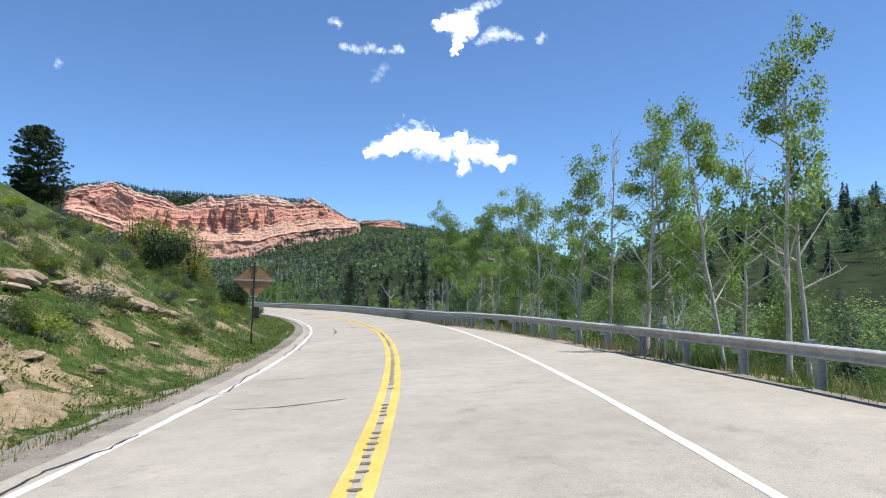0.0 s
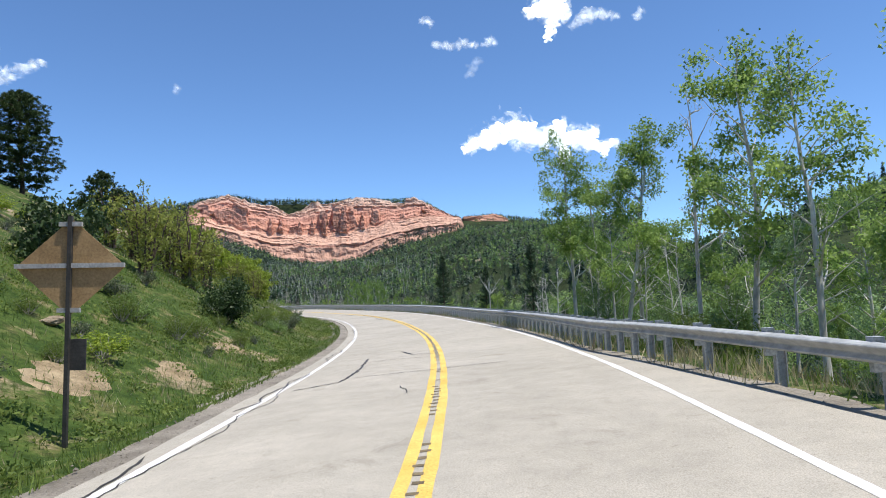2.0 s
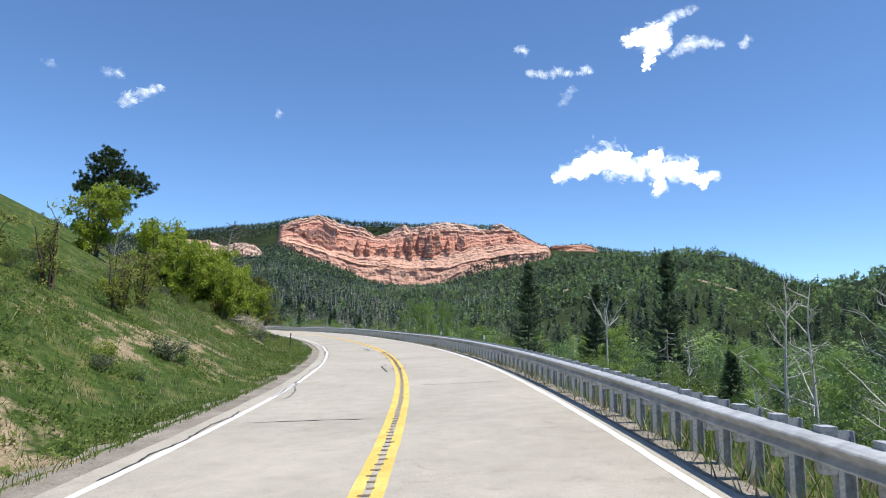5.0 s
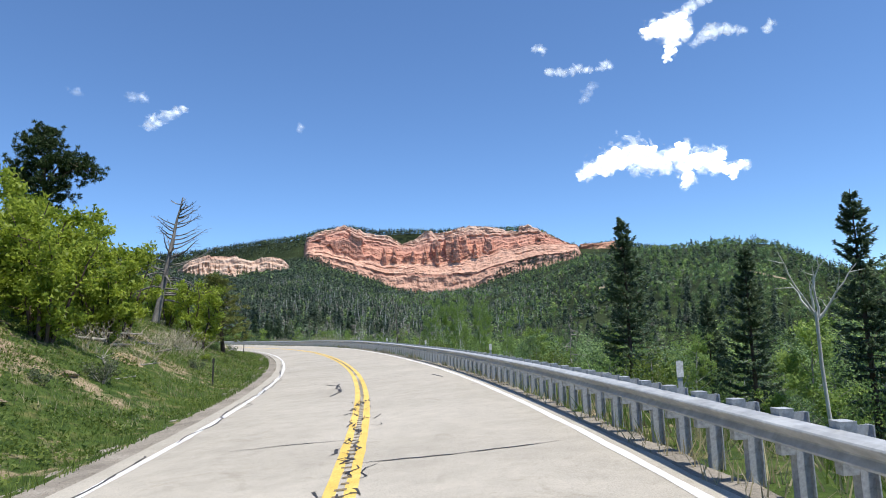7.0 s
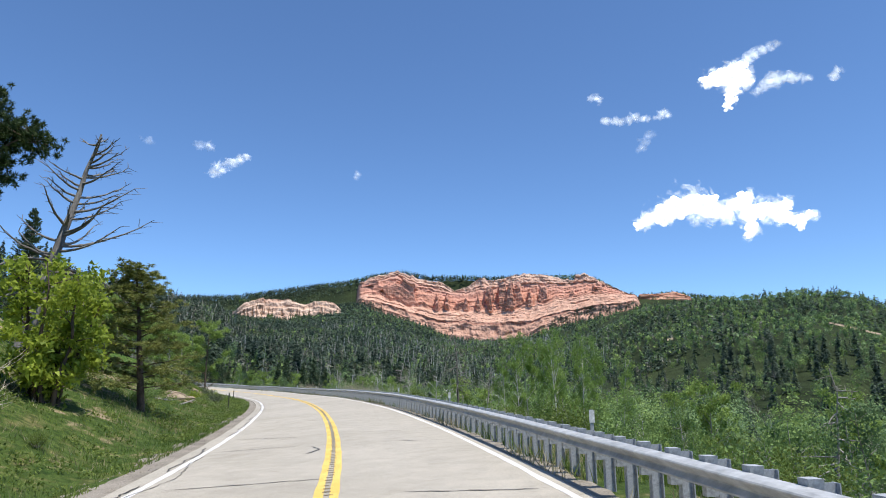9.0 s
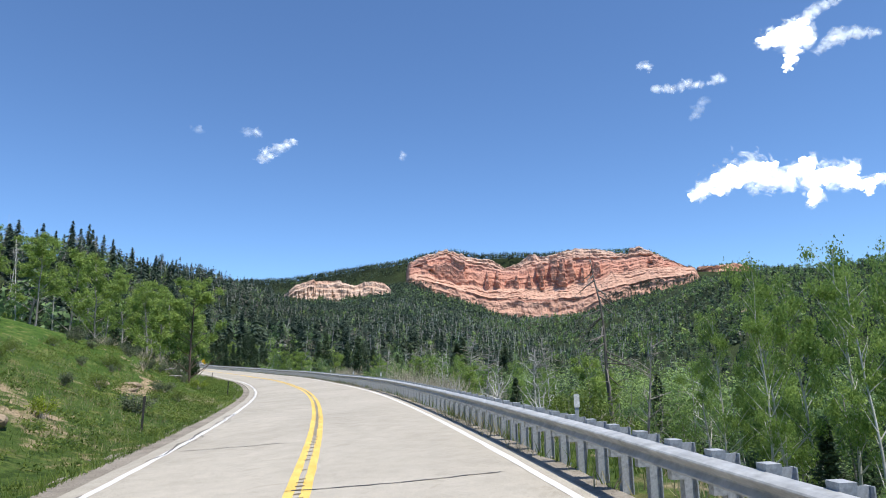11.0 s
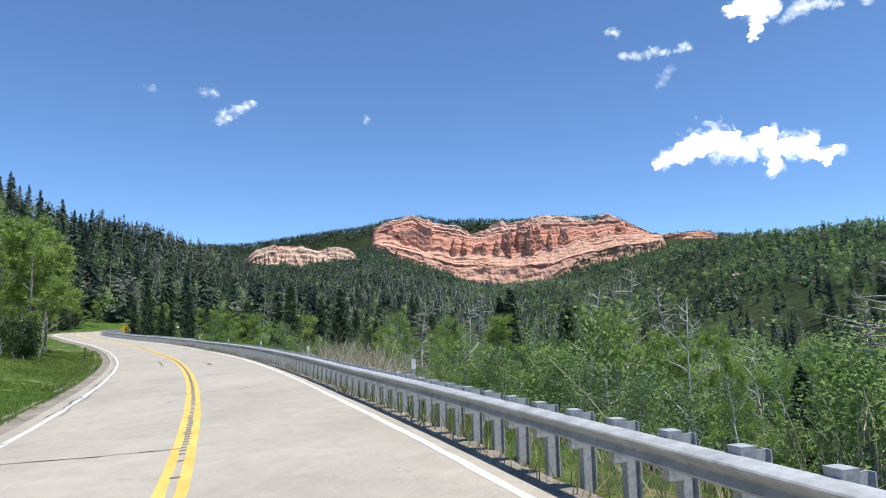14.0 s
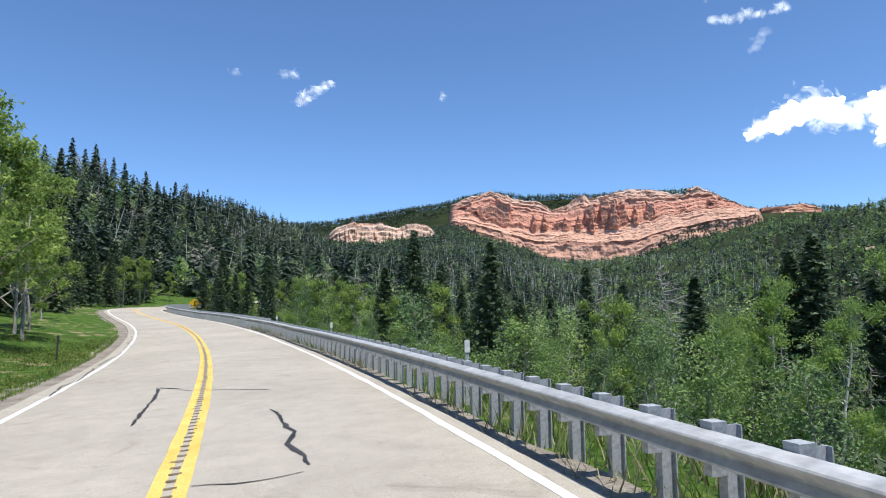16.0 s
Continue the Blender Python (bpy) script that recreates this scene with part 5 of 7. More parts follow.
def dead_tree(seed, height, mat, limbs=16, reach=1.3, droop=0.0, start=0.35, lean=None, stout=1.0):
    r = np.random.default_rng(seed)
    wood, twig = Heap(), Heap()
    tip = (r.normal() * 0.4, r.normal() * 0.4) if lean is None else lean
    trunk = bend(r, (0, 0, -0.5), (*tip, height), 0.09, 10)
    wood.tube(trunk, np.linspace(0.11, 0.012, 10) * (height / 7) ** 0.5 * stout, 6)
    for k in range(limbs):
        t = start + (0.97 - start) * (k + r.random()) / limbs
        p = np.array([np.interp(t * 9, np.arange(10), trunk[:, a]) for a in range(3)])
        ang = r.uniform(0, 2 * math.pi)
        ln = reach * (1.15 - t) * r.uniform(0.6, 1.4) + 0.25
        e = p + np.array([math.cos(ang) * ln, math.sin(ang) * ln, ln * (r.uniform(0.2, 0.9) - droop)])
        limb = bend(r, p, e, 0.07, 6)
        twig.tube(limb, np.linspace(0.032, 0.007, 6) * stout, 5)
        for _ in range(3):
            q = r.uniform(0.35, 0.95)
            a = limb[0] * (1 - q) + limb[-1] * q
            twig.tube(bend(r, a, a + unit(1, r)[0] * 0.45 * ln + (0, 0, 0.12 - 0.2 * droop), 0.03, 4), np.linspace(0.012, 0.004, 4), 3)
    return wood.mesh("trunk", M[mat], True), twig.mesh("bare_branchwork", M[mat], True)


def snag_tree(seed):
    """A stout dead conifer 9 m high: a leaning trunk, limbs that rise in a curve on one side, and drooping sprays of fine twigs lower down."""
    r = np.random.default_rng(seed)
    wood, twig = Heap(), Heap()
    trunk = bend(r, (0, 0, -0.5), (1.9, 0.3, 9.0), 0.05, 12)
    wood.tube(trunk, np.linspace(0.22, 0.03, 12), 7)
    for k in range(46):
        t = 0.20 + 0.77 * (k + r.random()) / 46
        p = np.array([np.interp(t * 11, np.arange(12), trunk[:, a]) for a in range(3)])
        ang = r.normal() * 0.9 if r.random() < 0.66 else math.pi + r.normal() * 0.8
        ln = (3.4 * (1.05 - t) * r.uniform(0.55, 1.1) + 0.35) * (1.0 if math.cos(ang) > 0 else 0.72)
        u = np.linspace(0, 1, 8)[:, None]
        d = np.array([math.cos(ang), math.sin(ang), 0])
        rise_ = (0.75 * u ** 1.7 - 0.12 * u) if t > 0.42 else (0.25 * u - 0.75 * u ** 2)
        limb = p + d * u * ln + np.array([0, 0, 1]) * rise_ * ln + np.cumsum(r.normal(size=(8, 3)) * 0.03, axis=0) * u
        twig.tube(limb, np.linspace(0.068, 0.014, 8) * (1.25 - 0.6 * t), 5)
        for q in range(3, 8):
            for _ in range(2):
                e = limb[q] + (d * 0.5 + r.normal(size=3) * 0.35 + (0, 0, 0.25 if t > 0.42 else -0.25)) * 0.28 * ln ** 0.6
                twig.tube(bend(r, limb[q], e, 0.02, 4), np.linspace(0.015, 0.006, 4), 3)
    return wood.mesh("trunk", M["bark_old"], True), twig.mesh("bare_branchwork", M["bark_old"], True)


def plant(name, meshes, s, lat, height, full, label, category, group="", turn=None, z=None, wide=1.0):
    x, y, g = ground_at(s, lat)
    root = tagged(new(name), label, category, group)
    k = height / full
    turn = rng.uniform(0, 360) if turn is None else turn
    root.matrix_basis = pose(x, y, g if z is None else z, 0, 0, turn) @ Matrix.Diagonal((k * wide, k * wide, k, 1))
    for me in meshes:
        kind = me.name.split(".")[0]
        ob = part(kind, me, root)
        if kind in ("branchwork", "bare_branchwork", "crown", "foliage", "stemwork", "shootwork"):
            tagged(ob, kind="stuff")
    return root


ASPENS = [aspen(11, 0.26, 0.9, 0.9), aspen(12, 0.36, 0.75, 0.8), aspen(13, 0.20, 1.1, 1.0), aspen(14, 0.40, 0.6, 0.75)]
BROAD_ASPENS = [aspen(15, 0.22, 0.66, 1.1, 0.135, "bark_grey", "aspen_fresh"), aspen(16, 0.28, 0.62, 1.0, 0.135, "bark_grey", "aspen_fresh"), aspen(17, 0.18, 0.7, 1.15, 0.135, "bark_grey", "aspen_fresh")]
OAKS = [scrub_oak(21), scrub_oak(22), scrub_oak(23)]
THIN_OAKS = [scrub_oak(24, 0.20, 0.6, "thin_oak"), scrub_oak(25, 0.14, 0.55, "thin_oak"), scrub_oak(26, 0.24, 0.65, "thin_oak")]
SPRUCES = [spruce(31, 10, 2.3), spruce(32, 10, 2.0)]
FIRS = [fir(34, 10, 2.15), fir(35, 10, 1.9)]
DEAD = [dead_tree(41, 7.0, "bark_grey"), dead_tree(42, 7.0, "bark_white", 12, 1.7), dead_tree(43, 7.0, "bark_grey", 26, 1.5, 0.9, 0.2)]

# aspens behind the rail; the last number is the height of the top over the road
for k, (s, lat, top) in enumerate([(6, 10.5, 6.0), (12.7, 8.5, 7.0), (15, 8.4, 6.3), (19.5, 8.2, 7.6), (21, 9.3, 6.4), (26, 8.2, 7.2), (28.3, 9.5, 5.4), (31, 8.1, 6.7),
                                   (33, 7.6, 7.4), (37, 9.2, 5.0), (42, 7.4, 7.6), (43.2, 8.6, 7.4), (45.6, 7.6, 6.4), (46.3, 6.9, 7.9), (50, 10.2, 4.4), (24, 11, 4.8), (35, 12, 3.8)]):
    g = ground_at(s, lat)[2]
    plant("aspen", ASPENS[k % 4], s, lat, top - g, 9.1, "slim pale-trunked aspen with loose green leaves behind the rail", "tree", "aspens behind the rail", wide=1.0 if s > 15 else 0.8)
for k, (s, lat, top) in enumerate([(34.5, 7.0, 6.8), (13.6, 9.6, 6.6), (22, 8.0, 7.4), (17, 10, 5.6), (52, 11, 3.8), (44.5, 7.2, 2.6), (27, 7.6, 3.6), (38.5, 8, 3.0)]):
    g = ground_at(s, lat)[2]
    plant("dead_aspen", DEAD[1], s, lat, top - g, 7.0, "bare dead aspen with grey branches behind the rail", "dead tree", "dead aspens", wide=0.62)
for s, lat, top, k in ((102.3, 14.8, 7.2, 0), (100.2, 27.4, 8.5, 1), (99.4, 19.8, 5.2, 1), (112, 27, 3.5, 0)):
    g = ground_at(s, lat)[2]
    plant("spruce", FIRS[k], s, lat, top - g, 10.0, "dark green spruce rising from below the road", "tree", "spruces below the road", wide=0.95)
plant("dead_aspen", (dead_fork(48, 0.85, 3.0),), 91.6, 16.8, 3.9, 2.0, "white bleached dead tree with forked branches", "dead tree", "dead aspens", turn=200, z=-0.1)
LEANER = dead_tree(44, 8.0, "bark_old", 20, 1.6, 1.0, 0.45, (-0.30, 0.1))
g = ground_at(149.3, 13.0)[2]
plant("dead_conifer", LEANER, 149.3, 13.0, 6.6 - g, 8.0, "tall grey leaning dead conifer with drooping bare twigs", "dead tree", turn=27)
SPREADER = dead_tree(45, 7.0, "bark_grey", 40, 2.2, 0.45, 0.25)
for s, lat, top in ((197, 12.3, 3.4), (206, 40, 5.2), (214, 43, 4.2), (188, 36, 3.0), (230, 34, 5.0), (246, 40, 6.0), (200, 17.3, 4.0), (188, 18.8, 4.6), (174, 15.1, 3.2)):
    plant("dead_conifer", SPREADER, s, lat, top - ground_at(s, lat)[2], 7.0, "grey dead conifer with long level bare branches", "dead tree", "grey dead conifers")
for s, lat, top in ((73, 15.6, 3.4), (66, 12.0, 2.6), (163, 12.2, 2.0), (169, 17.4, 2.6), (177, 12.4, 2.4), (185, 15.9, 3.4), (193, 13.2, 3.0), (60, 9.4, 2.2)):
    plant("dead_aspen", DEAD[1], s, lat, top - ground_at(s, lat)[2], 7.0, "bare dead aspen with bleached branches behind the rail", "dead tree", "dead aspens", wide=0.9)
FORK = dead_fork(46)
for s, lat, h, turn in ((146.5, 8.6, 2.3, 40), (142.2, 5.6, 1.5, 20), (150, 7.6, 1.7, 260), (152.5, 6.6, 1.5, 80), (156, 7.0, 1.8, 200), (160, 6.6, 1.5, 310)):
    plant("dead_sapling", (FORK,), s, lat, h, 2.0, "bleached white forked dead sapling behind the rail", "dead tree", "dead saplings behind the rail", turn=turn)

# the left bank
plant("ponderosa_pine", ponderosa(51, 0.10, 2.9, "pine", boughs=90), 66, -25.5, 16.8 - ground_at(66, -25.5)[2], 12.0, "large dark ponderosa pine with a rounded crown on the bank", "tree", wide=1.35)
plant("ponderosa_pine", ponderosa(54, 0.10, 2.4, "pine", cone=True), 66, -32, 15.5 - ground_at(66, -32)[2], 12.0, "smaller dark pine behind a larger one", "tree")
plant("ponderosa_pine", ponderosa(52, 0.46, 2.3, "pine", 0.3, lobe=((3.3, 8.6, 1.7), (1.9, 9.4, 1.3), (-2.0, 8.4, 1.2))), 156, -27.7, 26.8 - ground_at(156, -27.7)[2], 12.0, "tall dark pine with an uneven two-lobed crown", "tree", turn=18, wide=0.95)
plant("ponderosa_pine", ponderosa(53, 0.17, 3.3, "pine_warm", 0.7, True), 124.6, -7.7, 6.2, 12.0, "young yellowish-green pine at the foot of the bank", "tree", wide=1.6)
SNAG = snag_tree(47)
plant("dead_conifer", SNAG, 125.1, -12.9, 13.2 - ground_at(125.1, -12.9)[2], 9.0, "bare dead conifer with grey upswept twigs on the bank", "dead tree", turn=70, wide=1.3)
plant("spruce", FIRS[0], 153, -22.0, 15.4 - ground_at(153, -22.0)[2], 10.0, "dense dark green fir on the bank behind a dead tree", "tree", wide=1.0)
for k, (s, lat, top) in enumerate([(47.5, -12.5, 6.8), (50.5, -14, 7.6), (52, -11.8, 6.6), (55, -13.5, 7.4), (57.5, -12.2, 6.6), (58, -15.5, 8.2), (60.5, -15, 8.6), (63, -16.5, 8.2), (53, -16, 8.0),
                                   (66, -11.6, 4.6), (70.5, -12, 5.2), (73, -10.6, 4.2), (78, -11.4, 4.9)]):
    plant("scrub_oak", THIN_OAKS[k % 3], s, lat, top - ground_at(s, lat)[2], 4.5, "thin-crowned scrub oak with slender dark stems", "tree", "thin oaks on the bank")
for k, (s, lat, h) in enumerate([(88, -17, 4.4), (91, -12.5, 4.4), (93.5, -10.4, 4.2), (96, -11.8, 4.6), (98.5, -10.2, 4.3), (101, -11.4, 4.6), (103.0, -10.6, 4.2),
                                 (95, -14.8, 5.0), (99.5, -14.2, 5.0), (104, -14.0, 4.8), (117.8, -9.0, 5.0), (131, -12.5, 4.0), (136, -14, 4.0)]):
    plant("scrub_oak", OAKS[k % 3], s, lat, h * 1.02, 4.7, "yellow-green scrub oak with many dark stems on the bank", "tree", "scrub oaks on the bank")
plant("aspen", BROAD_ASPENS[1], 94, -17.5, 10.2 - ground_at(94, -17.5)[2], 9.1, "leafy aspen rising above the scrub oaks", "tree", "aspens on the bank", wide=0.8)
plant("aspen", aspen(18, 0.10, 0.95, 1.15, 0.145, "bark_dark", "aspen_fresh"), 177, -8.5, 8.3, 9.1, "leafy broad-crowned aspen with a dark forked trunk on the grass", "tree", "aspens on the bank", wide=1.1)
for k, (s, lat, h) in enumerate([(170, -17.5, 5.8), (165, -19, 5.6), (184.5, -12.5, 6.6), (181, -16, 7.6), (186, -19, 8), (174, -19, 6.6), (191, -17, 8), (214, -12.5, 10.5), (217, -9.3, 10.0), (221, -11, 12.0), (224, -8.8, 10.0),
                                 (228, -10.5, 11.5), (232, -8.6, 9.5), (238, -10, 10), (245, -10, 9), (252, -11, 8.5), (262, -12, 9), (210, -17, 11), (205, -20, 11), (219, -14, 12.5), (233, -13, 12)]):
    plant("aspen", BROAD_ASPENS[k % 3], s, lat, h, 9.1, "leafy broad-crowned aspen on the grass beside the road", "tree", "aspens on the bank", wide=1.05)


# ---- woods ----
def seen_from_road(x, y, z):
    """Whether a tree top at these places could show over the land between."""
    th = np.degrees(np.arctan2(-(x - HUB[0]), y - HUB[1]))
    r = np.hypot(x - HUB[0], y - HUB[1])
    bears, rings = np.arange(-70, 101, 2.0), np.arange(60, 2400, 20.0)
    B, R = np.meshgrid(np.radians(bears), rings, indexing="ij")
    h = terrain(HUB[0] - np.sin(B) * R, HUB[1] + np.cos(B) * R).reshape(B.shape)
    top = np.maximum.accumulate((h - 1.4) / R, axis=1)
    i = np.clip(np.round((th + 70) / 2).astype(int), 0, len(bears) - 1)
    j = np.clip(((r - 60) / 20).astype(int) - 2, 0, len(rings) - 1)
    return (z - 1.4) / r > top[i, j] - 0.012


def conifer_cards(heap, p, h, k, r, slim=0.2, fat=1.0):
    """Boughs of many pointed sprays round a hidden stem; fat: how large each spray is."""
    n = len(p)
    t = ((np.arange(k)[None] + r.random((n, k))) / k) ** 0.85
    ang = r.uniform(0, 2 * math.pi, (n, k))
    ln = (slim * h[:, None] * (1 - t) ** 0.85 * r.uniform(0.6, 1.2, (n, k)) + 0.02 * h[:, None])[..., None]
    q = r.uniform(0.35, 1.0, (n, k, 1))
    d = np.stack([np.cos(ang), np.sin(ang), 0 * ang], -1)
    c = p[:, None] + np.stack([0 * t, 0 * t, (0.06 + 0.94 * t) * h[:, None] - 0.25 * (q * ln)[..., 0]], -1) + d * ln * q * 0.85
    size = fat * (0.05 * h[:, None, None] * (1.15 - t[..., None]) + 0.01 * h[:, None, None])
    tang = np.stack([-d[..., 1], d[..., 0], 0 * ang], -1)
    u = (d + 0.5 * tang * r.normal(size=(n, k, 1)) + np.array([0, 0, -0.45])) * size
    w = (tang + np.array([0, 0, 1]) * r.normal(size=(n, k, 1)) * 0.5) * size * 0.55
    heap.shards(c.reshape(-1, 3), u.reshape(-1, 3), w.reshape(-1, 3))


def broad_cards(heap, p, h, clumps, per, r, size, low=0.2, wide=0.24):
    """Round crowns of several leafy swellings, each a shell of leaf sprays facing outwards."""
    n = len(p)
    d = r.normal(size=(n, clumps, 3))
    d /= np.linalg.norm(d, axis=2)[..., None]
    half = np.stack([wide * h, wide * h, 0.5 * (1 - low) * h], -1)[:, None]
    mid = p[:, None] + np.stack([0 * h, 0 * h, (low + 0.5 * (1 - low)) * h], -1)[:, None]
    c = (mid + d * half * r.uniform(0.35, 0.85, (n, clumps, 1)))[:, :, None]
    rad = (wide * h)[:, None, None, None] * r.uniform(0.32, 0.62, (n, clumps, 1, 1))
    e = r.normal(size=(n, clumps, per, 3)) + (0, 0, 0.25)
    e /= np.linalg.norm(e, axis=3)[..., None]
    q = c + e * rad * r.uniform(0.65, 1.1, (n, clumps, per, 1))
    face = 0.6 * e + 1.0 * d[:, :, None] + 0.25 * r.normal(size=e.shape)
    u = np.cross(face, r.normal(size=e.shape))
    u /= np.linalg.norm(u, axis=3)[..., None] + 1e-9
    w = np.cross(face, u)
    w /= np.linalg.norm(w, axis=3)[..., None] + 1e-9
    k = (size * h)[:, None, None, None] * r.uniform(0.6, 1.4, (n, clumps, per, 1))
    heap.shards(q.reshape(-1, 3), (u * k).reshape(-1, 3), (w * k * 0.75).reshape(-1, 3))


def stem_cards(heap, p, h, r, width):
    """Thin standing trunks, each a three-sided tapering pole."""
    n = len(p)
    lean = r.normal(size=(n, 2)) * 0.12
    ang = r.uniform(0, 2, n)
    v, f = [], []
    for k in range(3):
        a = ang + k * 2 * math.pi / 3
        off = np.stack([np.cos(a), np.sin(a), 0 * a], -1) * width[:, None]
        v += [p + off, p + off * 0.25 + np.stack([lean[:, 0] * h, lean[:, 1] * h, h], -1)]
    v = np.stack(v, 1).reshape(-1, 3)
    i = np.arange(n)[:, None] * 6
    f = np.concatenate([i + np.array([[0, 2, 3, 1]]), i + np.array([[2, 4, 5, 3]]), i + np.array([[4, 0, 1, 5]])])
    heap.add(v, f)


def wood(name, mat, build, label, category="trees"):
    heap = Heap()
    build(heap)
    return tagged(new(name, heap.mesh(name, mat)), label, category, kind="stuff")


r2 = np.random.default_rng(99)


def young_tree(seed, mat, height=6.0):
    """A broadleaf sapling wood tree: slim stem, a few limbs, a lumpy open crown."""
    r = np.random.default_rng(seed)
    wood_, limbs, leaf = Heap(), Heap(), Heap()
    trunk = bend(r, (0, 0, -0.6), (r.normal() * 0.3, r.normal() * 0.3, height * 0.95), 0.09, 8)
    wood_.tube(trunk, np.linspace(0.085, 0.012, 8), 5)
    for k in range(17):
        t = 0.22 + 0.76 * (k + r.random()) / 17
        q = np.array([np.interp(t * 7, np.arange(8), trunk[:, a]) for a in range(3)])
        ang = k * 2.4 + r.uniform(-0.5, 0.5)
        ln = (0.35 + 1.15 * math.sin(math.pi * (0.25 + 0.72 * t))) * r.uniform(0.6, 1.2)
        e = q + np.array([math.cos(ang) * ln, math.sin(ang) * ln, 0.45 * ln + 0.15])
        limbs.tube(bend(r, q, e, 0.04, 4), np.linspace(0.022, 0.006, 4), 4)
        for f in (0.55, 1.0):
            n = int(66 * r.uniform(0.3, 1.7))
            c = q * (1 - f) + e * f + r.normal(size=(n, 3)) * (0.30, 0.30, 0.24)
            u = unit(n, r) + (0, 0, -0.2)
            w = np.cross(u, unit(n, r))
            w /= np.linalg.norm(w, axis=1)[:, None] + 1e-9
            z = 0.072 * r.uniform(0.7, 1.3, (n, 1))
            leaf.shards(c, u * z, w * z * 0.75)
    return wood_.mesh("trunk", M["bark_grey"], True), limbs.mesh("branchwork", M["bark_grey"], True), leaf.mesh("crown", M[mat])


YOUNG = [(young_tree(111, "wood_light"), 6.0), (young_tree(112, "wood_light", 7), 7.0), (young_tree(113, "wood_green"), 6.0), (young_tree(114, "wood_light", 5), 5.0), (young_tree(115, "wood_green", 7), 7.0)]
spot = []
while len(spot) < 112:
    s, lat = r2.uniform(54, 270), (7.4 + 4 * r2.random() if len(spot) < 34 else 11 + 19 * r2.random())
    if (90 < s < 104 and lat < 18) or (84 < s < 96 and lat < 19) or (s > 232 and lat < 9.5) or (134 < s < 214 and lat < 13.0) or any((s - a) ** 2 + (lat - b) ** 2 < 3.2 for a, b in spot):
        continue
    spot.append((s, lat))
for k, (s, lat) in enumerate(spot):
    g = float(ground_at(s, lat)[2]) - float(rise(s))
    top = r2.uniform(-2.0, 1.2) + np.interp(s, [54, 90, 150, 185, 230, 270], [1.2, 0.7, 1.0, 1.4, 2.3, 2.8]) + (1.6 if r2.random() < 0.18 else 0) - (2.3 if lat < 11 else 0)
    if k % 6 == 3 and lat > 18:
        plant("spruce", SPRUCES[k % 2], s, lat, max(2.5, top - g - 1.2), 10.0, "dark green spruce among the young trees below the rail", "tree", "spruces below the road", wide=1.2)
        continue
    me, full = YOUNG[int(r2.integers(0, 5))]
    if top - g > 6.2:
        me, full = (ASPENS[k % 4], BROAD_ASPENS[k % 3])[k % 2], 9.1
    plant("young_aspen", me, s, lat, max(1.6, top - g), full, "young fresh-green broadleaf tree on the slope behind the rail", "tree", "young trees below the rail", wide=r2.uniform(0.75, 1.1))

# a clump of taller aspens below the road
for k, (dx, dy, top) in enumerate(((0, 0, 5.9), (2.2, 1.5, 5.2), (-1.8, 1.2, 5.4), (0.8, -2.0, 4.6), (-2.6, -1.2, 4.2), (3.4, -0.6, 4.0), (-0.6, 3.0, 5.0), (4.6, 2.2, 3.4), (-4.2, 0.6, 3.6))):
    s, lat = (float(q[0]) for q in road_coords([-35.2 + dx], [157.5 + dy]))
    plant("aspen", ASPENS[k % 4], s, lat, top - ground_at(s, lat)[2], 9.1, "tall fresh-green aspen in a clump below the road", "tree", "aspen clump below the road", wide=0.62)

# undergrowth behind the first stretch of rail
for k in range(30):
    s = r2.uniform(6, 56)
    lat = float(rail_lat(s)) + 2.6 + 7 * r2.random()
    me, full = YOUNG[int(r2.integers(0, 5))]
    g = float(ground_at(s, lat)[2]) - float(rise(s))
    plant("young_aspen", me, s, lat, r2.uniform(0.6, 3.0) - g, full, "young fresh-green broadleaf tree on the slope behind the rail", "tree", "young trees below the rail", wide=r2.uniform(0.75, 1.0))
for k in range(9):
    s = r2.uniform(16, 54)
    lat = float(rail_lat(s)) + 2.4 + 4 * r2.random()
    plant("dead_aspen", DEAD[1], s, lat, r2.uniform(2.2, 4.6) - ground_at(s, lat)[2], 7.0, "bare dead aspen with bleached branches behind the rail", "dead tree", "dead aspens", wide=0.7)

# the wooded slope further down
S = np.concatenate([r2.uniform(-10, 310, 1350), r2.uniform(20, 130, 260), r2.uniform(-10, 310, 520)])
L = np.concatenate([14 + 60 * r2.random(1350) ** 1.1, r2.uniform(30, 74, 260), r2.uniform(72, 108, 520)])
keep = (S < 54) | (L > 28) | ((L > 20) & (r2.random(len(L)) < 0.4))
keep &= ~((np.abs(S - 102) < 9) & (L < 22))
S, L = S[keep], L[keep]
p = at(S, L)
lane = at(np.arange(-20.0, 330.0, 2.0), np.zeros(175))[:, :2]      # the lane bends round the slope, so its nearest stretch counts
L = np.sqrt(((p[:, None, :2] - lane) ** 2).sum(2)).min(1)
keep = L > 13.5
S, L, p = S[keep], L[keep], p[keep]
p[:, 2] = terrain(p[:, 0], p[:, 1]) - 0.2
size = r2.uniform(0.55, 1.35, len(p)) * np.interp(L, [12, 20, 30, 60], [5.5, 8.0, 11.0, 13.0]) * np.interp(S, [0, 60, 95, 140, 170, 200, 300], [1.0, 0.9, 0.78, 0.86, 1.05, 1.2, 1.25])
size = np.minimum(size, np.interp(L, [14, 30, 50, 80], [6.5, 10.0, 13.0, 15.0]) * r2.uniform(0.8, 1.05, len(p)))
kind = r2.random(len(p)) + 0.35 * fbm(p[:, 0] * 0.03, p[:, 1] * 0.03, 2, 77)
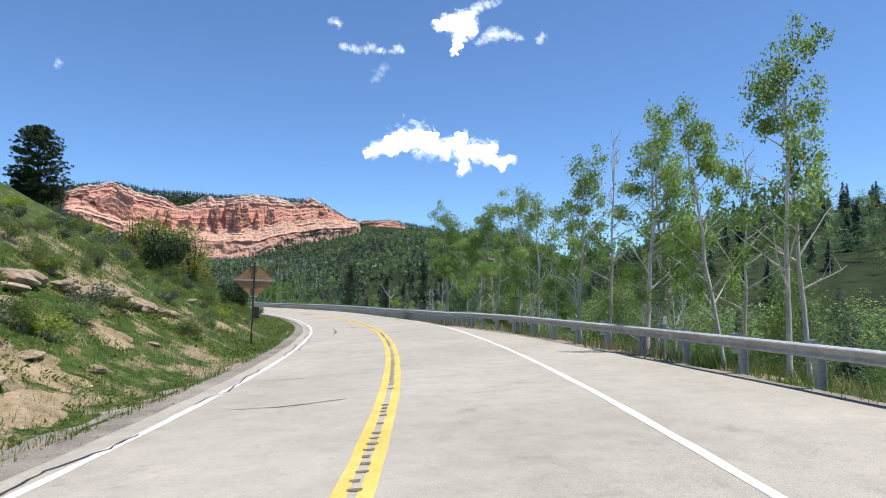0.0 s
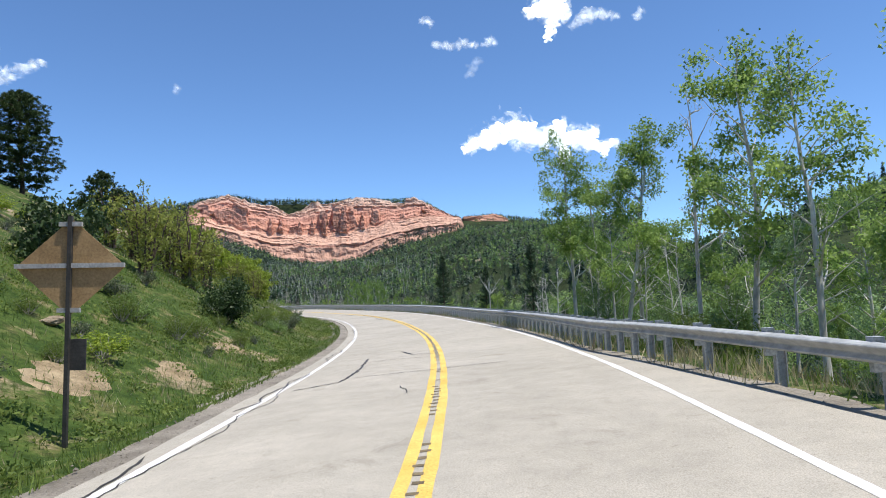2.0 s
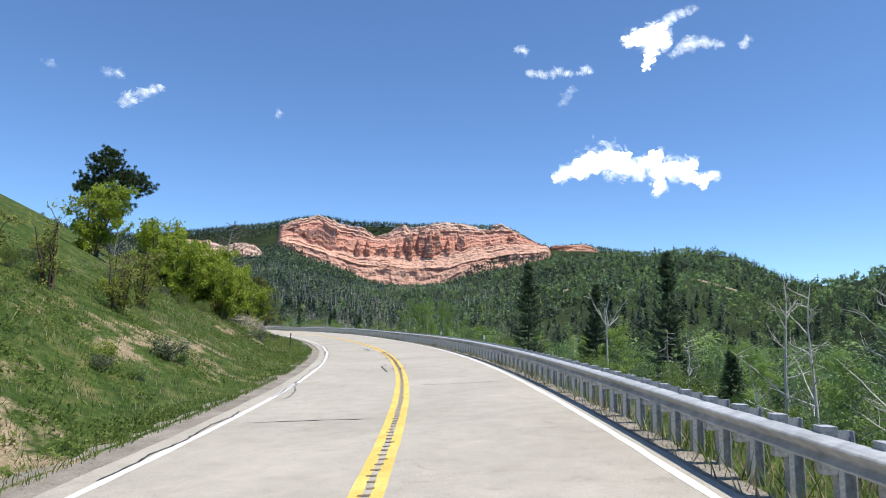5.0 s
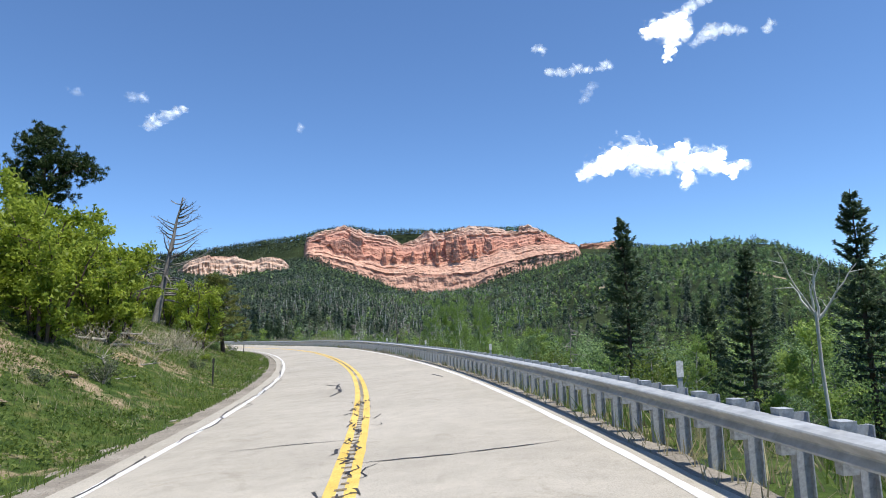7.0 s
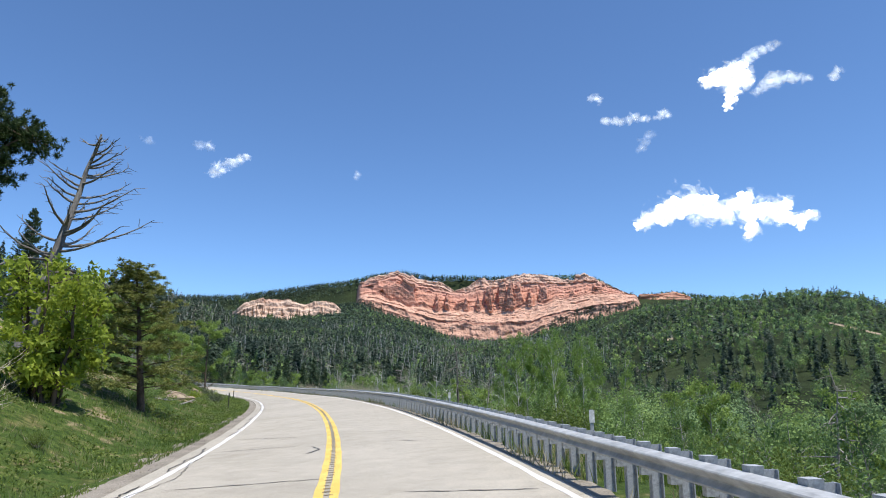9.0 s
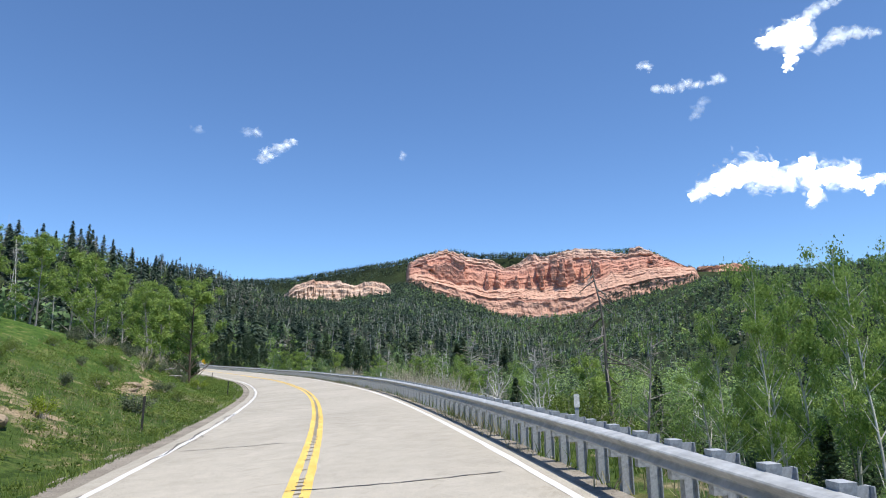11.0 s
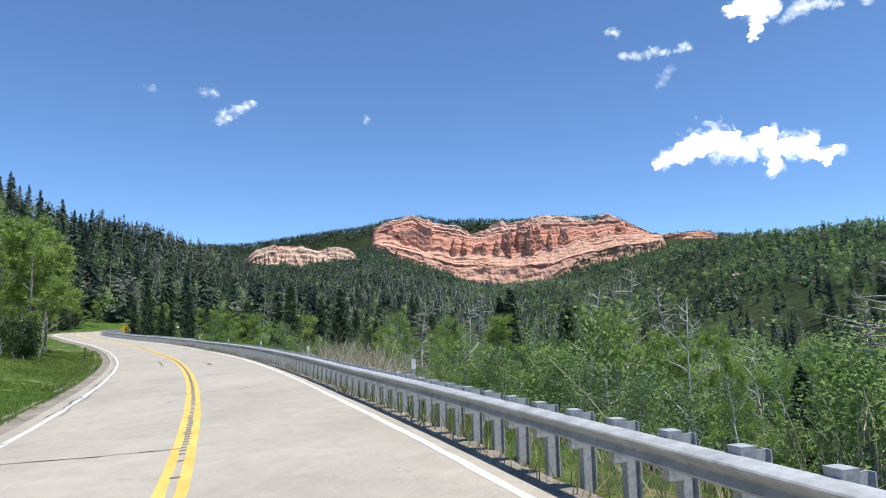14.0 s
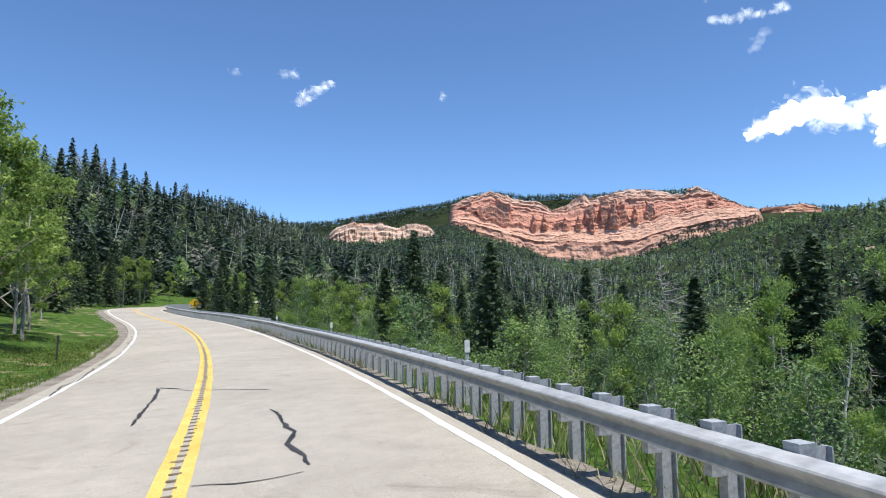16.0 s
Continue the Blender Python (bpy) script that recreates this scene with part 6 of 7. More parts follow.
light, green, dark, bare = kind < 0.36, (kind >= 0.36) & (kind < 0.68), (kind >= 0.68) & (kind < 0.88), kind >= 0.88
ring = np.digitize(L, [28, 46, 72])
for nm, mat, who, label in (("slope_fresh_wood", "wood_light", light, "fresh light green aspen wood on the slope below the road"), ("slope_broadleaf_wood", "wood_green", green, "green broadleaf wood on the slope below the road")):
    wood(nm, M[mat], lambda q: [broad_cards(q, p[who & (ring == k)], size[who & (ring == k)], c, m, r2, z, 0.12, 0.29) for k, (c, m, z) in enumerate(((18, 100, 0.0080), (15, 70, 0.0102), (13, 36, 0.0165), (9, 18, 0.027)))], label)
wood("slope_conifer_wood", M["wood_conifer"], lambda q: [conifer_cards(q, p[dark & (ring == k)], size[dark & (ring == k)] * 0.92, m, r2, 0.22, z) for k, (m, z) in enumerate(((1100, 0.38), (600, 0.55), (300, 0.9), (130, 1.5)))],
     "dark conifers among the aspens below the road")
pale = (bare | ((light | green) & (r2.random(len(p)) < 0.42))) & (L > 18)
wood("slope_grey_trunks", M["bark_grey"], lambda q: stem_cards(q, p[pale], size[pale] * np.where(bare[pale], 0.95, 0.8), r2, r2.uniform(0.04, 0.09, pale.sum())),
     "bare grey trunks standing in the wood", "dead trees")


def hillside(count, th0, th1, r0, r1):
    th = np.radians(r2.uniform(th0, th1, count))
    r = np.sqrt(r2.uniform(r0 ** 2, r1 ** 2, count))
    q = np.stack([HUB[0] - np.sin(th) * r, HUB[1] + np.cos(th) * r, 0 * r], 1)
    q[:, 2] = terrain(q[:, 0], q[:, 1])
    s, l = road_coords(q[:, 0], q[:, 1])
    ok = ((l < -15) | (l > 104) | (s > 345)) & ~((l < 0) & (l > -60) & (s < 225))
    ok &= (np.abs(l) > 12)
    q = q[ok]
    return q[seen_from_road(q[:, 0], q[:, 1], q[:, 2] + 11)]


def in_red_cliff(q):
    th = np.degrees(np.arctan2(-(q[:, 0] - HUB[0]), q[:, 1] - HUB[1]))
    r = np.hypot(q[:, 0] - HUB[0], q[:, 1] - HUB[1])
    return ((th > 4.5) & (th < 30.2) & (r > 1795 + 62 * r2.random(len(q))) & (r < 1968)) | ((th > 31.8) & (th < 40.4) & (r > 1470) & (r < 1545))


near_hill = hillside(3700, -60, 85, 50, 480)
mid_hill = hillside(20000, -50, 80, 480, 1050)
far_hill = np.concatenate([hillside(13000, -12, 52, 1050, 2250), hillside(5000, 28, 50, 1800, 2120), hillside(3000, -3, 29, 1930, 2080)])
far_hill = far_hill[~in_red_cliff(far_hill)]
for nm, q, h0, h1, kc, fat, cl, per, sz in (("near_hill", near_hill, 10, 23, 190, 1.5, 10, 15, 0.031), ("mid_hill", mid_hill, 7, 14, 26, 2.9, 5, 5, 0.085), ("far_ridge", far_hill, 8, 15, 9, 4.4, 3, 3, 0.14)):
    th = np.degrees(np.arctan2(-(q[:, 0] - HUB[0]), q[:, 1] - HUB[1]))
    h = r2.uniform(h0, h1, len(q)) * (np.interp(th, [0, 8, 26, 40], [0.8, 0.62, 0.66, 1.0]) if nm == "near_hill" else 1.0)
    if nm == "near_hill":
        h = h * np.interp(road_coords(q[:, 0], q[:, 1])[1], [60, 100, 130, 240], [1.0, 0.5, 0.6, 1.0])
    leafyness = np.interp(th, [-60, -12, -5, 10, 22, 34, 46, 90], [0.9, 0.9, 0.9, 0.74, 0.55, 0.38, 0.34, 0.40]) + 0.6 * fbm(q[:, 0] * 0.006, q[:, 1] * 0.006, 3, 5)
    if nm == "far_ridge":
        leafyness = leafyness - 0.25
    g = r2.random(len(q)) < leafyness
    fresh = g & (r2.random(len(q)) < 0.36 + 0.6 * fbm(q[:, 0] * 0.011, q[:, 1] * 0.011, 2, 15))
    wood(nm + "_conifer_wood", M["wood_conifer"], lambda t: conifer_cards(t, q[~g], h[~g], kc, r2, 0.20 if nm == "near_hill" else 0.29, fat), "dark conifer forest on the hillside")
    for who, mat, word in ((g & ~fresh, "wood_green", "broadleaf"), (fresh, "wood_light", "fresh")):
        if who.sum() > 10:
            wood(nm + "_" + word + "_wood", M[mat], lambda t: broad_cards(t, q[who], h[who] * 0.75, cl, per, r2, sz, 0.1, 0.30), "lighter green broadleaf trees on the hillside")
    if nm != "far_ridge":
        ghost = (r2.random(len(q)) < 0.30 + 0.45 * fbm(q[:, 0] * 0.014, q[:, 1] * 0.014, 2, 33)) & (th > -4)
        wood(nm + "_leafless_wood", M["twig"], lambda t: broad_cards(t, q[ghost] + (2.0, 1.0, 0), h[ghost] * 0.8, cl, per - 1, r2, sz * 0.62, 0.1, 0.24), "leafless grey aspens among the conifers", "dead trees")
        d = (r2.random(len(q)) < 0.34 + 0.55 * fbm(q[:, 0] * 0.012, q[:, 1] * 0.012, 2, 61)) & (th > 8)
        wood(nm + "_grey_trunks", M["bark_white"], lambda t: stem_cards(t, q[d], h[d] * 0.95, r2, np.full(d.sum(), 0.13 if nm == "near_hill" else 0.3)),
             "grey dead trunks among the conifers", "dead trees")

# conifers climbing the foot of the cliff
reach = np.interp(RED_T, [5, 11, 13.2, 14.5, 17, 19, 23, 26, 28.5, 31], [0.95, 0.90, 0.62, 0.30, 0.18, 0.22, 0.34, 0.5, 0.8, 1.1]) + 0.28 * fbm(RED_T * 1.1, RED_B, 3, 19)
climb = (RED_B > -0.2) & (RED_B < np.minimum(reach, 0.93)) & (np.abs(RED_T - 8.1 + 0.5 * RED_B) > 0.22) & (r2.random(len(RED)) < np.where(RED_T < 14, 0.075, 0.05))
wood("cliff_foot_conifer_wood", M["wood_conifer"], lambda t: conifer_cards(t, RED[climb] - (0, 0, 1.5), r2.uniform(7, 13, climb.sum()), 9, r2, 0.24, 4.2), "dark conifers climbing the foot of the cliff")

# larger conifers and grey dead trees standing in the valley ahead
for k in range(150):
    bear, dist = radians(r2.uniform(13, 47)), r2.uniform(85, 235)
    s, lat = (float(q[0]) for q in road_coords([-49.0 - math.sin(bear) * dist], [147.0 + math.cos(bear) * dist]))
    if abs(lat) < 15 or (s > 400):
        continue
    if k % 4 == 3:
        plant("dead_tree", DEAD[k % 3], s, lat, r2.uniform(7, 11), 7.0, "bare grey dead tree standing among dark conifers", "dead tree", "dead trees in the wood", wide=0.8)
    else:
        plant("spruce", (SPRUCES + FIRS)[k % 4], s, lat, r2.uniform(8, 14), 10.0, "dark green conifer in the valley beyond the rail", "tree", "conifers in the valley", wide=r2.uniform(0.85, 1.15))

# leafless trees standing in the wood
for k in range(64):
    s, lat = r2.uniform(55, 290), r2.uniform(15, 40)
    plant("dead_tree", DEAD[k % 3], s, lat, r2.uniform(3.5, 8.0), 7.0, "bare grey dead tree standing among green aspens", "dead tree", "dead trees in the wood")


# ---- a pale track and a white roof on the far hillside ----
def far_track(bear0, bear1, dist, width):
    th = np.radians(np.linspace(bear0, bear1, 24))
    heap = Heap()
    v = []
    for r, up in ((dist - width, 6.0), (dist + width, 7.2)):
        x, y = HUB[0] - np.sin(th) * r, HUB[1] + np.cos(th) * r
        z = terrain(x, y)
        v.append(np.stack([x, y, np.linspace(z[:6].mean(), z[-6:].mean(), 24) + up], 1))
    v = np.stack(v, 1).reshape(-1, 3)
    i = np.arange(23) * 2
    heap.add(v, np.stack([i, i + 1, i + 3, i + 2], 1))
    return tagged(new("road_cut", heap.mesh("road_cut", M["tan_rock"])), "pale road cut across the far wooded hill", "road cut", kind="structure")


far_track(-8.4, -11.6, 572, 1.0)
far_track(3.5, 3.0, 560, 1.2)

for k in range(96):
    s, lat = (r2.uniform(228, 345), -11.5 - 26 * r2.random() ** 1.2) if k < 46 else (r2.uniform(262, 352), r2.uniform(-17, -8.5)) if k < 76 else (r2.uniform(296, 365), r2.uniform(7, 20))
    if k % 3:
        plant("spruce", SPRUCES[k % 2], s, lat, r2.uniform(7, 13), 10.0, "dark green spruce standing by the far bend", "tree", "spruces by the far bend", wide=1.1)
    else:
        plant("aspen", BROAD_ASPENS[k % 3], s, lat, r2.uniform(6, 10), 9.1, "leafy broad-crowned aspen on the grass beside the road", "tree", "aspens on the bank")
for s, lat, h in ((250, -15, 9), (259, -17, 10.5), (268, -14, 9), (277, -16, 11), (287, -13, 9.5), (296, -15, 11), (305, -12, 10), (246, -21, 11), (283, 10, 7.5), (289, 13, 9), (276, 15, 9), (296, 11, 8), (265, 17, 9), (300, 16, 10)):
    plant("spruce", SPRUCES[int(s) % 2], s, lat, h, 10.0, "dark green spruce standing by the far bend", "tree", "spruces by the far bend")


# ---- the left bank: rocks, shrubs, fallen wood, grass ----
def rock(seed, flat=0.6):
    r = np.random.default_rng(seed)
    bm = bmesh.new()
    bmesh.ops.create_icosphere(bm, subdivisions=3, radius=0.5)
    o = Vector(r.uniform(-50, 50, 3))
    for v in bm.verts:
        d = v.co.normalized()
        n = noise.noise(d * 1.3 + o) * 0.45 + noise.noise(d * 3.7 + o) * 0.2
        v.co = d * (0.5 + 0.30 * n)
        v.co.z = round(v.co.z * 7) / 7 * 0.5 + v.co.z * 0.5
        v.co.z *= flat
    me = bpy.data.meshes.new("rock")
    bm.to_mesh(me)
    bm.free()
    me.materials.append(M["tan_rock"])
    return me


def bare_soil(s0, l0, rs, rl, seed):
    """A patch where the grass is worn away: a low uneven crust of soil that follows the bank."""
    u, a = np.meshgrid(np.linspace(0, 1, 12), np.linspace(0, 2 * math.pi, 41)[:-1], indexing="ij")
    edge_ = 1 + 0.55 * fbm(np.cos(a) * 1.6 + seed, np.sin(a) * 1.6, 4, seed)
    s, l = s0 + rs * u * edge_ * np.cos(a), l0 + rl * u * edge_ * np.sin(a)
    p = at(s.ravel(), l.ravel())
    p[:, 2] = terrain(p[:, 0], p[:, 1]) + 0.055 - 0.14 * u.ravel() ** 3 + 0.06 * fbm(s.ravel() * 2.2, l.ravel() * 2.2, 3, seed + 3)
    i, j = np.arange(11)[:, None] * 40, np.arange(40)[None]
    heap = Heap()
    heap.add(p, np.stack([i + j, i + 40 + j, i + 40 + (j + 1) % 40, i + (j + 1) % 40], -1).reshape(-1, 4))
    return tagged(new("bare_soil", heap.mesh("bare_soil", M["soil"], True)), "patch of bare tan soil worn into the grassy bank", "ground", kind="structure")


for k, q in enumerate([(158.5, -8.9, 5.2, 1.1), (164.5, -9.3, 3.0, 0.8), (178, -9.6, 2.6, 0.9), (12.5, -7.2, 1.8, 1.2), (10.5, -6.0, 1.6, 0.7), (17.5, -7.6, 1.3, 0.8), (24.5, -7.8, 1.2, 0.6), (34.0, -6.6, 1.3, 0.6),
                       (30.2, -7.2, 1.4, 0.8), (40.3, -7.0, 1.5, 0.6), (86, -9.0, 1.5, 0.7), (97, -8.6, 2.0, 0.7), (106, -10.5, 2.4, 0.9), (115, -11.5, 2.4, 0.9), (138, -8.4, 3.4, 1.0)]):
    bare_soil(*q, 200 + k)
ROCKS = [rock(k, f) for k, f in ((71, 0.6), (72, 0.45), (73, 0.7), (74, 0.35))]
r3 = np.random.default_rng(5)
for k, (s, lat, size) in enumerate([(19.4, -9.9, 1.3), (20.5, -9.6, 1.6), (21.6, -9.4, 1.8), (22.7, -9.2, 1.7), (23.7, -8.9, 1.5), (24.6, -8.6, 1.2), (25.4, -8.3, 0.9), (16.5, -9.8, 1.2), (17.5, -10.2, 1.5), (15.2, -9.2, 1.0), (18.4, -10.3, 1.2),
                                    (13, -7.4, 0.8), (10.5, -6.9, 1.0), (11.5, -7.6, 0.7), (14.2, -6.6, 0.6), (9, -8.0, 1.1), (19, -7.0, 0.5), (28, -8.3, 0.6), (33, -9.2, 0.7), (39, -7.2, 0.6),
                                    (136, -8.2, 1.3), (138, -8.6, 1.6), (140, -8.0, 1.2), (137, -7.6, 0.7), (154, -9.6, 1.0), (156.5, -8.8, 0.9), (159, -9.3, 1.2), (85, -7.6, 0.5), (90, -8.2, 0.6)]):
    x, y, g = ground_at(s, lat)
    ob = tagged(new("rock", ROCKS[k % 4]), "pale tan layered rock half sunk in the grassy bank", "rock", "rocks in the bank")
    ob.matrix_basis = pose(x, y, g + 0.06 * size, r3.uniform(-12, 12), r3.uniform(-12, 12), r3.uniform(0, 360)) @ Matrix.Diagonal((size * 0.85, size * 0.7, size * 0.5, 1))


def log_mesh(seed):
    r = np.random.default_rng(seed)
    heap = Heap()
    heap.tube(bend(r, (-1.6, 0, 0), (1.6, 0.2, 0.1), 0.06, 8), np.linspace(0.10, 0.035, 8), 7)
    for _ in range(4):
        a = np.array([r.uniform(-0.8, 1.4), 0.05, 0.04])
        heap.tube(bend(r, a, a + r.normal(size=3) * (0.3, 0.4, 0.2) + (0.2, 0, 0.25), 0.03, 4), np.linspace(0.03, 0.008, 4), 5)
    return heap.mesh("fallen_branch", M["bark_grey"], True)


LOGS = [log_mesh(81), log_mesh(82), log_mesh(83)]
for k, (s, lat, size, turn) in enumerate([(92.5, -7.6, 0.5, 40), (94, -8.6, 0.8, 100), (97, -8.2, 0.7, 20), (99, -9.4, 1.0, 70), (102, -8.8, 0.8, 130), (104, -9.6, 1.2, 50), (107, -8.9, 0.8, 10),
                                          (110, -9.2, 1.1, 80), (96, -10.2, 1.2, 140), (101, -10.5, 1.3, 30), (113, -8.8, 0.7, 60), (62, -9.5, 0.7, 15), (134, -7.4, 0.9, 60), (132, -8.2, 1.1, 75),
                                          (136.5, -9.4, 0.9, 110), (171, -10, 1.1, 25), (173, -9.4, 0.9, 150), (200, -9.5, 0.7, 100)]):
    x, y, g = ground_at(s, lat)
    ob = tagged(new("fallen_branch", LOGS[k % 3]), "bleached fallen branch lying in the grass", "branch", "fallen branches")
    ob.matrix_basis = pose(x, y, g + 0.07 * size, 0, r3.uniform(-8, 8), turn + 40) @ Matrix.Diagonal((size * 0.7, size * 0.6, size * 0.6, 1))


def shrub(seed, mat, leaves=900, size=0.05):
    """A low round bush, about a metre across."""
    r = np.random.default_rng(seed)
    wood_, leaf = Heap(), Heap()
    for k in range(14):
        d = unit(1, r)[0] * (0.5, 0.5, 0.3) + (0, 0, 0.55)
        wood_.tube(bend(r, (0, 0, -0.1), d, 0.04, 4), np.linspace(0.016, 0.004, 4), 4)
        leaf_clump(leaf, r, d, 0.17, leaves // 28, size, 0.15, True)
        leaf_clump(leaf, r, d * 0.7, 0.17, leaves // 28, size, 0.15, True)
    return wood_.mesh("stemwork", M["bark_grey"], True), leaf.mesh("foliage", M[mat])


BUSHES = [shrub(91, "bush", 1000, 0.042), shrub(92, "bush", 1000, 0.042), shrub(93, "oak", 900, 0.045), shrub(94, "juniper", 4200, 0.03), shrub(95, "shrub", 2500, 0.025), shrub(96, "wood_light", 2500, 0.025)]
plant("juniper", BUSHES[3], 45.1, -8.4, 2.0, 1.0, "dense dark green juniper bush on the bank", "bush", wide=1.0)
plant("juniper", BUSHES[3], 38, -11.5, 2.6, 1.0, "dense dark green juniper bush on the bank", "bush", wide=0.9)
plant("juniper", BUSHES[3], 213, -9.2, 2.8, 1.0, "dense dark green juniper bush beside the trees", "bush", wide=0.8)
plant("juniper", BUSHES[3], 201, -10.8, 2.6, 1.0, "dense dark green juniper bush beside the trees", "bush", wide=0.8)
for k in range(230):
    s, lat = (r3.uniform(0, 62) if k % 2 else r3.uniform(2, 190)), -6.8 - 10 * r3.random() ** 1.1
    big = r3.uniform(0.45, 1.1)
    plant("shrub", BUSHES[(4, 0, 4, 1, 2, 4, 5)[int(r3.integers(0, 7))]], s, lat, big * 0.8, 1.0, "low grey-green shrub on the grassy bank", "bush", "shrubs on the bank", wide=r3.uniform(0.9, 1.5))
for k in range(64):
    s = r3.uniform(30, 240)
    lat = float(rail_lat(s)) + 1.9 + 4.0 * r3.random() ** 1.3
    if 143 < s < 170 or 182 < s < 208:
        lat += 3.5
    big = r3.uniform(0.7, 1.5) * (1.0 if lat < 7 else 1.25)
    plant("roadside_bush", BUSHES[4 + k % 2], s, lat, big, 1.0, "leafy green bush growing behind the guard rail", "bush", "bushes behind the rail", wide=r3.uniform(0.8, 1.2))


def blades(heap, s, lat, h, r):
    """Grass: narrow bent blades standing at the given places."""
    p = at(s, lat)
    p[:, 2] = terrain(p[:, 0], p[:, 1]) - 0.02
    n = len(p)
    lean = r.normal(size=(n, 3)) * 0.38
    lean[:, 2] = 1
    tip = p + lean * h[:, None]
    a = r.uniform(0, math.pi, n)
    side = np.stack([np.cos(a), np.sin(a), 0 * a], 1) * (0.006 + 0.022 * h[:, None])
    v = np.stack([p - side, p + side, tip], 1)
    heap.add(v.reshape(-1, 3), np.arange(3 * n).reshape(-1, 3))


def verge(count, lat_of, s0, s1, h0, h1, mat, name, label, clump=0.0, seed=3):
    s = r3.uniform(s0, s1, count)
    lat = lat_of(s, r3.random(count))
    keep = fbm(s * 0.5, lat * 0.5, 3, seed) > clump
    s, lat = s[keep], lat[keep]
    heap = Heap()
    blades(heap, s, lat, r3.uniform(h0, h1, len(s)) * (0.7 + 0.5 * np.abs(fbm(s * 0.2, lat * 0.2, 2, 8))), r3)
    return tagged(new(name, heap.mesh(name, M[mat])), label, "grass", kind="stuff")


verge(72000, lambda s, u: -4.35 - 9.3 * u ** 1.4, 0, 150, 0.08, 0.30, "grass", "green_grass", "tufted green grass on the bank", -0.35)
verge(46000, lambda s, u: -4.35 - 9.3 * u ** 1.4, 150, 240, 0.08, 0.26, "fresh_grass", "green_grass", "fresh green grass beside the road", -0.4)
verge(50000, lambda s, u: -5.4 - 10.5 * u, 0, 165, 0.10, 0.32, "dry_grass", "dry_grass", "pale dry grass stems on the bank", 0.02, 6)
verge(44000, lambda s, u: rail_lat(s) + 0.02 + 2.8 * u, 0, 240, 0.15, 0.55, "grass", "green_grass", "green grass under the guard rail", -0.2, 12)
verge(30000, lambda s, u: rail_lat(s) - 0.24 + 2.0 * u, 0, 240, 0.12, 0.5, "dry_grass", "dry_grass", "dry grass under the guard rail", -0.1, 14)


def bare_shrub(seed):
    """A thicket of pale leafless shoots about two metres high."""
    r = np.random.default_rng(seed)
    heap, shoots = Heap(), []
    for k in range(26):
        o = r.normal(size=2) * 0.45
        e = np.array([o[0] * 1.9 + r.normal() * 0.25, o[1] * 1.9 + r.normal() * 0.25, r.uniform(0.9, 2.2)])
        stem = bend(r, (o[0], o[1], -0.2), e, 0.11, 6)
        if k < 5:
            one = Heap()
            one.tube(stem, np.linspace(0.020, 0.006, 6), 4)
            shoots.append(one.mesh("shoot", M["brush_stems"]))
        else:
            heap.tube(stem, np.linspace(0.013, 0.004, 6), 3)
        for _ in range(3):
            q = r.uniform(0.4, 0.95)
            a = stem[0] * (1 - q) + stem[-1] * q
            heap.tube(bend(r, a, a + r.normal(size=3) * (0.18, 0.18, 0.10) + (0, 0, 0.28), 0.02, 4), np.linspace(0.009, 0.003, 4), 3)
    return (*shoots, heap.mesh("shootwork", M["brush_stems"]))


THICKETS = [bare_shrub(101), bare_shrub(102), bare_shrub(103)]
for k in range(66):
    s, lat = (r3.uniform(184.5, 194), r3.uniform(5.4, 8.8)) if k < 36 else (r3.uniform(144, 167), r3.uniform(5.2, 8.2)) if k < 56 else (r3.uniform(60, 140), r3.uniform(6.2, 11))
    plant("bare_shrub", THICKETS[k % 3], s, lat, r3.uniform(1.2, 1.9) if k < 36 else r3.uniform(1.0, 1.5), 2.2, "leafless shrub of pale tan shoots behind the rail", "shrub", "bare shrubs behind the rail")

for k in range(18):
    s, lat = r3.uniform(152, 168), r3.uniform(5.0, 7.4)
    plant("bare_shrub", THICKETS[k % 3], s, lat, r3.uniform(1.3, 2.0), 2.2, "leafless shrub of pale tan shoots behind the rail", "shrub", "bare shrubs behind the rail")
for k in range(26):
    s, lat = (r3.uniform(167, 183), r3.uniform(5.6, 9.5)) if k < 18 else (r3.uniform(199, 214), r3.uniform(5.8, 9.5))
    me, full = YOUNG[k % 5]
    plant("leafy_shrub", me, s, lat, r3.uniform(0.5, 1.5) - float(ground_at(s, lat)[2]), full, "dense fresh-green leafy shrub behind the rail", "shrub", "leafy shrubs behind the rail", wide=r3.uniform(1.0, 1.5))
for k in range(34):
    s, lat = r3.uniform(166, 188), -8.6 - 6.5 * r3.random()
    if k % 3 == 2:
        plant("dead_brush", THICKETS[k % 2], s, lat, r3.uniform(0.6, 1.1), 2.2, "grey dead brush under the aspens", "shrub", "dead brush on the bank", wide=1.6)
    else:
        plant("shrub", BUSHES[k % 3], s, lat, r3.uniform(0.5, 1.1), 1.0, "scrubby grey-green shrub under the aspens", "bush", "shrubs on the bank", wide=r3.uniform(0.9, 1.4))
for k in range(16):
    s, lat = r3.uniform(92, 116), r3.uniform(-10.2, -8.2)
    plant("dead_brush", THICKETS[k % 3], s, lat, r3.uniform(0.7, 1.2), 2.2, "grey dead brush heaped under the scrub oaks", "shrub", "dead brush on the bank", wide=1.6)


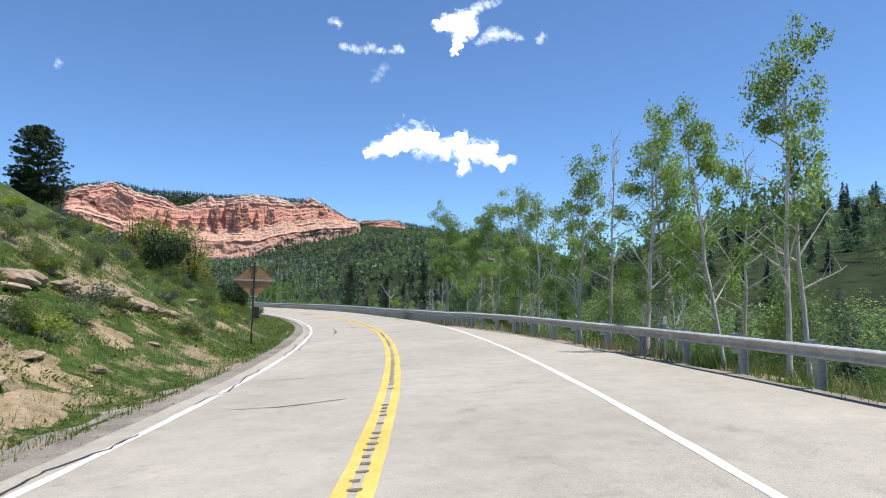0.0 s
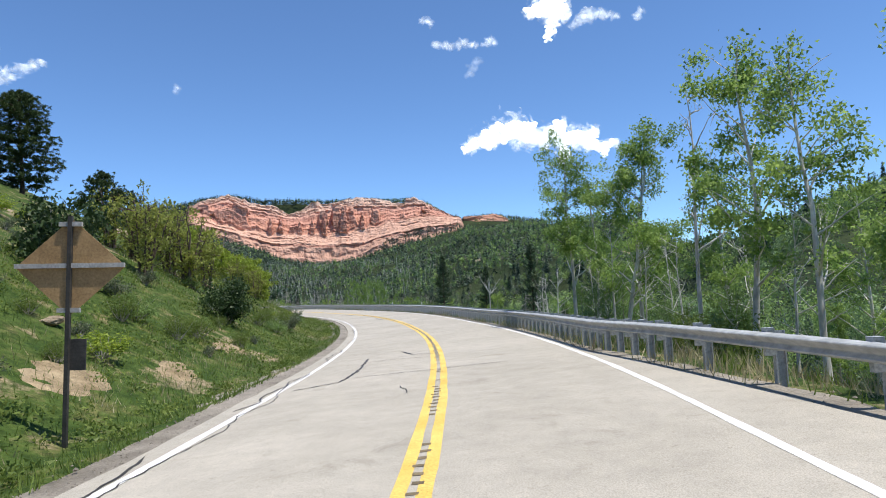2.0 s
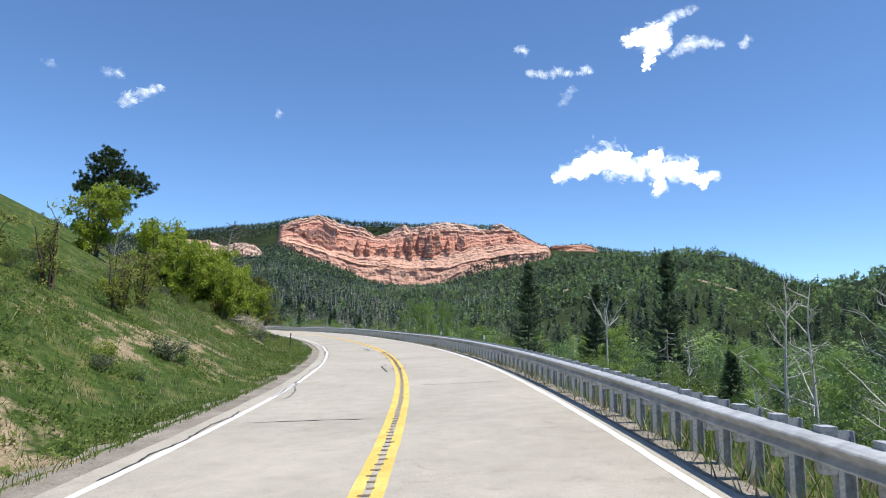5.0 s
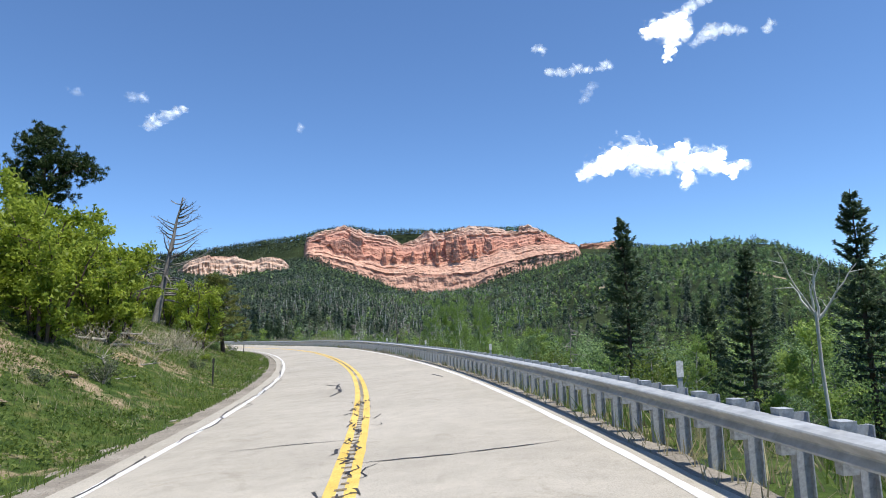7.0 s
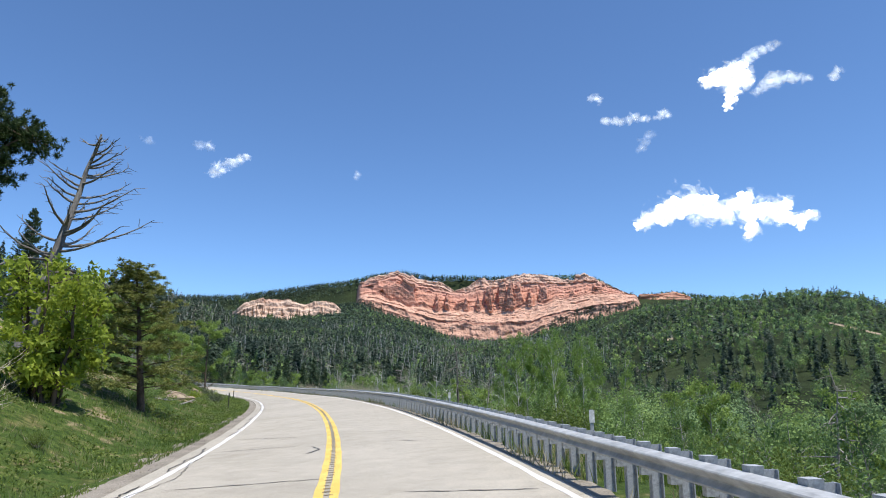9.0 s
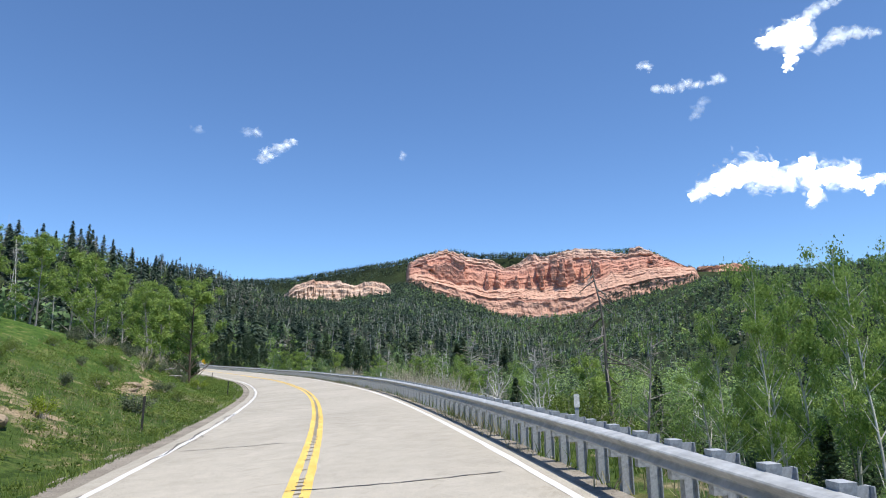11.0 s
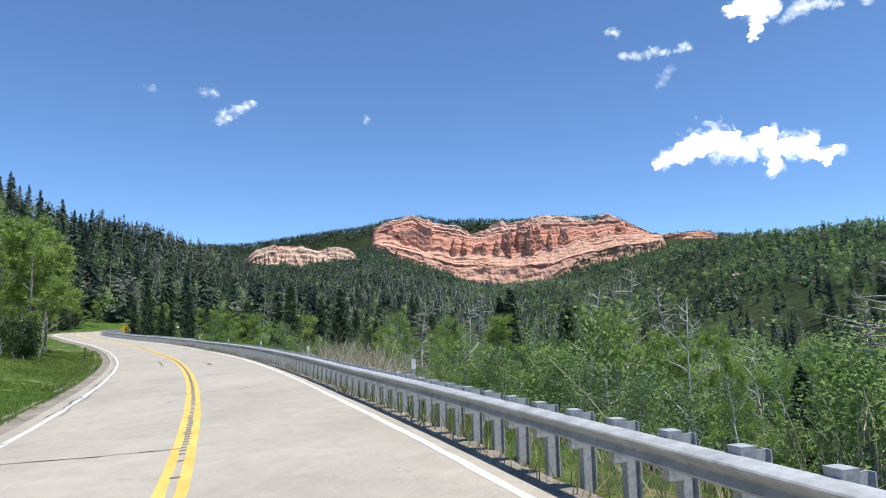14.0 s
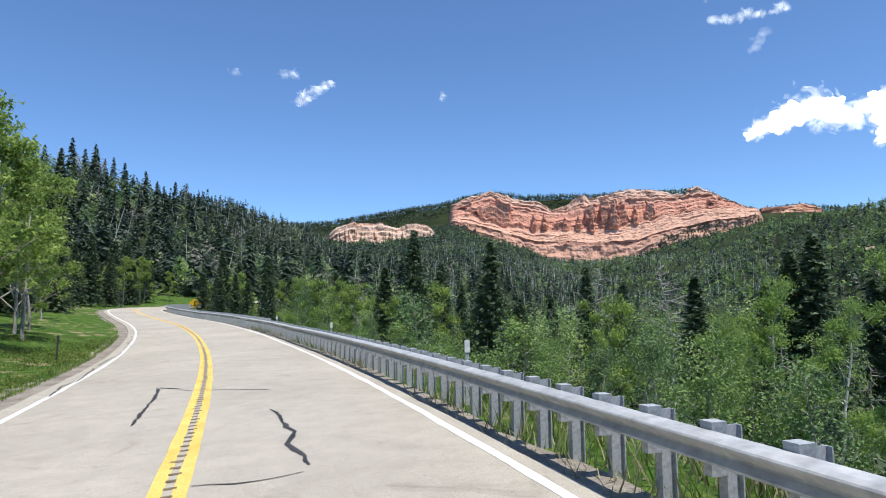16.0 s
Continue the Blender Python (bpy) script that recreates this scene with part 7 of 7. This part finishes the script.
def pebbles(count):
    """Loose stones along both shoulders."""
    s = r3.uniform(-5, 235, count)
    left = r3.random(count) < 0.5
    lat = np.where(left, -3.95 - np.abs(r3.normal(size=count)) * 0.42, rail_lat(s) - 0.30 + 0.3 * r3.normal(size=count))
    lat = np.where(left, np.maximum(lat, -5.4), np.clip(lat, 3.55, 12))
    p = at(s, lat)
    p[:, 2] = np.maximum(terrain(p[:, 0], p[:, 1]), p[:, 2] - 0.045) + 0.004
    k = r3.uniform(0.008, 0.035, (count, 1)) * (0.7 + 0.8 * r3.random((count, 1)) ** 4)
    six = np.array([(1, 0, 0), (0, 1, 0), (-1, 0, 0), (0, -1, 0), (0, 0, 0.7), (0, 0, -0.5)])
    v = p[:, None] + six[None] * k[:, None] * r3.uniform(0.6, 1.4, (count, 6, 3))
    f = np.array([(0, 1, 4), (1, 2, 4), (2, 3, 4), (3, 0, 4), (1, 0, 5), (2, 1, 5), (3, 2, 5), (0, 3, 5)])
    heap = Heap()
    heap.add(v.reshape(-1, 3), (np.arange(count)[:, None, None] * 6 + f[None]).reshape(-1, 3))
    return tagged(new("loose_gravel", heap.mesh("loose_gravel", M["gravel"])), "loose pale stones scattered along the road's shoulders", "gravel", kind="stuff")


pebbles(6000)


def herbs(count):
    """Low leafy weeds in patches over the bank."""
    s = r3.uniform(0, 235, count)
    lat = -4.9 - 10 * r3.random(count) ** 1.2
    keep = fbm(s * 0.8, lat * 0.8, 3, 44) > 0.0
    s, lat = s[keep], lat[keep]
    p = at(s, lat)
    p[:, 2] = terrain(p[:, 0], p[:, 1])
    n, k = len(p), 9
    c = p[:, None] + r3.normal(size=(n, k, 3)) * (0.10, 0.10, 0.03) + np.array([0, 0, 1]) * r3.uniform(0.02, 0.20, (n, k, 1))
    u = r3.normal(size=(n, k, 3)) + (0, 0, 0.3)
    u /= np.linalg.norm(u, axis=2)[..., None]
    w = np.cross(u, r3.normal(size=(n, k, 3)))
    w /= np.linalg.norm(w, axis=2)[..., None] + 1e-9
    z = r3.uniform(0.025, 0.06, (n, k, 1))
    heap = Heap()
    heap.shards(c.reshape(-1, 3), (u * z).reshape(-1, 3), (w * z * 0.6).reshape(-1, 3))
    return tagged(new("weeds", heap.mesh("weeds", M["shrub"])), "low leafy green weeds in patches on the bank", "weeds", kind="stuff")


herbs(30000)
